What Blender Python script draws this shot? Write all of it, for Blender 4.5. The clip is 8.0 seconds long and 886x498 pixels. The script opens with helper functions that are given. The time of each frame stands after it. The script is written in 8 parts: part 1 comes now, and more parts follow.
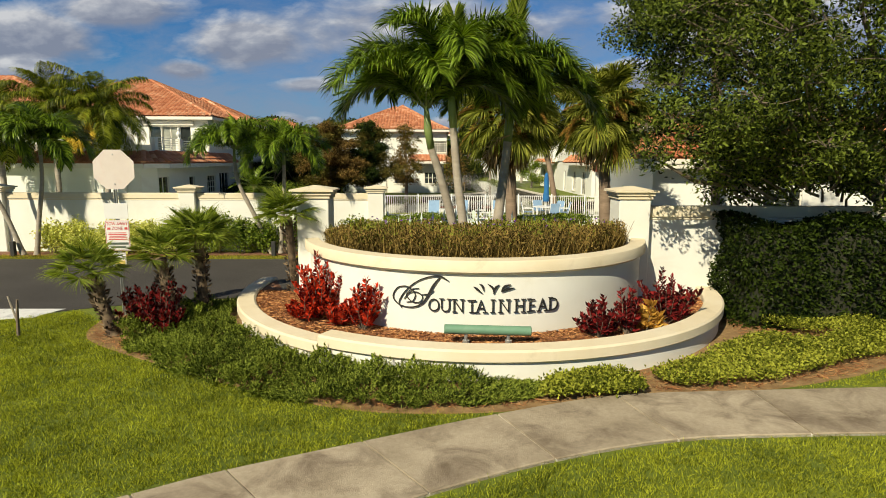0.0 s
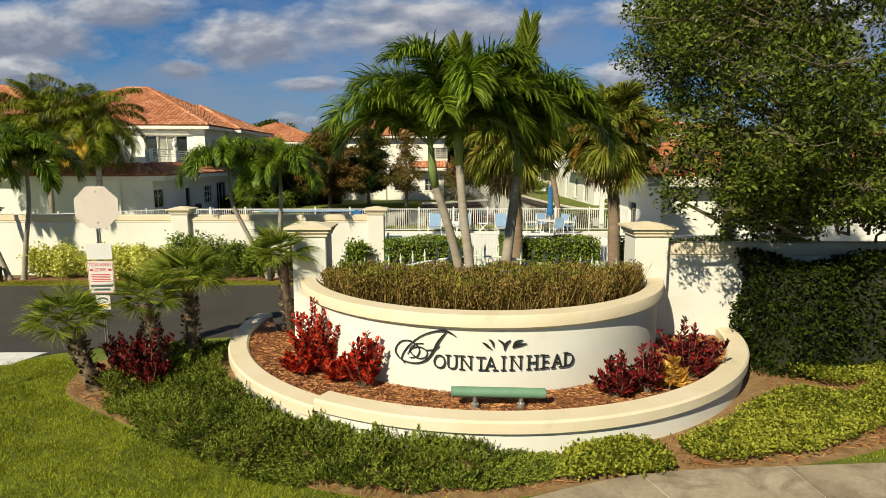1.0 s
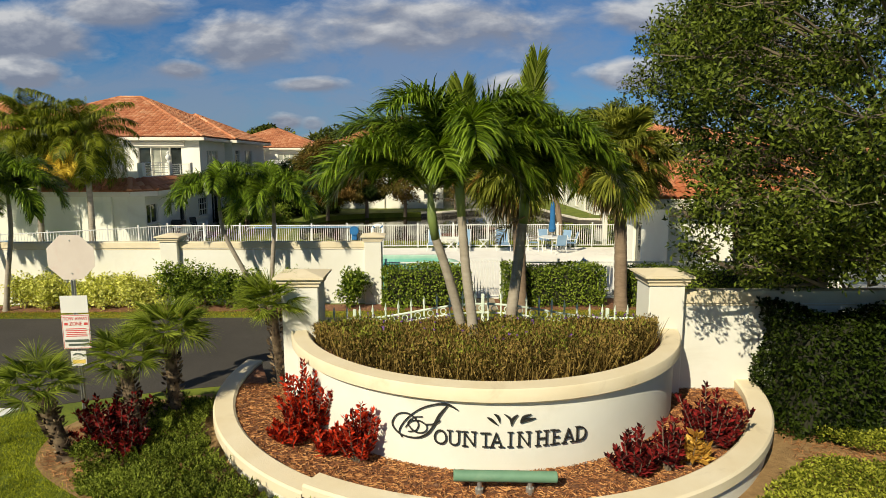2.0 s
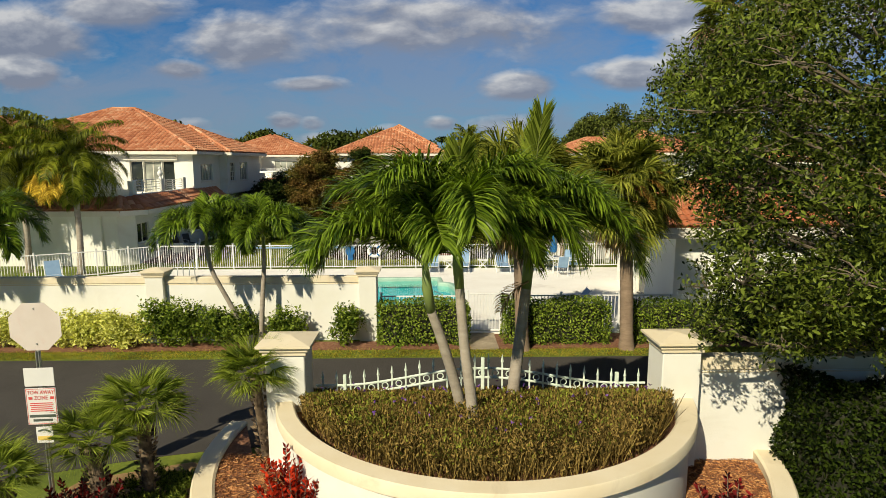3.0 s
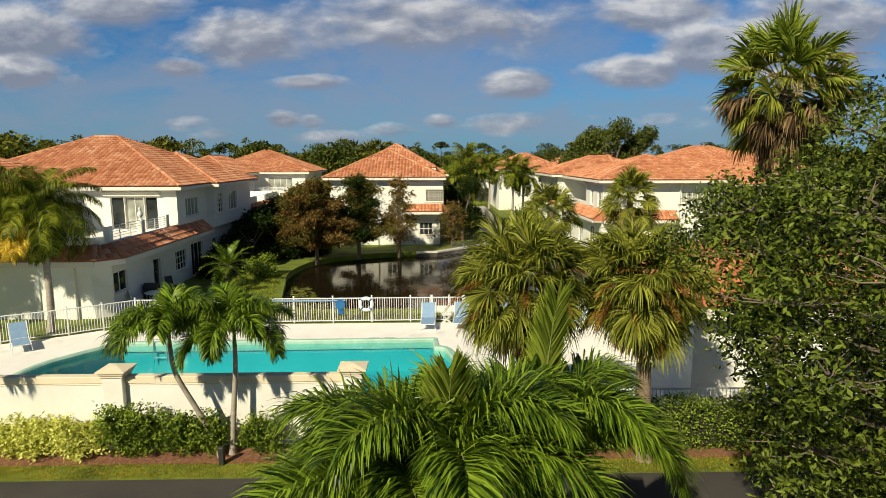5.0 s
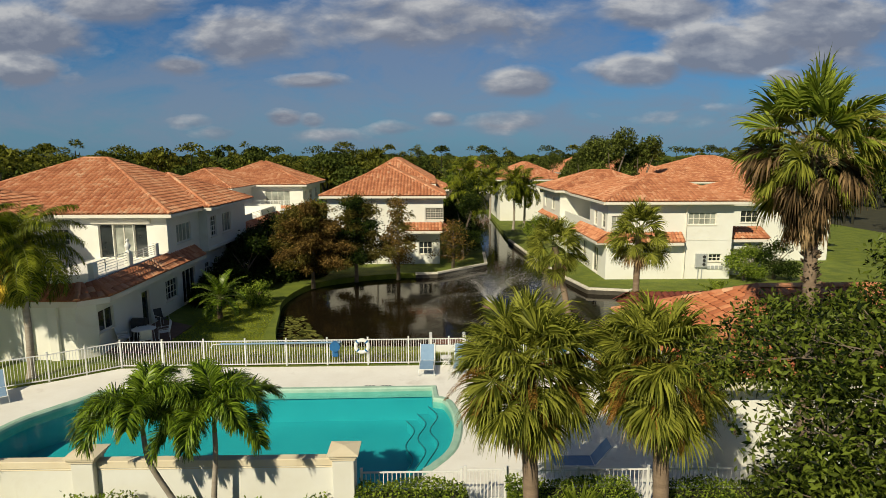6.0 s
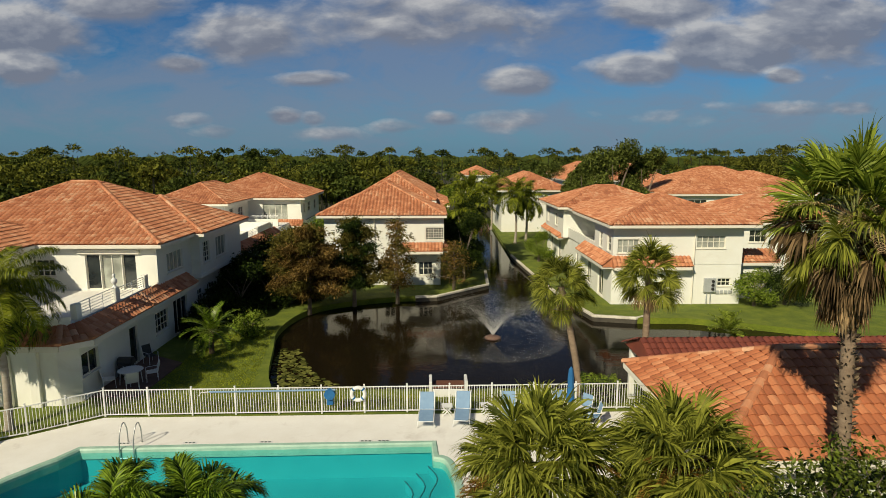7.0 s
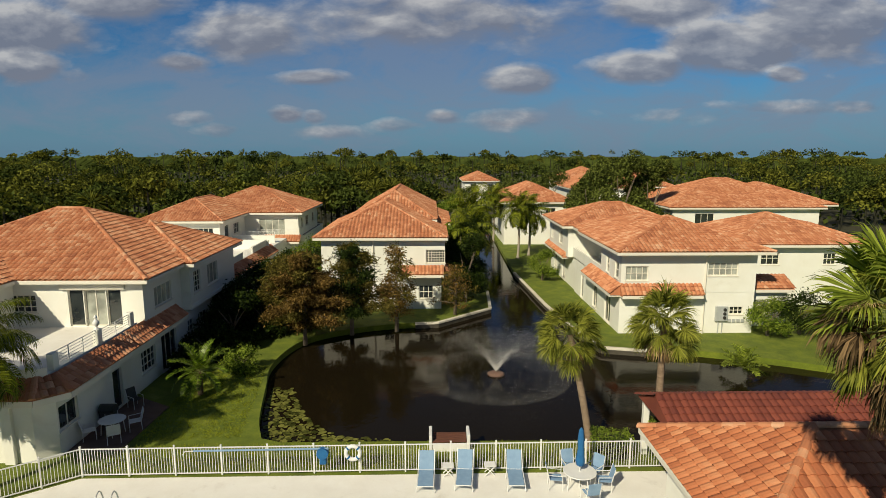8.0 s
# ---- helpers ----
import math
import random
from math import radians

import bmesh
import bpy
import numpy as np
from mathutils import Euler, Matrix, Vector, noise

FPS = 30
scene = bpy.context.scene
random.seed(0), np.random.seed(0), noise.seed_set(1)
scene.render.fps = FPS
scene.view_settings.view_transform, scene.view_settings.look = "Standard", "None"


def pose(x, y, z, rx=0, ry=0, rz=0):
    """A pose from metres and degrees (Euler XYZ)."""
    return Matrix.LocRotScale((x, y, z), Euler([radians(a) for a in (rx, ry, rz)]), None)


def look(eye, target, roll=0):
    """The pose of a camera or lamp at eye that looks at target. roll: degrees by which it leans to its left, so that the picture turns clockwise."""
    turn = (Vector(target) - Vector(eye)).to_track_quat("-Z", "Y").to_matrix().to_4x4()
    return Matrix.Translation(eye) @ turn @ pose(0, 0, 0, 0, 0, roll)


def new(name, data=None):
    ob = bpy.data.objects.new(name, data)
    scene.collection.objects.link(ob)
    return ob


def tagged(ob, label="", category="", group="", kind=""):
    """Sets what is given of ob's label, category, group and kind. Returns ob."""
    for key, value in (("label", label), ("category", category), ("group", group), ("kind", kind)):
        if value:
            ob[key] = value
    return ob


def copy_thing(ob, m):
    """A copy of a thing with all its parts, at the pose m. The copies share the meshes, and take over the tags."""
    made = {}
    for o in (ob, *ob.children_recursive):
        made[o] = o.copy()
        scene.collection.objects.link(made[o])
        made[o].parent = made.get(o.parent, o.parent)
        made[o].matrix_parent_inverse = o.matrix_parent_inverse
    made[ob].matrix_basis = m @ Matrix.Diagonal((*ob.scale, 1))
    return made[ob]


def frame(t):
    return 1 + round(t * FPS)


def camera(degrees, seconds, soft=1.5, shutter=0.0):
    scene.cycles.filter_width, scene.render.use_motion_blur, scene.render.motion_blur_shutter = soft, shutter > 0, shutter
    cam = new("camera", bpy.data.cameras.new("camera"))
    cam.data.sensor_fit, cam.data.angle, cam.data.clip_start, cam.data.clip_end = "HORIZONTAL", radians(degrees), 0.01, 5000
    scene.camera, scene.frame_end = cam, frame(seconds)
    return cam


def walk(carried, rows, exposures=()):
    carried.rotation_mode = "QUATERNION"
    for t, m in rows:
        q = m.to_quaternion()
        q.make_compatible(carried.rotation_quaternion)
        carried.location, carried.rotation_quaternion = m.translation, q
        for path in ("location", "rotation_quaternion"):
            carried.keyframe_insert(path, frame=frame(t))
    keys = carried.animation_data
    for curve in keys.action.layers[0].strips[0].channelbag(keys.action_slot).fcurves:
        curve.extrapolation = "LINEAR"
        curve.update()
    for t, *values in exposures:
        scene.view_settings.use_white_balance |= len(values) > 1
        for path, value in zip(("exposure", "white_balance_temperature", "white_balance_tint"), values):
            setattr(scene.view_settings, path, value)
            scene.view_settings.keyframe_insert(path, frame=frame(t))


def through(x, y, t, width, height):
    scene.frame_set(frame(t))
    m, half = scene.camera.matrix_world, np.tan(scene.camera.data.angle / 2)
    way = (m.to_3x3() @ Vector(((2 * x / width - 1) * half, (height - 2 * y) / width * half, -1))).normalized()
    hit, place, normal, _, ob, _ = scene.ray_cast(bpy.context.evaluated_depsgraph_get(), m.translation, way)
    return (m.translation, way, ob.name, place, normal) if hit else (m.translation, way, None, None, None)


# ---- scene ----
# ---------------------------------------------------------------- camera
cam = camera(73.7, 8.0, soft=0.7)
PATH = [
    (0.0, 0.000, 0.000, 3.200, -1.10, -8.51, -0.20),
    (0.5, -0.051, 0.404, 3.526, -1.14, -8.51, -0.17),
    (1.0, -0.085, 0.852, 3.882, -1.14, -8.54, -0.11),
    (1.5, -0.113, 1.291, 4.248, -1.20, -8.54, -0.09),
    (3.0, -0.031, 2.707, 5.636, -1.33, -8.60, 0.02),
    (3.5, -0.006, 3.233, 6.122, -1.35, -8.64, 0.07),
    (4.0, 0.070, 3.820, 6.652, -1.34, -8.70, 0.10),
    (4.5, 0.133, 4.401, 7.230, -1.34, -8.72, 0.09),
    (5.0, 0.186, 5.074, 7.991, -1.36, -8.78, 0.07),
    (6.3, 0.273, 7.156, 10.199, -1.30, -8.99, 0.05),
    (6.5, 0.276, 7.477, 10.550, -1.29, -9.03, 0.05),
    (7.0, 0.303, 8.354, 11.380, -1.25, -9.07, 0.00),
    (7.5, 0.318, 9.350, 12.255, -1.21, -9.14, -0.01),
    (8.0, 0.350, 10.400, 13.156, -1.14, -9.21, -0.05),
]
walk(cam, [(t, pose(x, y, z, 90 + pitch, roll, yaw)) for t, x, y, z, yaw, pitch, roll in PATH],
     exposures=[(0.0, 0.34), (1.5, 0.28), (3.0, 0.24), (4.6, 0.35), (5.4, 0.24), (6.3, -0.05), (7.0, -0.06), (8.0, -0.06)])

# ---------------------------------------------------------------- light
SUN_WAY = Vector((0.70, 1.08, -0.97)).normalized()
sun_data = bpy.data.lights.new("sun", "SUN")
sun_data.energy, sun_data.angle, sun_data.color = 5.0, radians(0.55), (1.0, 0.90, 0.66)
sun = new("sun", sun_data)
sun.matrix_world = look((-60, -60, 80), Vector((-60, -60, 80)) + SUN_WAY)

world = bpy.data.worlds.new("world")
scene.world = world
world.use_nodes = True


class Tree:
    """A small writer of shader nodes."""

    def __init__(self, tree):
        self.t = tree
        tree.nodes.clear()

    def n(self, kind, ins=None):
        node = self.t.nodes.new(kind)
        for k, v in (ins or {}).items():
            if isinstance(v, bpy.types.NodeSocket):
                self.t.links.new(v, node.inputs[k])
            else:
                node.inputs[k].default_value = v
        return node

    def math(self, op, a, b=0.0, c=0.0, clamp=False):
        node = self.n("ShaderNodeMath", {0: a, 1: b, 2: c})
        node.operation, node.use_clamp = op, clamp
        return node.outputs[0]

    def mix(self, fac, a, b, blend="MIX"):
        node = self.t.nodes.new("ShaderNodeMix")
        node.data_type, node.blend_type = "RGBA", blend
        for k, v in ((0, fac), (6, a), (7, b)):
            if isinstance(v, bpy.types.NodeSocket):
                self.t.links.new(v, node.inputs[k])
            else:
                node.inputs[k].default_value = v
        return node.outputs[2]

    def far(self, a):
        node = self.n("ShaderNodeVectorMath", {0: a})
        node.operation = "LENGTH"
        return node.outputs["Value"]

    def ramp(self, fac, stops):
        node = self.n("ShaderNodeValToRGB", {0: fac})
        el = node.color_ramp.elements
        while len(el) < len(stops):
            el.new(0.5)
        for e, (p, c) in zip(el, stops):
            e.position, e.color = p, (*c, 1) if len(c) == 3 else c
        return node.outputs[0]

    def noise(self, vec, scale, detail=4.0, rough=0.55, distort=0.0):
        return self.n("ShaderNodeTexNoise", {"Vector": vec, "Scale": scale, "Detail": detail, "Roughness": rough, "Distortion": distort}).outputs[0]


def sky():
    w = Tree(world.node_tree)
    dome = w.n("ShaderNodeTexSky")
    dome.sky_type, dome.sun_disc = "NISHITA", False
    dome.sun_elevation, dome.sun_rotation = math.asin(-SUN_WAY.z), math.atan2(-SUN_WAY.x, -SUN_WAY.y)
    dome.air_density, dome.dust_density, dome.ozone_density = 1.0, 0.6, 2.0
    air = dome.outputs[0]
    air = w.mix(1.0, air, (0.36, 0.80, 1.22, 1), "MULTIPLY")
    way = w.n("ShaderNodeTexCoord").outputs["Generated"]
    p = w.n("ShaderNodeSeparateXYZ", {0: way}).outputs
    # broken cloud goes on over the rest of the sky
    cover = w.math("MULTIPLY_ADD", w.noise(way, 2.2, 6.0, 0.6, 0.4), 1.5, -0.3, clamp=True)
    rest = w.math("MAXIMUM", w.ramp(p[1], [(0.05, (1, 1, 1)), (0.35, (0, 0, 0))]), w.ramp(p[2], [(0.25, (0, 0, 0)), (0.40, (1, 1, 1))]))
    cover = w.math("MULTIPLY", cover, rest)
    air = w.mix(cover, air, (2.0, 2.05, 2.15, 1))
    ahead = w.math("MAXIMUM", p[1], 0.02)
    u, v = w.math("DIVIDE", p[0], ahead), w.math("DIVIDE", p[2], ahead)
    uv = w.n("ShaderNodeCombineXYZ", {0: u, 1: w.math("MULTIPLY", v, 2.2), 2: 0.0}).outputs[0]
    # single clouds: centre and half-size as slopes ahead of the start, and how thick
    heaps = [(-0.656, 0.192, 0.100, 0.040, 1.00), (-0.653, 0.140, 0.057, 0.024, 1.00), (-0.505, 0.236, 0.105, 0.027, 0.80), (-0.302, 0.189, 0.086, 0.036, 0.90), (-0.400, 0.144, 0.043, 0.013, 0.80), (-0.198, 0.121, 0.050, 0.011, 0.80), (-0.578, 0.123, 0.029, 0.013, 0.50), (-0.002, 0.217, 0.210, 0.040, 0.75), (0.146, 0.119, 0.053, 0.019, 0.95), (0.341, 0.141, 0.072, 0.021, 1.00), (0.470, 0.175, 0.076, 0.038, 1.00), (0.391, 0.232, 0.105, 0.029, 0.80), (0.526, 0.171, 0.105, 0.033, 0.95), (0.635, 0.211, 0.134, 0.053, 0.90), (0.588, 0.131, 0.029, 0.012, 0.90)]
    heaps += [(0.129, 0.057, 0.057, 0.017, 0.70), (-0.240, 0.061, 0.029, 0.011, 0.70), (-0.193, 0.058, 0.019, 0.010, 0.60), (-0.059, 0.046, 0.043, 0.011, 0.55), (0.021, 0.059, 0.029, 0.010, 0.60), (-0.171, 0.034, 0.057, 0.010, 0.50), (-0.347, 0.036, 0.038, 0.011, 0.50), (0.459, 0.062, 0.143, 0.013, 0.40), (0.601, 0.076, 0.143, 0.011, 0.50), (0.706, 0.077, 0.048, 0.010, 0.60), (-0.401, 0.056, 0.038, 0.010, 0.50)]
    veils = [(-0.463, 0.092, 0.220, 0.046, 0.75), (-0.039, 0.138, 0.325, 0.091, 0.80), (0.364, 0.062, 0.402, 0.040, 0.70), (0.690, 0.131, 0.143, 0.067, 0.70), (-0.184, 0.190, 0.153, 0.057, 0.60), (-0.629, 0.064, 0.153, 0.029, 0.50)]

    def gather(spots, reach):
        body = None
        for x, y, a, b, k in spots:
            d = w.far(w.n("ShaderNodeCombineXYZ", {0: w.math("MULTIPLY_ADD", u, 1 / (1.15 * a), -x / (1.15 * a)), 1: w.math("MULTIPLY_ADD", v, 1 / (1.2 * b), -y / (1.2 * b)), 2: 0.0}).outputs[0])
            m = w.math("MULTIPLY", w.math("SUBTRACT", reach, d, clamp=True), k)
            body = m if body is None else w.math("MAXIMUM", body, m)
        return w.math("MULTIPLY", body, w.math("GREATER_THAN", p[1], 0.05))

    def puffs(vec):
        return w.noise(vec, 9.0, 7.0, 0.55, 0.2)

    here = puffs(uv)
    sunward = puffs(w.n("ShaderNodeMapping", {0: uv, 1: (-0.016, 0.040, 0)}).outputs[0])
    mass = gather(heaps, 1.5)
    dens = w.math("MULTIPLY_ADD", w.math("SUBTRACT", here, 0.5), 1.25, mass)
    dens = w.ramp(dens, [(0.26, (0, 0, 0)), (0.72, (1, 1, 1))])
    thin = w.math("MULTIPLY_ADD", w.math("SUBTRACT", w.noise(uv, 5.5, 7.0, 0.65, 0.5), 0.5), 2.6, gather(veils, 1.5))
    thin = w.ramp(thin, [(0.10, (0, 0, 0)), (0.85, (1, 1, 1))])
    crest = gather([(x - 0.12 * a, y + 0.45 * b, a, b, k) for x, y, a, b, k in heaps], 1.5)
    relief = w.math("MULTIPLY_ADD", w.math("SUBTRACT", here, sunward), 1.6, 0.46)
    relief = w.math("MULTIPLY_ADD", w.math("SUBTRACT", crest, mass), 0.9, relief)
    tone = w.ramp(relief, [(0.2, (3.7, 4.1, 5.2)), (0.5, (6.0, 6.3, 7.1)), (0.8, (10.4, 10.4, 10.4))])
    haze = w.math("MULTIPLY", w.ramp(v, [(0.02, (1, 1, 1)), (0.13, (0, 0, 0))]), 0.65)
    air = w.mix(haze, air, (2.7, 5.1, 7.3, 1))
    grey = w.mix(w.math("MULTIPLY", thin, 0.62), air, (3.9, 4.7, 6.4, 1))
    col = w.mix(w.math("MULTIPLY", dens, 0.9), grey, tone)
    back = w.n("ShaderNodeBackground", {0: col, 1: 0.050})
    w.n("ShaderNodeOutputWorld", {0: back.outputs[0]})


sky()

# ---------------------------------------------------------------- materials
def surface(name, stops, scale=3.0, rough=0.85, bump=0.0, bump_scale=40.0, spread=0.0, metal=0.0, fine=0.0, stains=None, coat=0.0, sheen_through=0.0, by_island=False, stretch=None, spec=0.5):
    """A plain surface: colour from noise between stops, fine grain, relief, stains and a change from piece to piece."""
    m = bpy.data.materials.new(name)
    m.use_nodes = True
    t = Tree(m.node_tree)
    pos = t.n("ShaderNodeTexCoord").outputs["Object"]
    if stretch:
        pos = t.n("ShaderNodeMapping", {0: pos, 3: stretch}).outputs[0]
    fac = t.noise(pos, scale, 5.0, 0.6)
    if fine:
        fac = t.math("MULTIPLY_ADD", t.math("SUBTRACT", t.noise(pos, scale * 14, 3.0, 0.7), 0.5), fine, fac)
    if spread:
        if by_island:
            r = t.n("ShaderNodeNewGeometry").outputs["Random Per Island"]
        else:
            r = t.n("ShaderNodeObjectInfo").outputs["Random"]
        fac = t.math("MULTIPLY_ADD", t.math("SUBTRACT", r, 0.5), spread, fac)
    col = t.ramp(fac, stops)
    if stains:
        (lo, hi), tint, sc = stains
        s = t.noise(pos, sc, 6.0, 0.65, 0.6)
        s = t.ramp(s, [(lo, (0, 0, 0)), (hi, (1, 1, 1))])
        col = t.mix(s, col, (*tint, 1))
    b = t.n("ShaderNodeBsdfPrincipled", {"Base Color": col, "Roughness": rough, "Metallic": metal, "Coat Weight": coat, "Specular IOR Level": spec})
    if bump:
        h = t.noise(pos, bump_scale, 4.0, 0.65)
        t.t.links.new(t.n("ShaderNodeBump", {"Strength": bump, "Distance": 0.02, "Height": h}).outputs[0], b.inputs["Normal"])
    out = b.outputs[0]
    if sheen_through:
        tr = t.n("ShaderNodeBsdfTranslucent", {0: t.mix(1.0, col, (1.5, 1.6, 0.7, 1), "MULTIPLY")})
        out = t.n("ShaderNodeMixShader", {0: sheen_through, 1: out, 2: tr.outputs[0]}).outputs[0]
    t.n("ShaderNodeOutputMaterial", {0: out})
    return m


def leafy(name, dark, light, rough=0.5, through=0.25, scale=2.0, spread=0.7, spec=0.07):
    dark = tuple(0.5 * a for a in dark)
    mid = tuple(0.55 * a + 0.45 * b for a, b in zip(dark, light))
    return surface(name, [(0.2, dark), (0.5, mid), (0.8, light)], scale, rough, spread=spread, by_island=True, sheen_through=through, spec=spec)


STUCCO = surface("white_stucco", [(0.3, (0.677, 0.662, 0.588)), (0.7, (0.738, 0.735, 0.687))], 0.8, 0.9, 0.25, 60, stains=((0.60, 0.80), (0.600, 0.572, 0.499), 0.55))
HOUSE = surface("cream_house_stucco", [(0.3, (0.740, 0.726, 0.646)), (0.7, (0.805, 0.805, 0.741))], 0.5, 0.92, 0.2, 50, stains=((0.60, 0.85), (0.663, 0.635, 0.551), 0.4))
CAP = surface("beige_stucco_cap", [(0.3, (0.654, 0.559, 0.387)), (0.7, (0.714, 0.636, 0.482))], 1.2, 0.88, 0.25, 60, stains=((0.58, 0.8), (0.516, 0.430, 0.301), 1.1))
TRIM = surface("cream_painted_trim", [(0.3, (0.704, 0.669, 0.563)), (0.7, (0.757, 0.722, 0.634))], 2.0, 0.6)
WHITE = surface("white_powder_coat", [(0.3, (0.704, 0.704, 0.686)), (0.7, (0.766, 0.766, 0.748))], 3.0, 0.4)
TILE = surface("terracotta_roof_tile", [(0.1, (0.330, 0.115, 0.055)), (0.4, (0.459, 0.174, 0.078)), (0.65, (0.550, 0.240, 0.120)), (0.95, (0.660, 0.404, 0.248))], 0.5, 0.82, 0.2, 30, spread=0.55, by_island=True, fine=0.25, stains=((0.66, 0.85), (0.202, 0.096, 0.055), 0.8))
TILE_ONE = surface("terracotta_tile_piece", [(0.1, (0.303, 0.092, 0.038)), (0.4, (0.422, 0.139, 0.055)), (0.65, (0.506, 0.192, 0.084)), (0.95, (0.608, 0.323, 0.174))], 1.5, 0.82, 0.2, 30, spread=0.55, fine=0.25, stains=((0.62, 0.85), (0.169, 0.077, 0.038), 2.0))
TILE_RED = surface("dark_red_roof_tile", [(0.2, (0.13, 0.03, 0.02)), (0.8, (0.24, 0.06, 0.035))], 0.8, 0.7, spread=0.4, by_island=True)
ASPHALT = surface("asphalt", [(0.3, (0.036, 0.031, 0.027)), (0.7, (0.054, 0.048, 0.042))], 0.6, 0.9, 0.4, 150, fine=0.2, stains=((0.6, 0.8), (0.08, 0.071, 0.062), 0.35))
CONCRETE = surface("weathered_concrete", [(0.25, (0.275, 0.222, 0.150)), (0.75, (0.455, 0.380, 0.275))], 1.3, 0.9, 0.45, 90, fine=0.55, stains=((0.46, 0.68), (0.159, 0.118, 0.078), 1.4), spread=0.25)
KERB = surface("pale_concrete", [(0.3, (0.531, 0.489, 0.404)), (0.7, (0.659, 0.616, 0.520))], 1.5, 0.9, 0.3, 60, stains=((0.5, 0.75), (0.319, 0.276, 0.213), 1.2))
DECK = surface("pool_deck", [(0.3, (0.745, 0.715, 0.66)), (0.7, (0.82, 0.80, 0.755))], 0.7, 0.85, 0.3, 120, fine=0.2, stains=((0.58, 0.8), (0.572, 0.528, 0.476), 0.5))
COPING = surface("green_pool_coping", [(0.3, (0.24, 0.42, 0.33)), (0.7, (0.40, 0.56, 0.46))], 1.5, 0.5, 0.1, 40)
PLASTER = surface("turquoise_pool_plaster", [(0.3, (0.025, 0.36, 0.41)), (0.7, (0.04, 0.42, 0.46))], 0.6, 0.7, 0.05, 20)
STEPLINE = surface("dark_step_tile", [(0.3, (0.03, 0.15, 0.18)), (0.7, (0.05, 0.2, 0.22))], 2.0, 0.4)
MULCH = surface("red_bark_mulch", [(0.2, (0.09, 0.035, 0.018)), (0.5, (0.19, 0.08, 0.04)), (0.8, (0.33, 0.18, 0.10))], 9.0, 0.95, 0.8, 60, fine=0.6)
MULCH_CHIP = surface("bark_chip", [(0.1, (0.15, 0.055, 0.02)), (0.5, (0.34, 0.135, 0.045)), (0.9, (0.56, 0.29, 0.11))], 3.0, 0.95, spread=0.9, by_island=True)
STRAW = surface("dry_pine_straw", [(0.2, (0.17, 0.10, 0.04)), (0.5, (0.28, 0.17, 0.07)), (0.8, (0.40, 0.27, 0.12))], 6.0, 0.95, 0.8, 70, fine=0.6)
LAWN = surface("lawn", [(0.25, (0.065, 0.092, 0.005)), (0.5, (0.114, 0.150, 0.008)), (0.75, (0.179, 0.208, 0.014))], 0.9, 0.95, 0.7, 35, fine=0.55, stains=((0.60, 0.82), (0.190, 0.213, 0.049), 0.7))
BLADE = leafy("grass_blade", (0.130, 0.165, 0.010), (0.470, 0.490, 0.045), 0.6, 0.38, 1.2, 0.8)
BLADE_DRY = leafy("dry_verge_grass", (0.20, 0.15, 0.02), (0.52, 0.40, 0.07), 0.7, 0.3, 0.9, 0.9)
FLOOR = surface("leaf_litter", [(0.3, (0.020, 0.022, 0.008)), (0.7, (0.05, 0.045, 0.018))], 0.6, 0.95, 0.5, 4.0)
WET = surface("wet_dark_concrete", [(0.3, (0.035, 0.030, 0.022)), (0.7, (0.08, 0.07, 0.05))], 2.0, 0.6)
SHADE_WOOD = surface("shade_dark_wood", [(0.3, (0.012, 0.013, 0.006)), (0.7, (0.03, 0.03, 0.015))], 8.0, 0.95)
BLACK = surface("black_lettering", [(0.3, (0.012, 0.012, 0.012)), (0.7, (0.022, 0.02, 0.02))], 5.0, 0.45)
LAMP_GREEN = surface("green_painted_metal", [(0.3, (0.115, 0.235, 0.15)), (0.7, (0.15, 0.28, 0.185))], 4.0, 0.5, stains=((0.6, 0.8), (0.2, 0.3, 0.2), 3.0))
GALV = surface("galvanised_steel", [(0.3, (0.42, 0.42, 0.41)), (0.7, (0.56, 0.56, 0.55))], 6.0, 0.45, metal=0.8, stains=((0.6, 0.8), (0.3, 0.28, 0.25), 6))
SIGN_BACK = surface("pale_sign_back", [(0.3, (0.568, 0.490, 0.447)), (0.7, (0.636, 0.568, 0.525))], 2.0, 0.55, stains=((0.52, 0.8), (0.585, 0.430, 0.387), 1.6))
SIGN_WHITE = surface("white_sign_panel", [(0.3, (0.651, 0.642, 0.625)), (0.7, (0.704, 0.695, 0.678))], 3.0, 0.5)
RED = surface("red_sign_ink", [(0.3, (0.52, 0.05, 0.05)), (0.7, (0.62, 0.08, 0.07))], 4.0, 0.5)
DARKINK = surface("dark_sign_ink", [(0.3, (0.05, 0.07, 0.06)), (0.7, (0.09, 0.11, 0.1))], 4.0, 0.5)
YELLOWPAINT = surface("yellow_label", [(0.3, (0.7, 0.5, 0.1)), (0.7, (0.75, 0.55, 0.14))], 4.0, 0.5)
PAINTLINE = surface("white_road_paint", [(0.3, (0.62, 0.62, 0.6)), (0.7, (0.74, 0.74, 0.72))], 3.0, 0.7, stains=((0.55, 0.75), (0.3, 0.3, 0.3), 4))
BARK = surface("grey_bark", [(0.2, (0.10, 0.075, 0.05)), (0.8, (0.24, 0.19, 0.14))], 4.0, 0.95, 0.8, 25, fine=0.4)
PALM_BARK = surface("ringed_palm_trunk", [(0.2, (0.24, 0.20, 0.155)), (0.8, (0.42, 0.37, 0.30))], 2.5, 0.9, 0.5, 20, fine=0.3, stretch=(1, 1, 4))
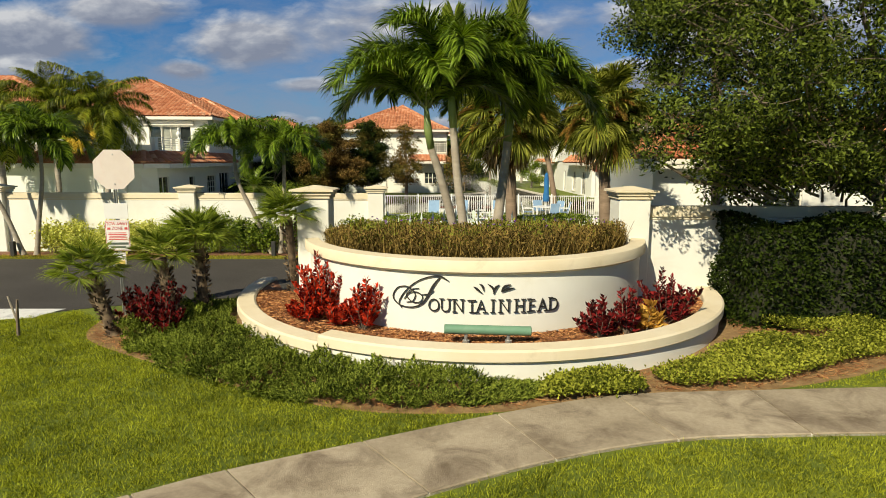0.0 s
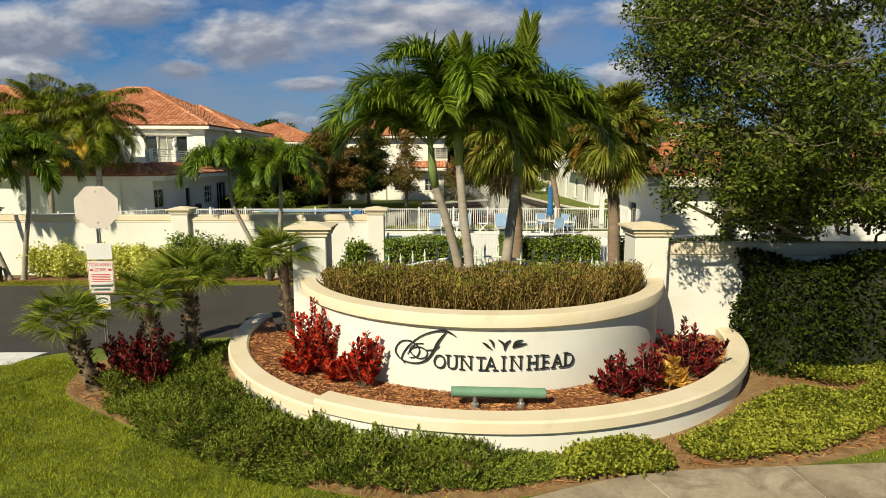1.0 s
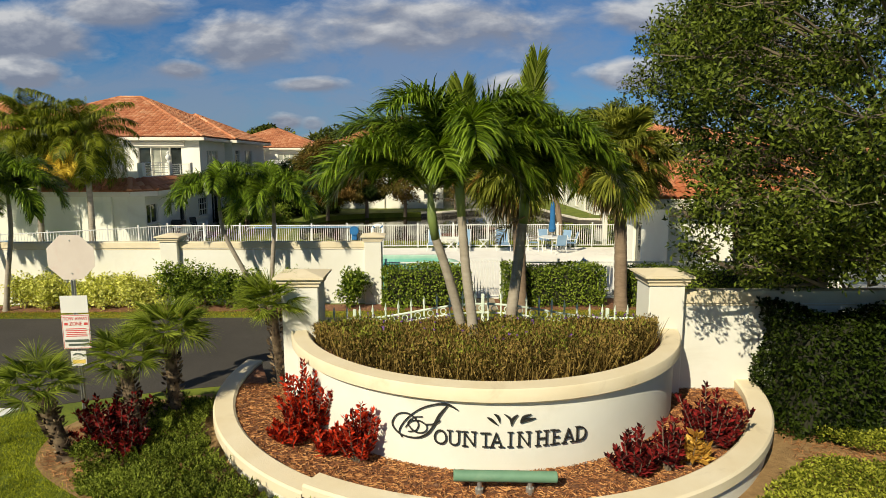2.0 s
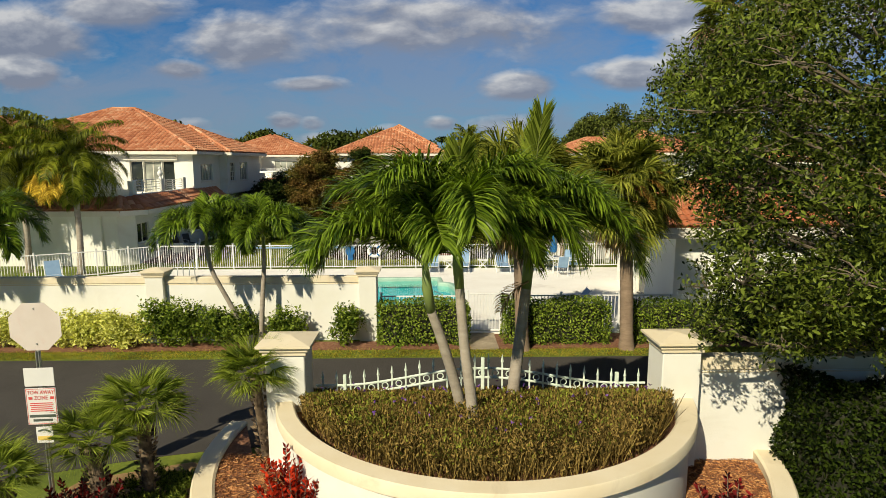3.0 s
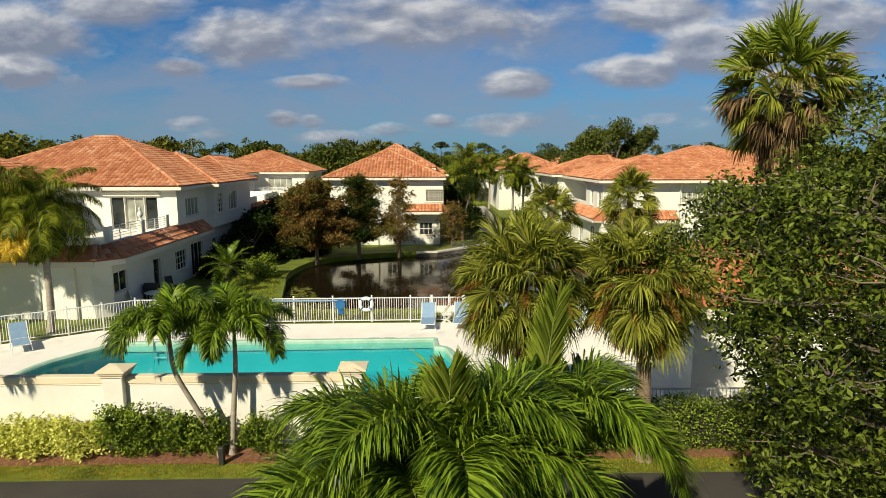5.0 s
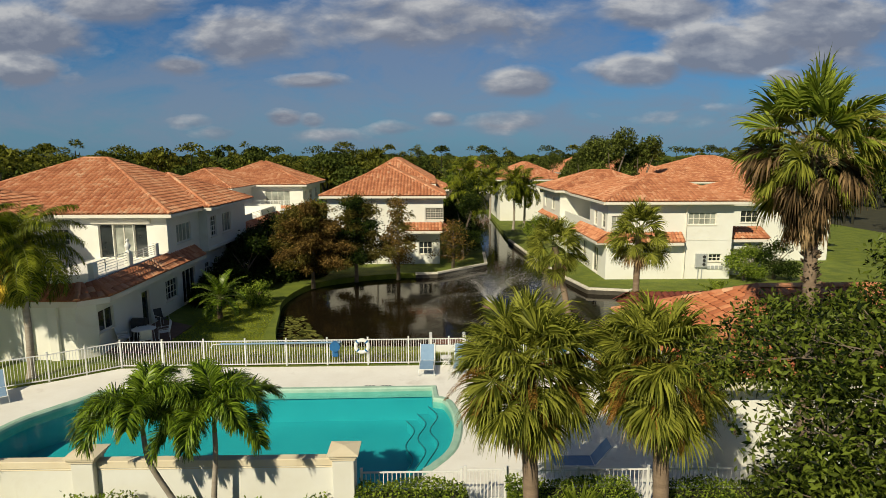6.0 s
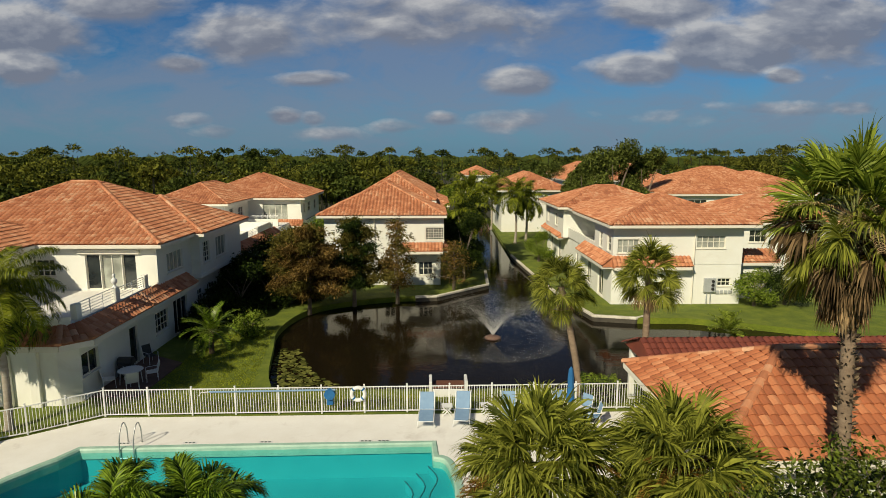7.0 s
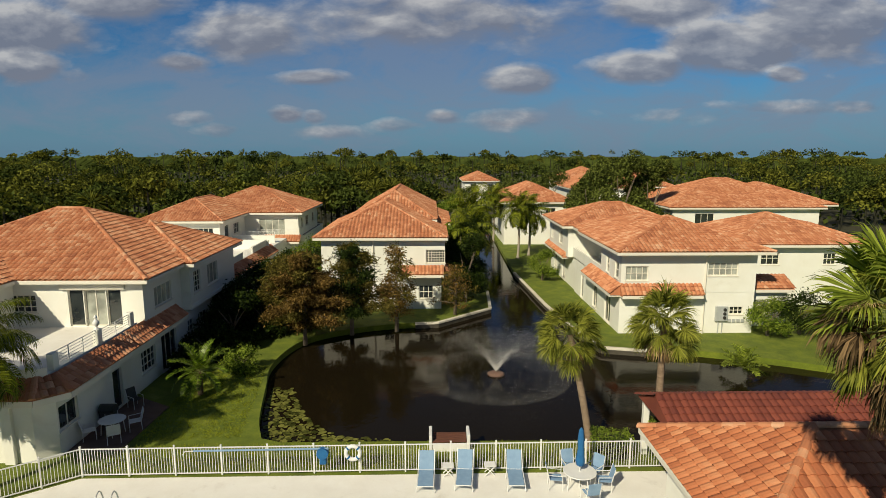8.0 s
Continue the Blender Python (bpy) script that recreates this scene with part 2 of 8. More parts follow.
PALM_BROWN = surface("brown_palm_trunk", [(0.2, (0.15, 0.10, 0.065)), (0.8, (0.31, 0.23, 0.16))], 3.0, 0.95, 0.7, 22, fine=0.4, stretch=(1, 1, 3))
BOOT = surface("palm_boot_fibre", [(0.2, (0.025, 0.016, 0.010)), (0.5, (0.075, 0.05, 0.03)), (0.9, (0.34, 0.25, 0.15))], 5.0, 0.95, spread=0.7, by_island=True)
SHAFT = surface("green_crownshaft", [(0.2, (0.13, 0.19, 0.05)), (0.8, (0.24, 0.29, 0.09))], 2.0, 0.5)
PALM = leafy("palm_leaflet", (0.032, 0.080, 0.008), (0.225, 0.320, 0.028), 0.30, 0.26, spec=0.16)
PALM_QUEEN = leafy("queen_palm_leaflet", (0.045, 0.078, 0.006), (0.25, 0.275, 0.025), 0.4, 0.28)
PALM_LIME = leafy("bright_palm_leaf", (0.120, 0.180, 0.018), (0.330, 0.390, 0.055), 0.45, 0.32)
SABAL = leafy("sabal_leaf", (0.080, 0.105, 0.012), (0.325, 0.335, 0.052), 0.5, 0.28)
GOLD = leafy("yellowing_frond", (0.46, 0.30, 0.025), (0.74, 0.54, 0.07), 0.55, 0.35)
DRY = leafy("dead_frond", (0.22, 0.13, 0.06), (0.58, 0.41, 0.22), 0.8, 0.15)
DRY_DARK = leafy("withered_frond", (0.05, 0.032, 0.016), (0.26, 0.17, 0.085), 0.8, 0.12)
RUST = leafy("rusty_flower_stalk", (0.13, 0.055, 0.012), (0.36, 0.19, 0.04), 0.8, 0.2)
RIB = surface("frond_rib", [(0.2, (0.15, 0.18, 0.05)), (0.8, (0.28, 0.29, 0.09))], 3.0, 0.5)
OAK = leafy("oak_leaf", (0.014, 0.029, 0.005), (0.165, 0.210, 0.029), 0.40, 0.30, 1.0, 0.9, spec=0.14)
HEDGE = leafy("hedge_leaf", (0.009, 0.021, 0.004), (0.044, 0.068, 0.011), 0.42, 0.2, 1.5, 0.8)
FAR_OAK = leafy("far_oak_leaf", (0.045, 0.065, 0.012), (0.170, 0.200, 0.040), 0.6, 0.2, 0.8, 0.8)
# hedge green darkened in colour, for the oak's shade on the tall hedge
HEDGE_SHADED = leafy("shaded_hedge_leaf", (0.006, 0.014, 0.002), (0.032, 0.050, 0.006), 0.42, 0.12, 1.5, 0.9)
BRIGHT = leafy("bright_shrub_leaf", (0.060, 0.115, 0.012), (0.270, 0.345, 0.045), 0.4, 0.28, 1.5, 0.8)
YELLOW = leafy("yellow_green_leaf", (0.58, 0.59, 0.10), (0.84, 0.82, 0.27), 0.5, 0.3, 1.5, 0.8)
JUNIPER = leafy("juniper_needle", (0.036, 0.070, 0.009), (0.290, 0.345, 0.050), 0.55, 0.2, 1.5, 0.8)
COVER = leafy("groundcover_leaf", (0.105, 0.135, 0.010), (0.37, 0.385, 0.05), 0.45, 0.28, 1.5, 0.8)
CROTON = leafy("red_croton_leaf", (0.14, 0.008, 0.007), (0.66, 0.055, 0.020), 0.38, 0.25, 2.5, 0.9)
CROTON_DARK = leafy("maroon_croton_leaf", (0.040, 0.009, 0.010), (0.26, 0.022, 0.022), 0.38, 0.2, 2.5, 0.9)
CROTON_GOLD = leafy("yellow_croton_leaf", (0.45, 0.20, 0.03), (0.78, 0.48, 0.10), 0.4, 0.28, 2.5, 0.7)
WEED = leafy("dry_planter_stem", (0.062, 0.044, 0.012), (0.38, 0.265, 0.08), 0.7, 0.2, 1.6, 0.9)
WEED_GREEN = leafy("planter_green_leaf", (0.075, 0.098, 0.014), (0.31, 0.335, 0.05), 0.6, 0.25, 1.6, 0.8)
PETAL = leafy("purple_petal", (0.16, 0.06, 0.34), (0.30, 0.14, 0.55), 0.6, 0.3)
CYPRESS = leafy("rusty_cypress_needle", (0.093, 0.059, 0.014), (0.272, 0.171, 0.050), 0.7, 0.25, 0.6, 0.8)
CYPRESS_GREEN = leafy("olive_cypress_needle", (0.07, 0.065, 0.012), (0.19, 0.155, 0.035), 0.7, 0.25, 0.6, 0.8)
WOODS = leafy("far_tree_leaf", (0.032, 0.046, 0.007), (0.185, 0.190, 0.028), 0.75, 0.2, 0.07, 0.75)
WOODS_DEEP = leafy("deep_green_and_shade_far_leaf", (0.016, 0.030, 0.006), (0.085, 0.110, 0.020), 0.75, 0.15, 0.07, 0.7)
BLUE = surface("blue_sling_fabric", [(0.3, (0.17, 0.28, 0.43)), (0.7, (0.23, 0.35, 0.50))], 3.0, 0.8)
NAVY = surface("blue_umbrella_canvas", [(0.3, (0.008, 0.09, 0.25)), (0.7, (0.015, 0.13, 0.32))], 3.0, 0.85)
DARKMETAL = surface("dark_metal", [(0.3, (0.02, 0.02, 0.02)), (0.7, (0.04, 0.038, 0.035))], 4.0, 0.5)
BROWNWOOD = surface("brown_boards", [(0.2, (0.07, 0.025, 0.015)), (0.8, (0.15, 0.055, 0.03))], 3.0, 0.8, 0.4, 30, spread=0.3, stretch=(1, 6, 1))
PAVER = surface("brown_patio_paver", [(0.2, (0.10, 0.055, 0.04)), (0.8, (0.19, 0.11, 0.08))], 2.0, 0.9, 0.3, 40)
LILY = leafy("lily_pad", (0.07, 0.08, 0.015), (0.21, 0.21, 0.05), 0.4, 0.1, 1.0, 0.8)
GREYBOX = surface("grey_meter_box", [(0.3, (0.40, 0.42, 0.42)), (0.7, (0.5, 0.52, 0.52))], 3.0, 0.5, metal=0.2)
SHUTTER = surface("white_louvre", [(0.3, (0.66, 0.66, 0.62)), (0.7, (0.74, 0.74, 0.70))], 3.0, 0.5)
MINT = surface("pale_green_iron", [(0.3, (0.550, 0.660, 0.550)), (0.7, (0.726, 0.792, 0.682))], 6.0, 0.55, stains=((0.55, 0.75), (0.440, 0.462, 0.374), 8))


def glass(name, tint, rough=0.03):
    m = bpy.data.materials.new(name)
    m.use_nodes = True
    t = Tree(m.node_tree)
    pos = t.n("ShaderNodeTexCoord").outputs["Object"]
    c = t.ramp(t.noise(pos, 0.9, 3.0), [(0.35, tint), (0.7, tuple(min(1, 2.2 * k) for k in tint))])
    b = t.n("ShaderNodeBsdfPrincipled", {"Base Color": c, "Roughness": rough, "Specular IOR Level": 0.8})
    t.n("ShaderNodeOutputMaterial", {0: b.outputs[0]})
    return m


PANE = glass("dark_window_glass", (0.018, 0.022, 0.022))
PANE_LIGHT = glass("curtained_window_glass", (0.22, 0.23, 0.20), 0.06)


def water(name, depth_tint, ripple, size, clear):
    m = bpy.data.materials.new(name)
    m.use_nodes = True
    t = Tree(m.node_tree)
    pos = t.n("ShaderNodeTexCoord").outputs["Object"]
    h = t.math("ADD", t.noise(pos, size, 3.0, 0.5, 0.6), t.math("MULTIPLY", t.noise(pos, size * 5, 2.0, 0.5), 0.25))
    nor = t.n("ShaderNodeBump", {"Strength": ripple, "Distance": 0.05, "Height": h}).outputs[0]
    gloss = t.n("ShaderNodeBsdfGlossy", {"Color": (1, 1, 1, 1), "Roughness": 0.05, "Normal": nor}).outputs[0]
    if clear:
        under = t.n("ShaderNodeBsdfTransparent", {0: (*depth_tint, 1)}).outputs[0]
    else:
        under = t.n("ShaderNodeBsdfDiffuse", {0: (*depth_tint, 1)}).outputs[0]
    graze = t.n("ShaderNodeLayerWeight", {"Blend": 0.5, "Normal": nor}).outputs["Facing"]
    f = t.math("MULTIPLY_ADD", t.math("POWER", graze, 6.5), 0.95, 0.02)
    t.n("ShaderNodeOutputMaterial", {0: t.n("ShaderNodeMixShader", {0: f, 1: under, 2: gloss}).outputs[0]})
    return m


POOL_WATER = water("pool_water", (0.62, 0.94, 0.95), 0.12, 1.4, True)
LAKE_WATER = water("dark_lake_water", (0.011, 0.008, 0.004), 0.16, 1.6, False)


def spray(name, thick):
    m = bpy.data.materials.new(name)
    m.use_nodes = True
    t = Tree(m.node_tree)
    a = t.n("ShaderNodeBsdfTransparent").outputs[0]
    b = t.n("ShaderNodeBsdfDiffuse", {0: (0.9, 0.88, 0.84, 1)}).outputs[0]
    t.n("ShaderNodeOutputMaterial", {0: t.n("ShaderNodeMixShader", {0: thick, 1: a, 2: b}).outputs[0]})
    return m


SPRAY, MIST = spray("water_spray", 0.38), spray("falling_mist", 0.18)

# ---------------------------------------------------------------- mesh tools
class Geo:
    """Collects vertices and faces and turns them into one mesh."""

    def __init__(self):
        self.v, self.f, self.k = [], [], 0
        self.m = []

    def add(self, verts, faces, mat=0):
        verts = np.asarray(verts, float).reshape(-1, 3)
        self.v.append(verts)
        for f in faces:
            self.f.append(tuple(i + self.k for i in f))
            self.m.append(mat)
        self.k += len(verts)
        return self

    def quads(self, q, mat=0):
        """q: n x 4 x 3, free quads."""
        q = np.asarray(q, float)
        n = len(q)
        self.v.append(q.reshape(-1, 3))
        idx = np.arange(4 * n).reshape(n, 4) + self.k
        self.f.extend(map(tuple, idx.tolist()))
        self.m.extend([mat] * n)
        self.k += 4 * n
        return self

    def many(self, verts, faces, mat=0):
        """verts: n x k x 3 copies of one small mesh with those faces."""
        verts = np.asarray(verts, float)
        n, k = verts.shape[:2]
        self.v.append(verts.reshape(-1, 3))
        base = (np.arange(n) * k + self.k)[:, None]
        for f in faces:
            self.f.extend(map(tuple, (base + np.array(f)[None]).tolist()))
            self.m.extend([mat] * n)
        self.k += n * k
        return self

    def mesh(self, name, mats, smooth=False):
        me = bpy.data.meshes.new(name)
        me.from_pydata(np.concatenate(self.v) if self.v else [], [], self.f)
        for m in mats if isinstance(mats, (list, tuple)) else [mats]:
            me.materials.append(m)
        if len(me.materials) > 1:
            me.polygons.foreach_set("material_index", self.m)
        if smooth:
            me.polygons.foreach_set("use_smooth", [True] * len(me.polygons))
        me.update()
        return me

    def ob(self, name, mats, parent=None, smooth=False, label=""):
        ob = new(name, self.mesh(name, mats, smooth))
        ob.parent = parent
        return tagged(ob, label)


def thing(name, label, category, group="", kind="", at=(0, 0, 0)):
    ob = new(name)
    ob.location = at
    return tagged(ob, label, category, group, kind)


def _chamfer():
    v, key = [], {}
    for sx in (0, 1):
        for sy in (0, 1):
            for sz in (0, 1):
                for a in range(3):
                    key[sx, sy, sz, a] = len(v)
                    v.append((sx, sy, sz, a))
    f = []
    for a in range(3):
        b, c = (a + 1) % 3, (a + 2) % 3
        for s in (0, 1):
            ring = []
            for sb, sc in ((0, 0), (1, 0), (1, 1), (0, 1)):
                k = [0, 0, 0]
                k[a], k[b], k[c] = s, sb, sc
                ring.append(key[k[0], k[1], k[2], a])
            f.append(ring if s else ring[::-1])
        for sb in (0, 1):
            for sc in (0, 1):
                lo, hi = [0, 0, 0], [0, 0, 0]
                lo[b] = hi[b] = sb
                lo[c] = hi[c] = sc
                hi[a] = 1
                ring = [key[(*lo, b)], key[(*hi, b)], key[(*hi, c)], key[(*lo, c)]]
                f.append(ring if (sb + sc) % 2 else ring[::-1])
    for sx in (0, 1):
        for sy in (0, 1):
            for sz in (0, 1):
                ring = [key[sx, sy, sz, a] for a in range(3)]
                f.append(ring if (sx + sy + sz) % 2 else ring[::-1])
    return v, f


CH_V, CH_F = _chamfer()


def box(g, x0, x1, y0, y1, z0, z1, bev=0.01, mat=0, m=None):
    """A box with chamfered edges."""
    lo, hi = (x0, y0, z0), (x1, y1, z1)
    bev = min(bev, 0.45 * min(b - a for a, b in zip(lo, hi)))
    v = []
    for sx, sy, sz, a in CH_V:
        p = []
        for k, s in enumerate((sx, sy, sz)):
            e = hi[k] if s else lo[k]
            p.append(e if k == a else (e - bev if s else e + bev))
        v.append(p)
    if m is not None:
        v = [m @ Vector(p) for p in v]
    return g.add(v, CH_F, mat)


def tube(g, pts, radii, sides=8, mat=0, cap=True):
    """A round bar along points with a radius at each."""
    pts = [Vector(p) for p in pts]
    if np.isscalar(radii):
        radii = [radii] * len(pts)
    rings, side = [], None
    for i, p in enumerate(pts):
        d = (pts[min(i + 1, len(pts) - 1)] - pts[max(i - 1, 0)]).normalized()
        if side is None:
            side = d.orthogonal().normalized()
        side = (side - d * side.dot(d)).normalized()
        up = d.cross(side)
        for k in range(sides):
            a = 2 * math.pi * k / sides
            rings.append(p + (side * math.cos(a) + up * math.sin(a)) * radii[i])
    f = []
    for i in range(len(pts) - 1):
        for k in range(sides):
            a, b = i * sides + k, i * sides + (k + 1) % sides
            f.append((a, b, b + sides, a + sides))
    if cap:
        f.append(tuple(range(sides))[::-1])
        f.append(tuple(range((len(pts) - 1) * sides, len(pts) * sides)))
    return g.add(rings, f, mat)


def plate(g, outline, z0, z1, mat=0, holes=()):
    """A flat slab with that outline, thick from z0 to z1, with holes through it."""
    loops = [[Vector((x, y, 0)) for x, y in outline]] + [[Vector((x, y, 0)) for x, y in h] for h in holes]
    flat = [p for l in loops for p in l]
    from mathutils.geometry import tessellate_polygon
    tris = tessellate_polygon(loops)
    n = len(flat)
    v = [(p.x, p.y, z1) for p in flat] + [(p.x, p.y, z0) for p in flat]
    f = []
    for a, b, c in tris:
        s = (flat[b] - flat[a]).cross(flat[c] - flat[a]).z
        f.append((a, b, c) if s > 0 else (a, c, b))
    k = 0
    for l in loops:
        for i in range(len(l)):
            a, b = k + i, k + (i + 1) % len(l)
            f.append((a, b, b + n, a + n))
        k += len(l)
    return g.add(v, f, mat)


def arc(cx, cy, r, a0, a1, n):
    return [(cx + r * math.cos(math.radians(a0 + (a1 - a0) * i / n)), cy + r * math.sin(math.radians(a0 + (a1 - a0) * i / n))) for i in range(n + 1)]


def swept(g, profile, cx, cy, a0, a1, n, mat=0, closed=True):
    """A profile of (radius, z) turned about an upright axis from angle a0 to a1 (degrees)."""
    k = len(profile)
    v = []
    for i in range(n + 1):
        a = math.radians(a0 + (a1 - a0) * i / n)
        v += [(cx + r * math.cos(a), cy + r * math.sin(a), z) for r, z in profile]
    f = []
    for i in range(n):
        for j in range(k if closed else k - 1):
            a, b = i * k + j, i * k + (j + 1) % k
            f.append((a, b, b + k, a + k))
    if closed:
        f.append(tuple(range(k)))
        f.append(tuple(range(n * k, n * k + k))[::-1])
    return g.add(v, f, mat)


def smooth_line(pts, n=6):
    """A rounded line through points."""
    out = []
    p = [Vector((*q, 0)) if len(q) == 2 else Vector(q) for q in pts]
    for i in range(len(p) - 1):
        a, b, c, d = p[max(i - 1, 0)], p[i], p[i + 1], p[min(i + 2, len(p) - 1)]
        for k in range(n):
            t = k / n
            out.append(0.5 * (2 * b + (c - a) * t + (2 * a - 5 * b + 4 * c - d) * t * t + (3 * b - a - 3 * c + d) * t ** 3))
    out.append(p[-1])
    return [tuple(q) if len(pts[0]) == 3 else (q.x, q.y) for q in out]


RNG = np.random.default_rng(7)


def unit(n):
    v = RNG.normal(size=(n, 3))
    return v / np.linalg.norm(v, axis=1, keepdims=True)


def leaves(g, at, face, length, width, mat=0, fold=0.25, jitter=0.6, lay=0.0):
    """Single pointed leaves (two folded halves) at places, turned roughly outwards."""
    n = len(at)
    face = np.broadcast_to(face, (n, 3)) + RNG.normal(size=(n, 3)) * jitter
    face = face / (np.linalg.norm(face, axis=1, keepdims=True) + 1e-9)
    roll = unit(n)
    d = face
    if lay:
        flat = np.cross(face, roll)
        flat /= np.linalg.norm(flat, axis=1, keepdims=True) + 1e-9
        d = face * (1 - lay) + flat * lay
        d /= np.linalg.norm(d, axis=1, keepdims=True)
        roll = face
    s = np.cross(d, roll)
    s /= np.linalg.norm(s, axis=1, keepdims=True) + 1e-9
    up = np.cross(s, d)
    k = (0.7 + 0.6 * RNG.random((n, 1)))
    L, W = length * k, width * k * 0.5
    mid = at + d * L * 0.5
    v = np.stack([at, mid - s * W + up * W * fold, at + d * L, mid + s * W + up * W * fold], 1)
    return g.many(v, [(0, 1, 2), (0, 2, 3)], mat)


def box_points(n, x0, x1, y0, y1, z0, z1, skin=0.12, top=1.0):
    """Places in the outer skin of a clipped hedge, with their outward way."""
    sx, sy, sz = x1 - x0, y1 - y0, z1 - z0
    area = np.array([sy * sz, sy * sz, sx * sz, sx * sz, sx * sy * top])
    side = RNG.choice(5, n, p=area / area.sum())
    u = RNG.random((n, 3))
    p = u * (sx, sy, sz) + (x0, y0, z0)
    out = np.zeros((n, 3))
    deep = (RNG.random(n) ** 1.5) * skin - 0.05 * RNG.random(n)
    for s, (ax, sg) in enumerate(((0, -1), (0, 1), (1, -1), (1, 1), (2, 1))):
        k = side == s
        p[k, ax] = ((x0, y0, z0)[ax] if sg < 0 else (x1, y1, z1)[ax]) - sg * deep[k]
        out[k, ax] = sg
    return p, out


def wobble(p, size, freq):
    """Moves points by smooth noise, to break straight outlines."""
    return p + size * np.stack([np.sin(freq * p[:, 1] + 1.3) * np.cos(freq * 1.7 * p[:, 2]), np.sin(freq * 1.3 * p[:, 0] + 0.4), np.sin(freq * p[:, 0] + 2 * np.cos(freq * 0.7 * p[:, 1]))], 1)

# ---------------------------------------------------------------- ground, lake, pool, roads
LAKE = smooth_line([(-7.6, 36.4), (-8.3, 38.5), (-9.1, 42.6), (-9.7, 46.0), (-9.3, 49.6), (-8.0, 52.2), (-5.0, 54.2), (-2.0, 55.2)], 4) + [
    (0.85, 55.4), (5.4, 59.7), (5.75, 66.0), (6.2, 78.4), (8.0, 114.0), (10.6, 114.0), (9.6, 75.1), (10.4, 61.0), (11.1, 54.0), (12.0, 49.2), (14.8, 48.5)] + smooth_line([(18.5, 48.3), (23.3, 46.3), (32.0, 41.5), (38.0, 38.5), (36.0, 35.6), (24.0, 35.4), (8.0, 35.9), (-3.0, 36.0), (-6.6, 36.0)], 3)
POOL = [(-13.4, 30.2), (-8.1, 30.3), (0.40, 30.42)] + smooth_line([(0.46, 29.3), (0.95, 28.95), (1.25, 27.2), (1.0, 25.2), (0.3, 24.0)], 4) + smooth_line([(-0.6, 23.0), (-2.5, 22.5), (-6.0, 22.4), (-11.0, 22.5), (-14.0, 23.4), (-15.1, 25.2), (-15.0, 27.4), (-14.3, 28.7), (-13.8, 29.4)], 4)

ground = Geo()
plate(ground, [(-900, -300), (900, -300), (900, 2400), (-900, 2400)], -1.2, 0.0, holes=[LAKE[::-1], POOL[::-1]])
ground = ground.ob("ground", LAWN, label="green mown lawn ground reaching to the woods")
tagged(ground, category="ground", kind="structure")

g = Geo()
plate(g, [(-900, 60), (-36, 60), (-36, 114.5), (58, 114.5), (58, 66), (900, 66), (900, 2400), (-900, 2400)], -0.3, 0.015)
tagged(g.ob("woodland_floor", FLOOR), "dark leaf-littered woodland floor", "ground", kind="structure")

lake = Geo()
plate(lake, [(-14, 34.5), (44, 34.5), (44, 120), (-14, 120)], -1.15, -0.42)
lake = tagged(lake.ob("lake_water", LAKE_WATER), "dark still pond water with faint ripples", "water", kind="structure")

# concrete edge of the pond, where it shows
bank = thing("seawall", "pale concrete seawall edging the pond", "seawall", kind="structure")


def edging(line, w=0.28, z1=0.06):
    g, low = Geo(), Geo()
    for (ax, ay), (bx, by) in zip(line, line[1:]):
        l = math.hypot(bx - ax, by - ay)
        m = pose(ax, ay, 0, 0, 0, math.degrees(math.atan2(by - ay, bx - ax)))
        box(g, -0.02, l + 0.02, -w / 2, w / 2, -0.12, z1, 0.03, m=m)
        box(low, 0, l, -w / 2 + 0.04, w / 2 - 0.04, -0.9, -0.122, 0.01, m=m)
    g.ob("edge_beam", KERB, bank)
    low.ob("wet_face", WET, bank, label="dark wet concrete face")


edging([(-0.9, 55.2), (0.85, 55.4), (5.4, 59.7), (5.75, 66.0)])
edging([(6.2, 78.4), (9.6, 75.1)][1:] + [(10.4, 61.0), (11.1, 54.0), (12.0, 49.2), (14.8, 48.5)])
edging([(14.8, 48.5), (15.6, 49.0)], 0.2)

# the entry road, with the mouth to its left
road_line = [(60, 13.9), (60, 19.05), (-60, 19.0), (-60, 6.0), (-14.0, 3.0), (-11.0, 8.5)] + smooth_line([(-10.2, 10.2), (-8.75, 11.7), (-7.2, 12.75), (-5.0, 13.5), (-3.0, 13.85)], 4)
g = Geo()
plate(g, road_line, -0.2, 0.012)
road = tagged(g.ob("road", ASPHALT), "smooth dark grey asphalt entry road", "road", kind="structure")
g = Geo()
plate(g, [(-9.45, 11.65), (-9.45, 12.55), (-7.87, 12.55), (-8.1, 11.86), (-8.75, 11.72)], 0.0, 0.018)
tagged(g.ob("stop_line", PAINTLINE), "white painted stop line on the asphalt", "road marking", kind="structure")

# bark beds
beds = [([(-60, 19.75), (-1.2, 19.8), (-0.9, 20.6), (-60, 20.6)], MULCH), ([(-0.9, 19.8), (60, 19.7), (60, 21.3), (-0.9, 21.3)], MULCH),
        (smooth_line([(-6.6, 11.6), (-6.2, 10.4), (-4.6, 9.22), (-3.2, 8.35), (-2.1, 7.72), (-0.8, 7.22), (0.9, 7.2), (2.6, 7.72), (4.5, 7.85), (6.1, 8.3), (7.3, 8.85), (10.5, 10.6)], 4) + [(12, 12.4), (6, 12.5), (-3, 12.6), (-4.5, 13.2), (-6.2, 12.6)], STRAW)]
for line, mat in beds:
    g = Geo()
    plate(g, line, -0.1, 0.02)
    tagged(g.ob("mulch_bed", mat), "planting bed covered with dry bark and pine straw", "mulch", kind="structure")

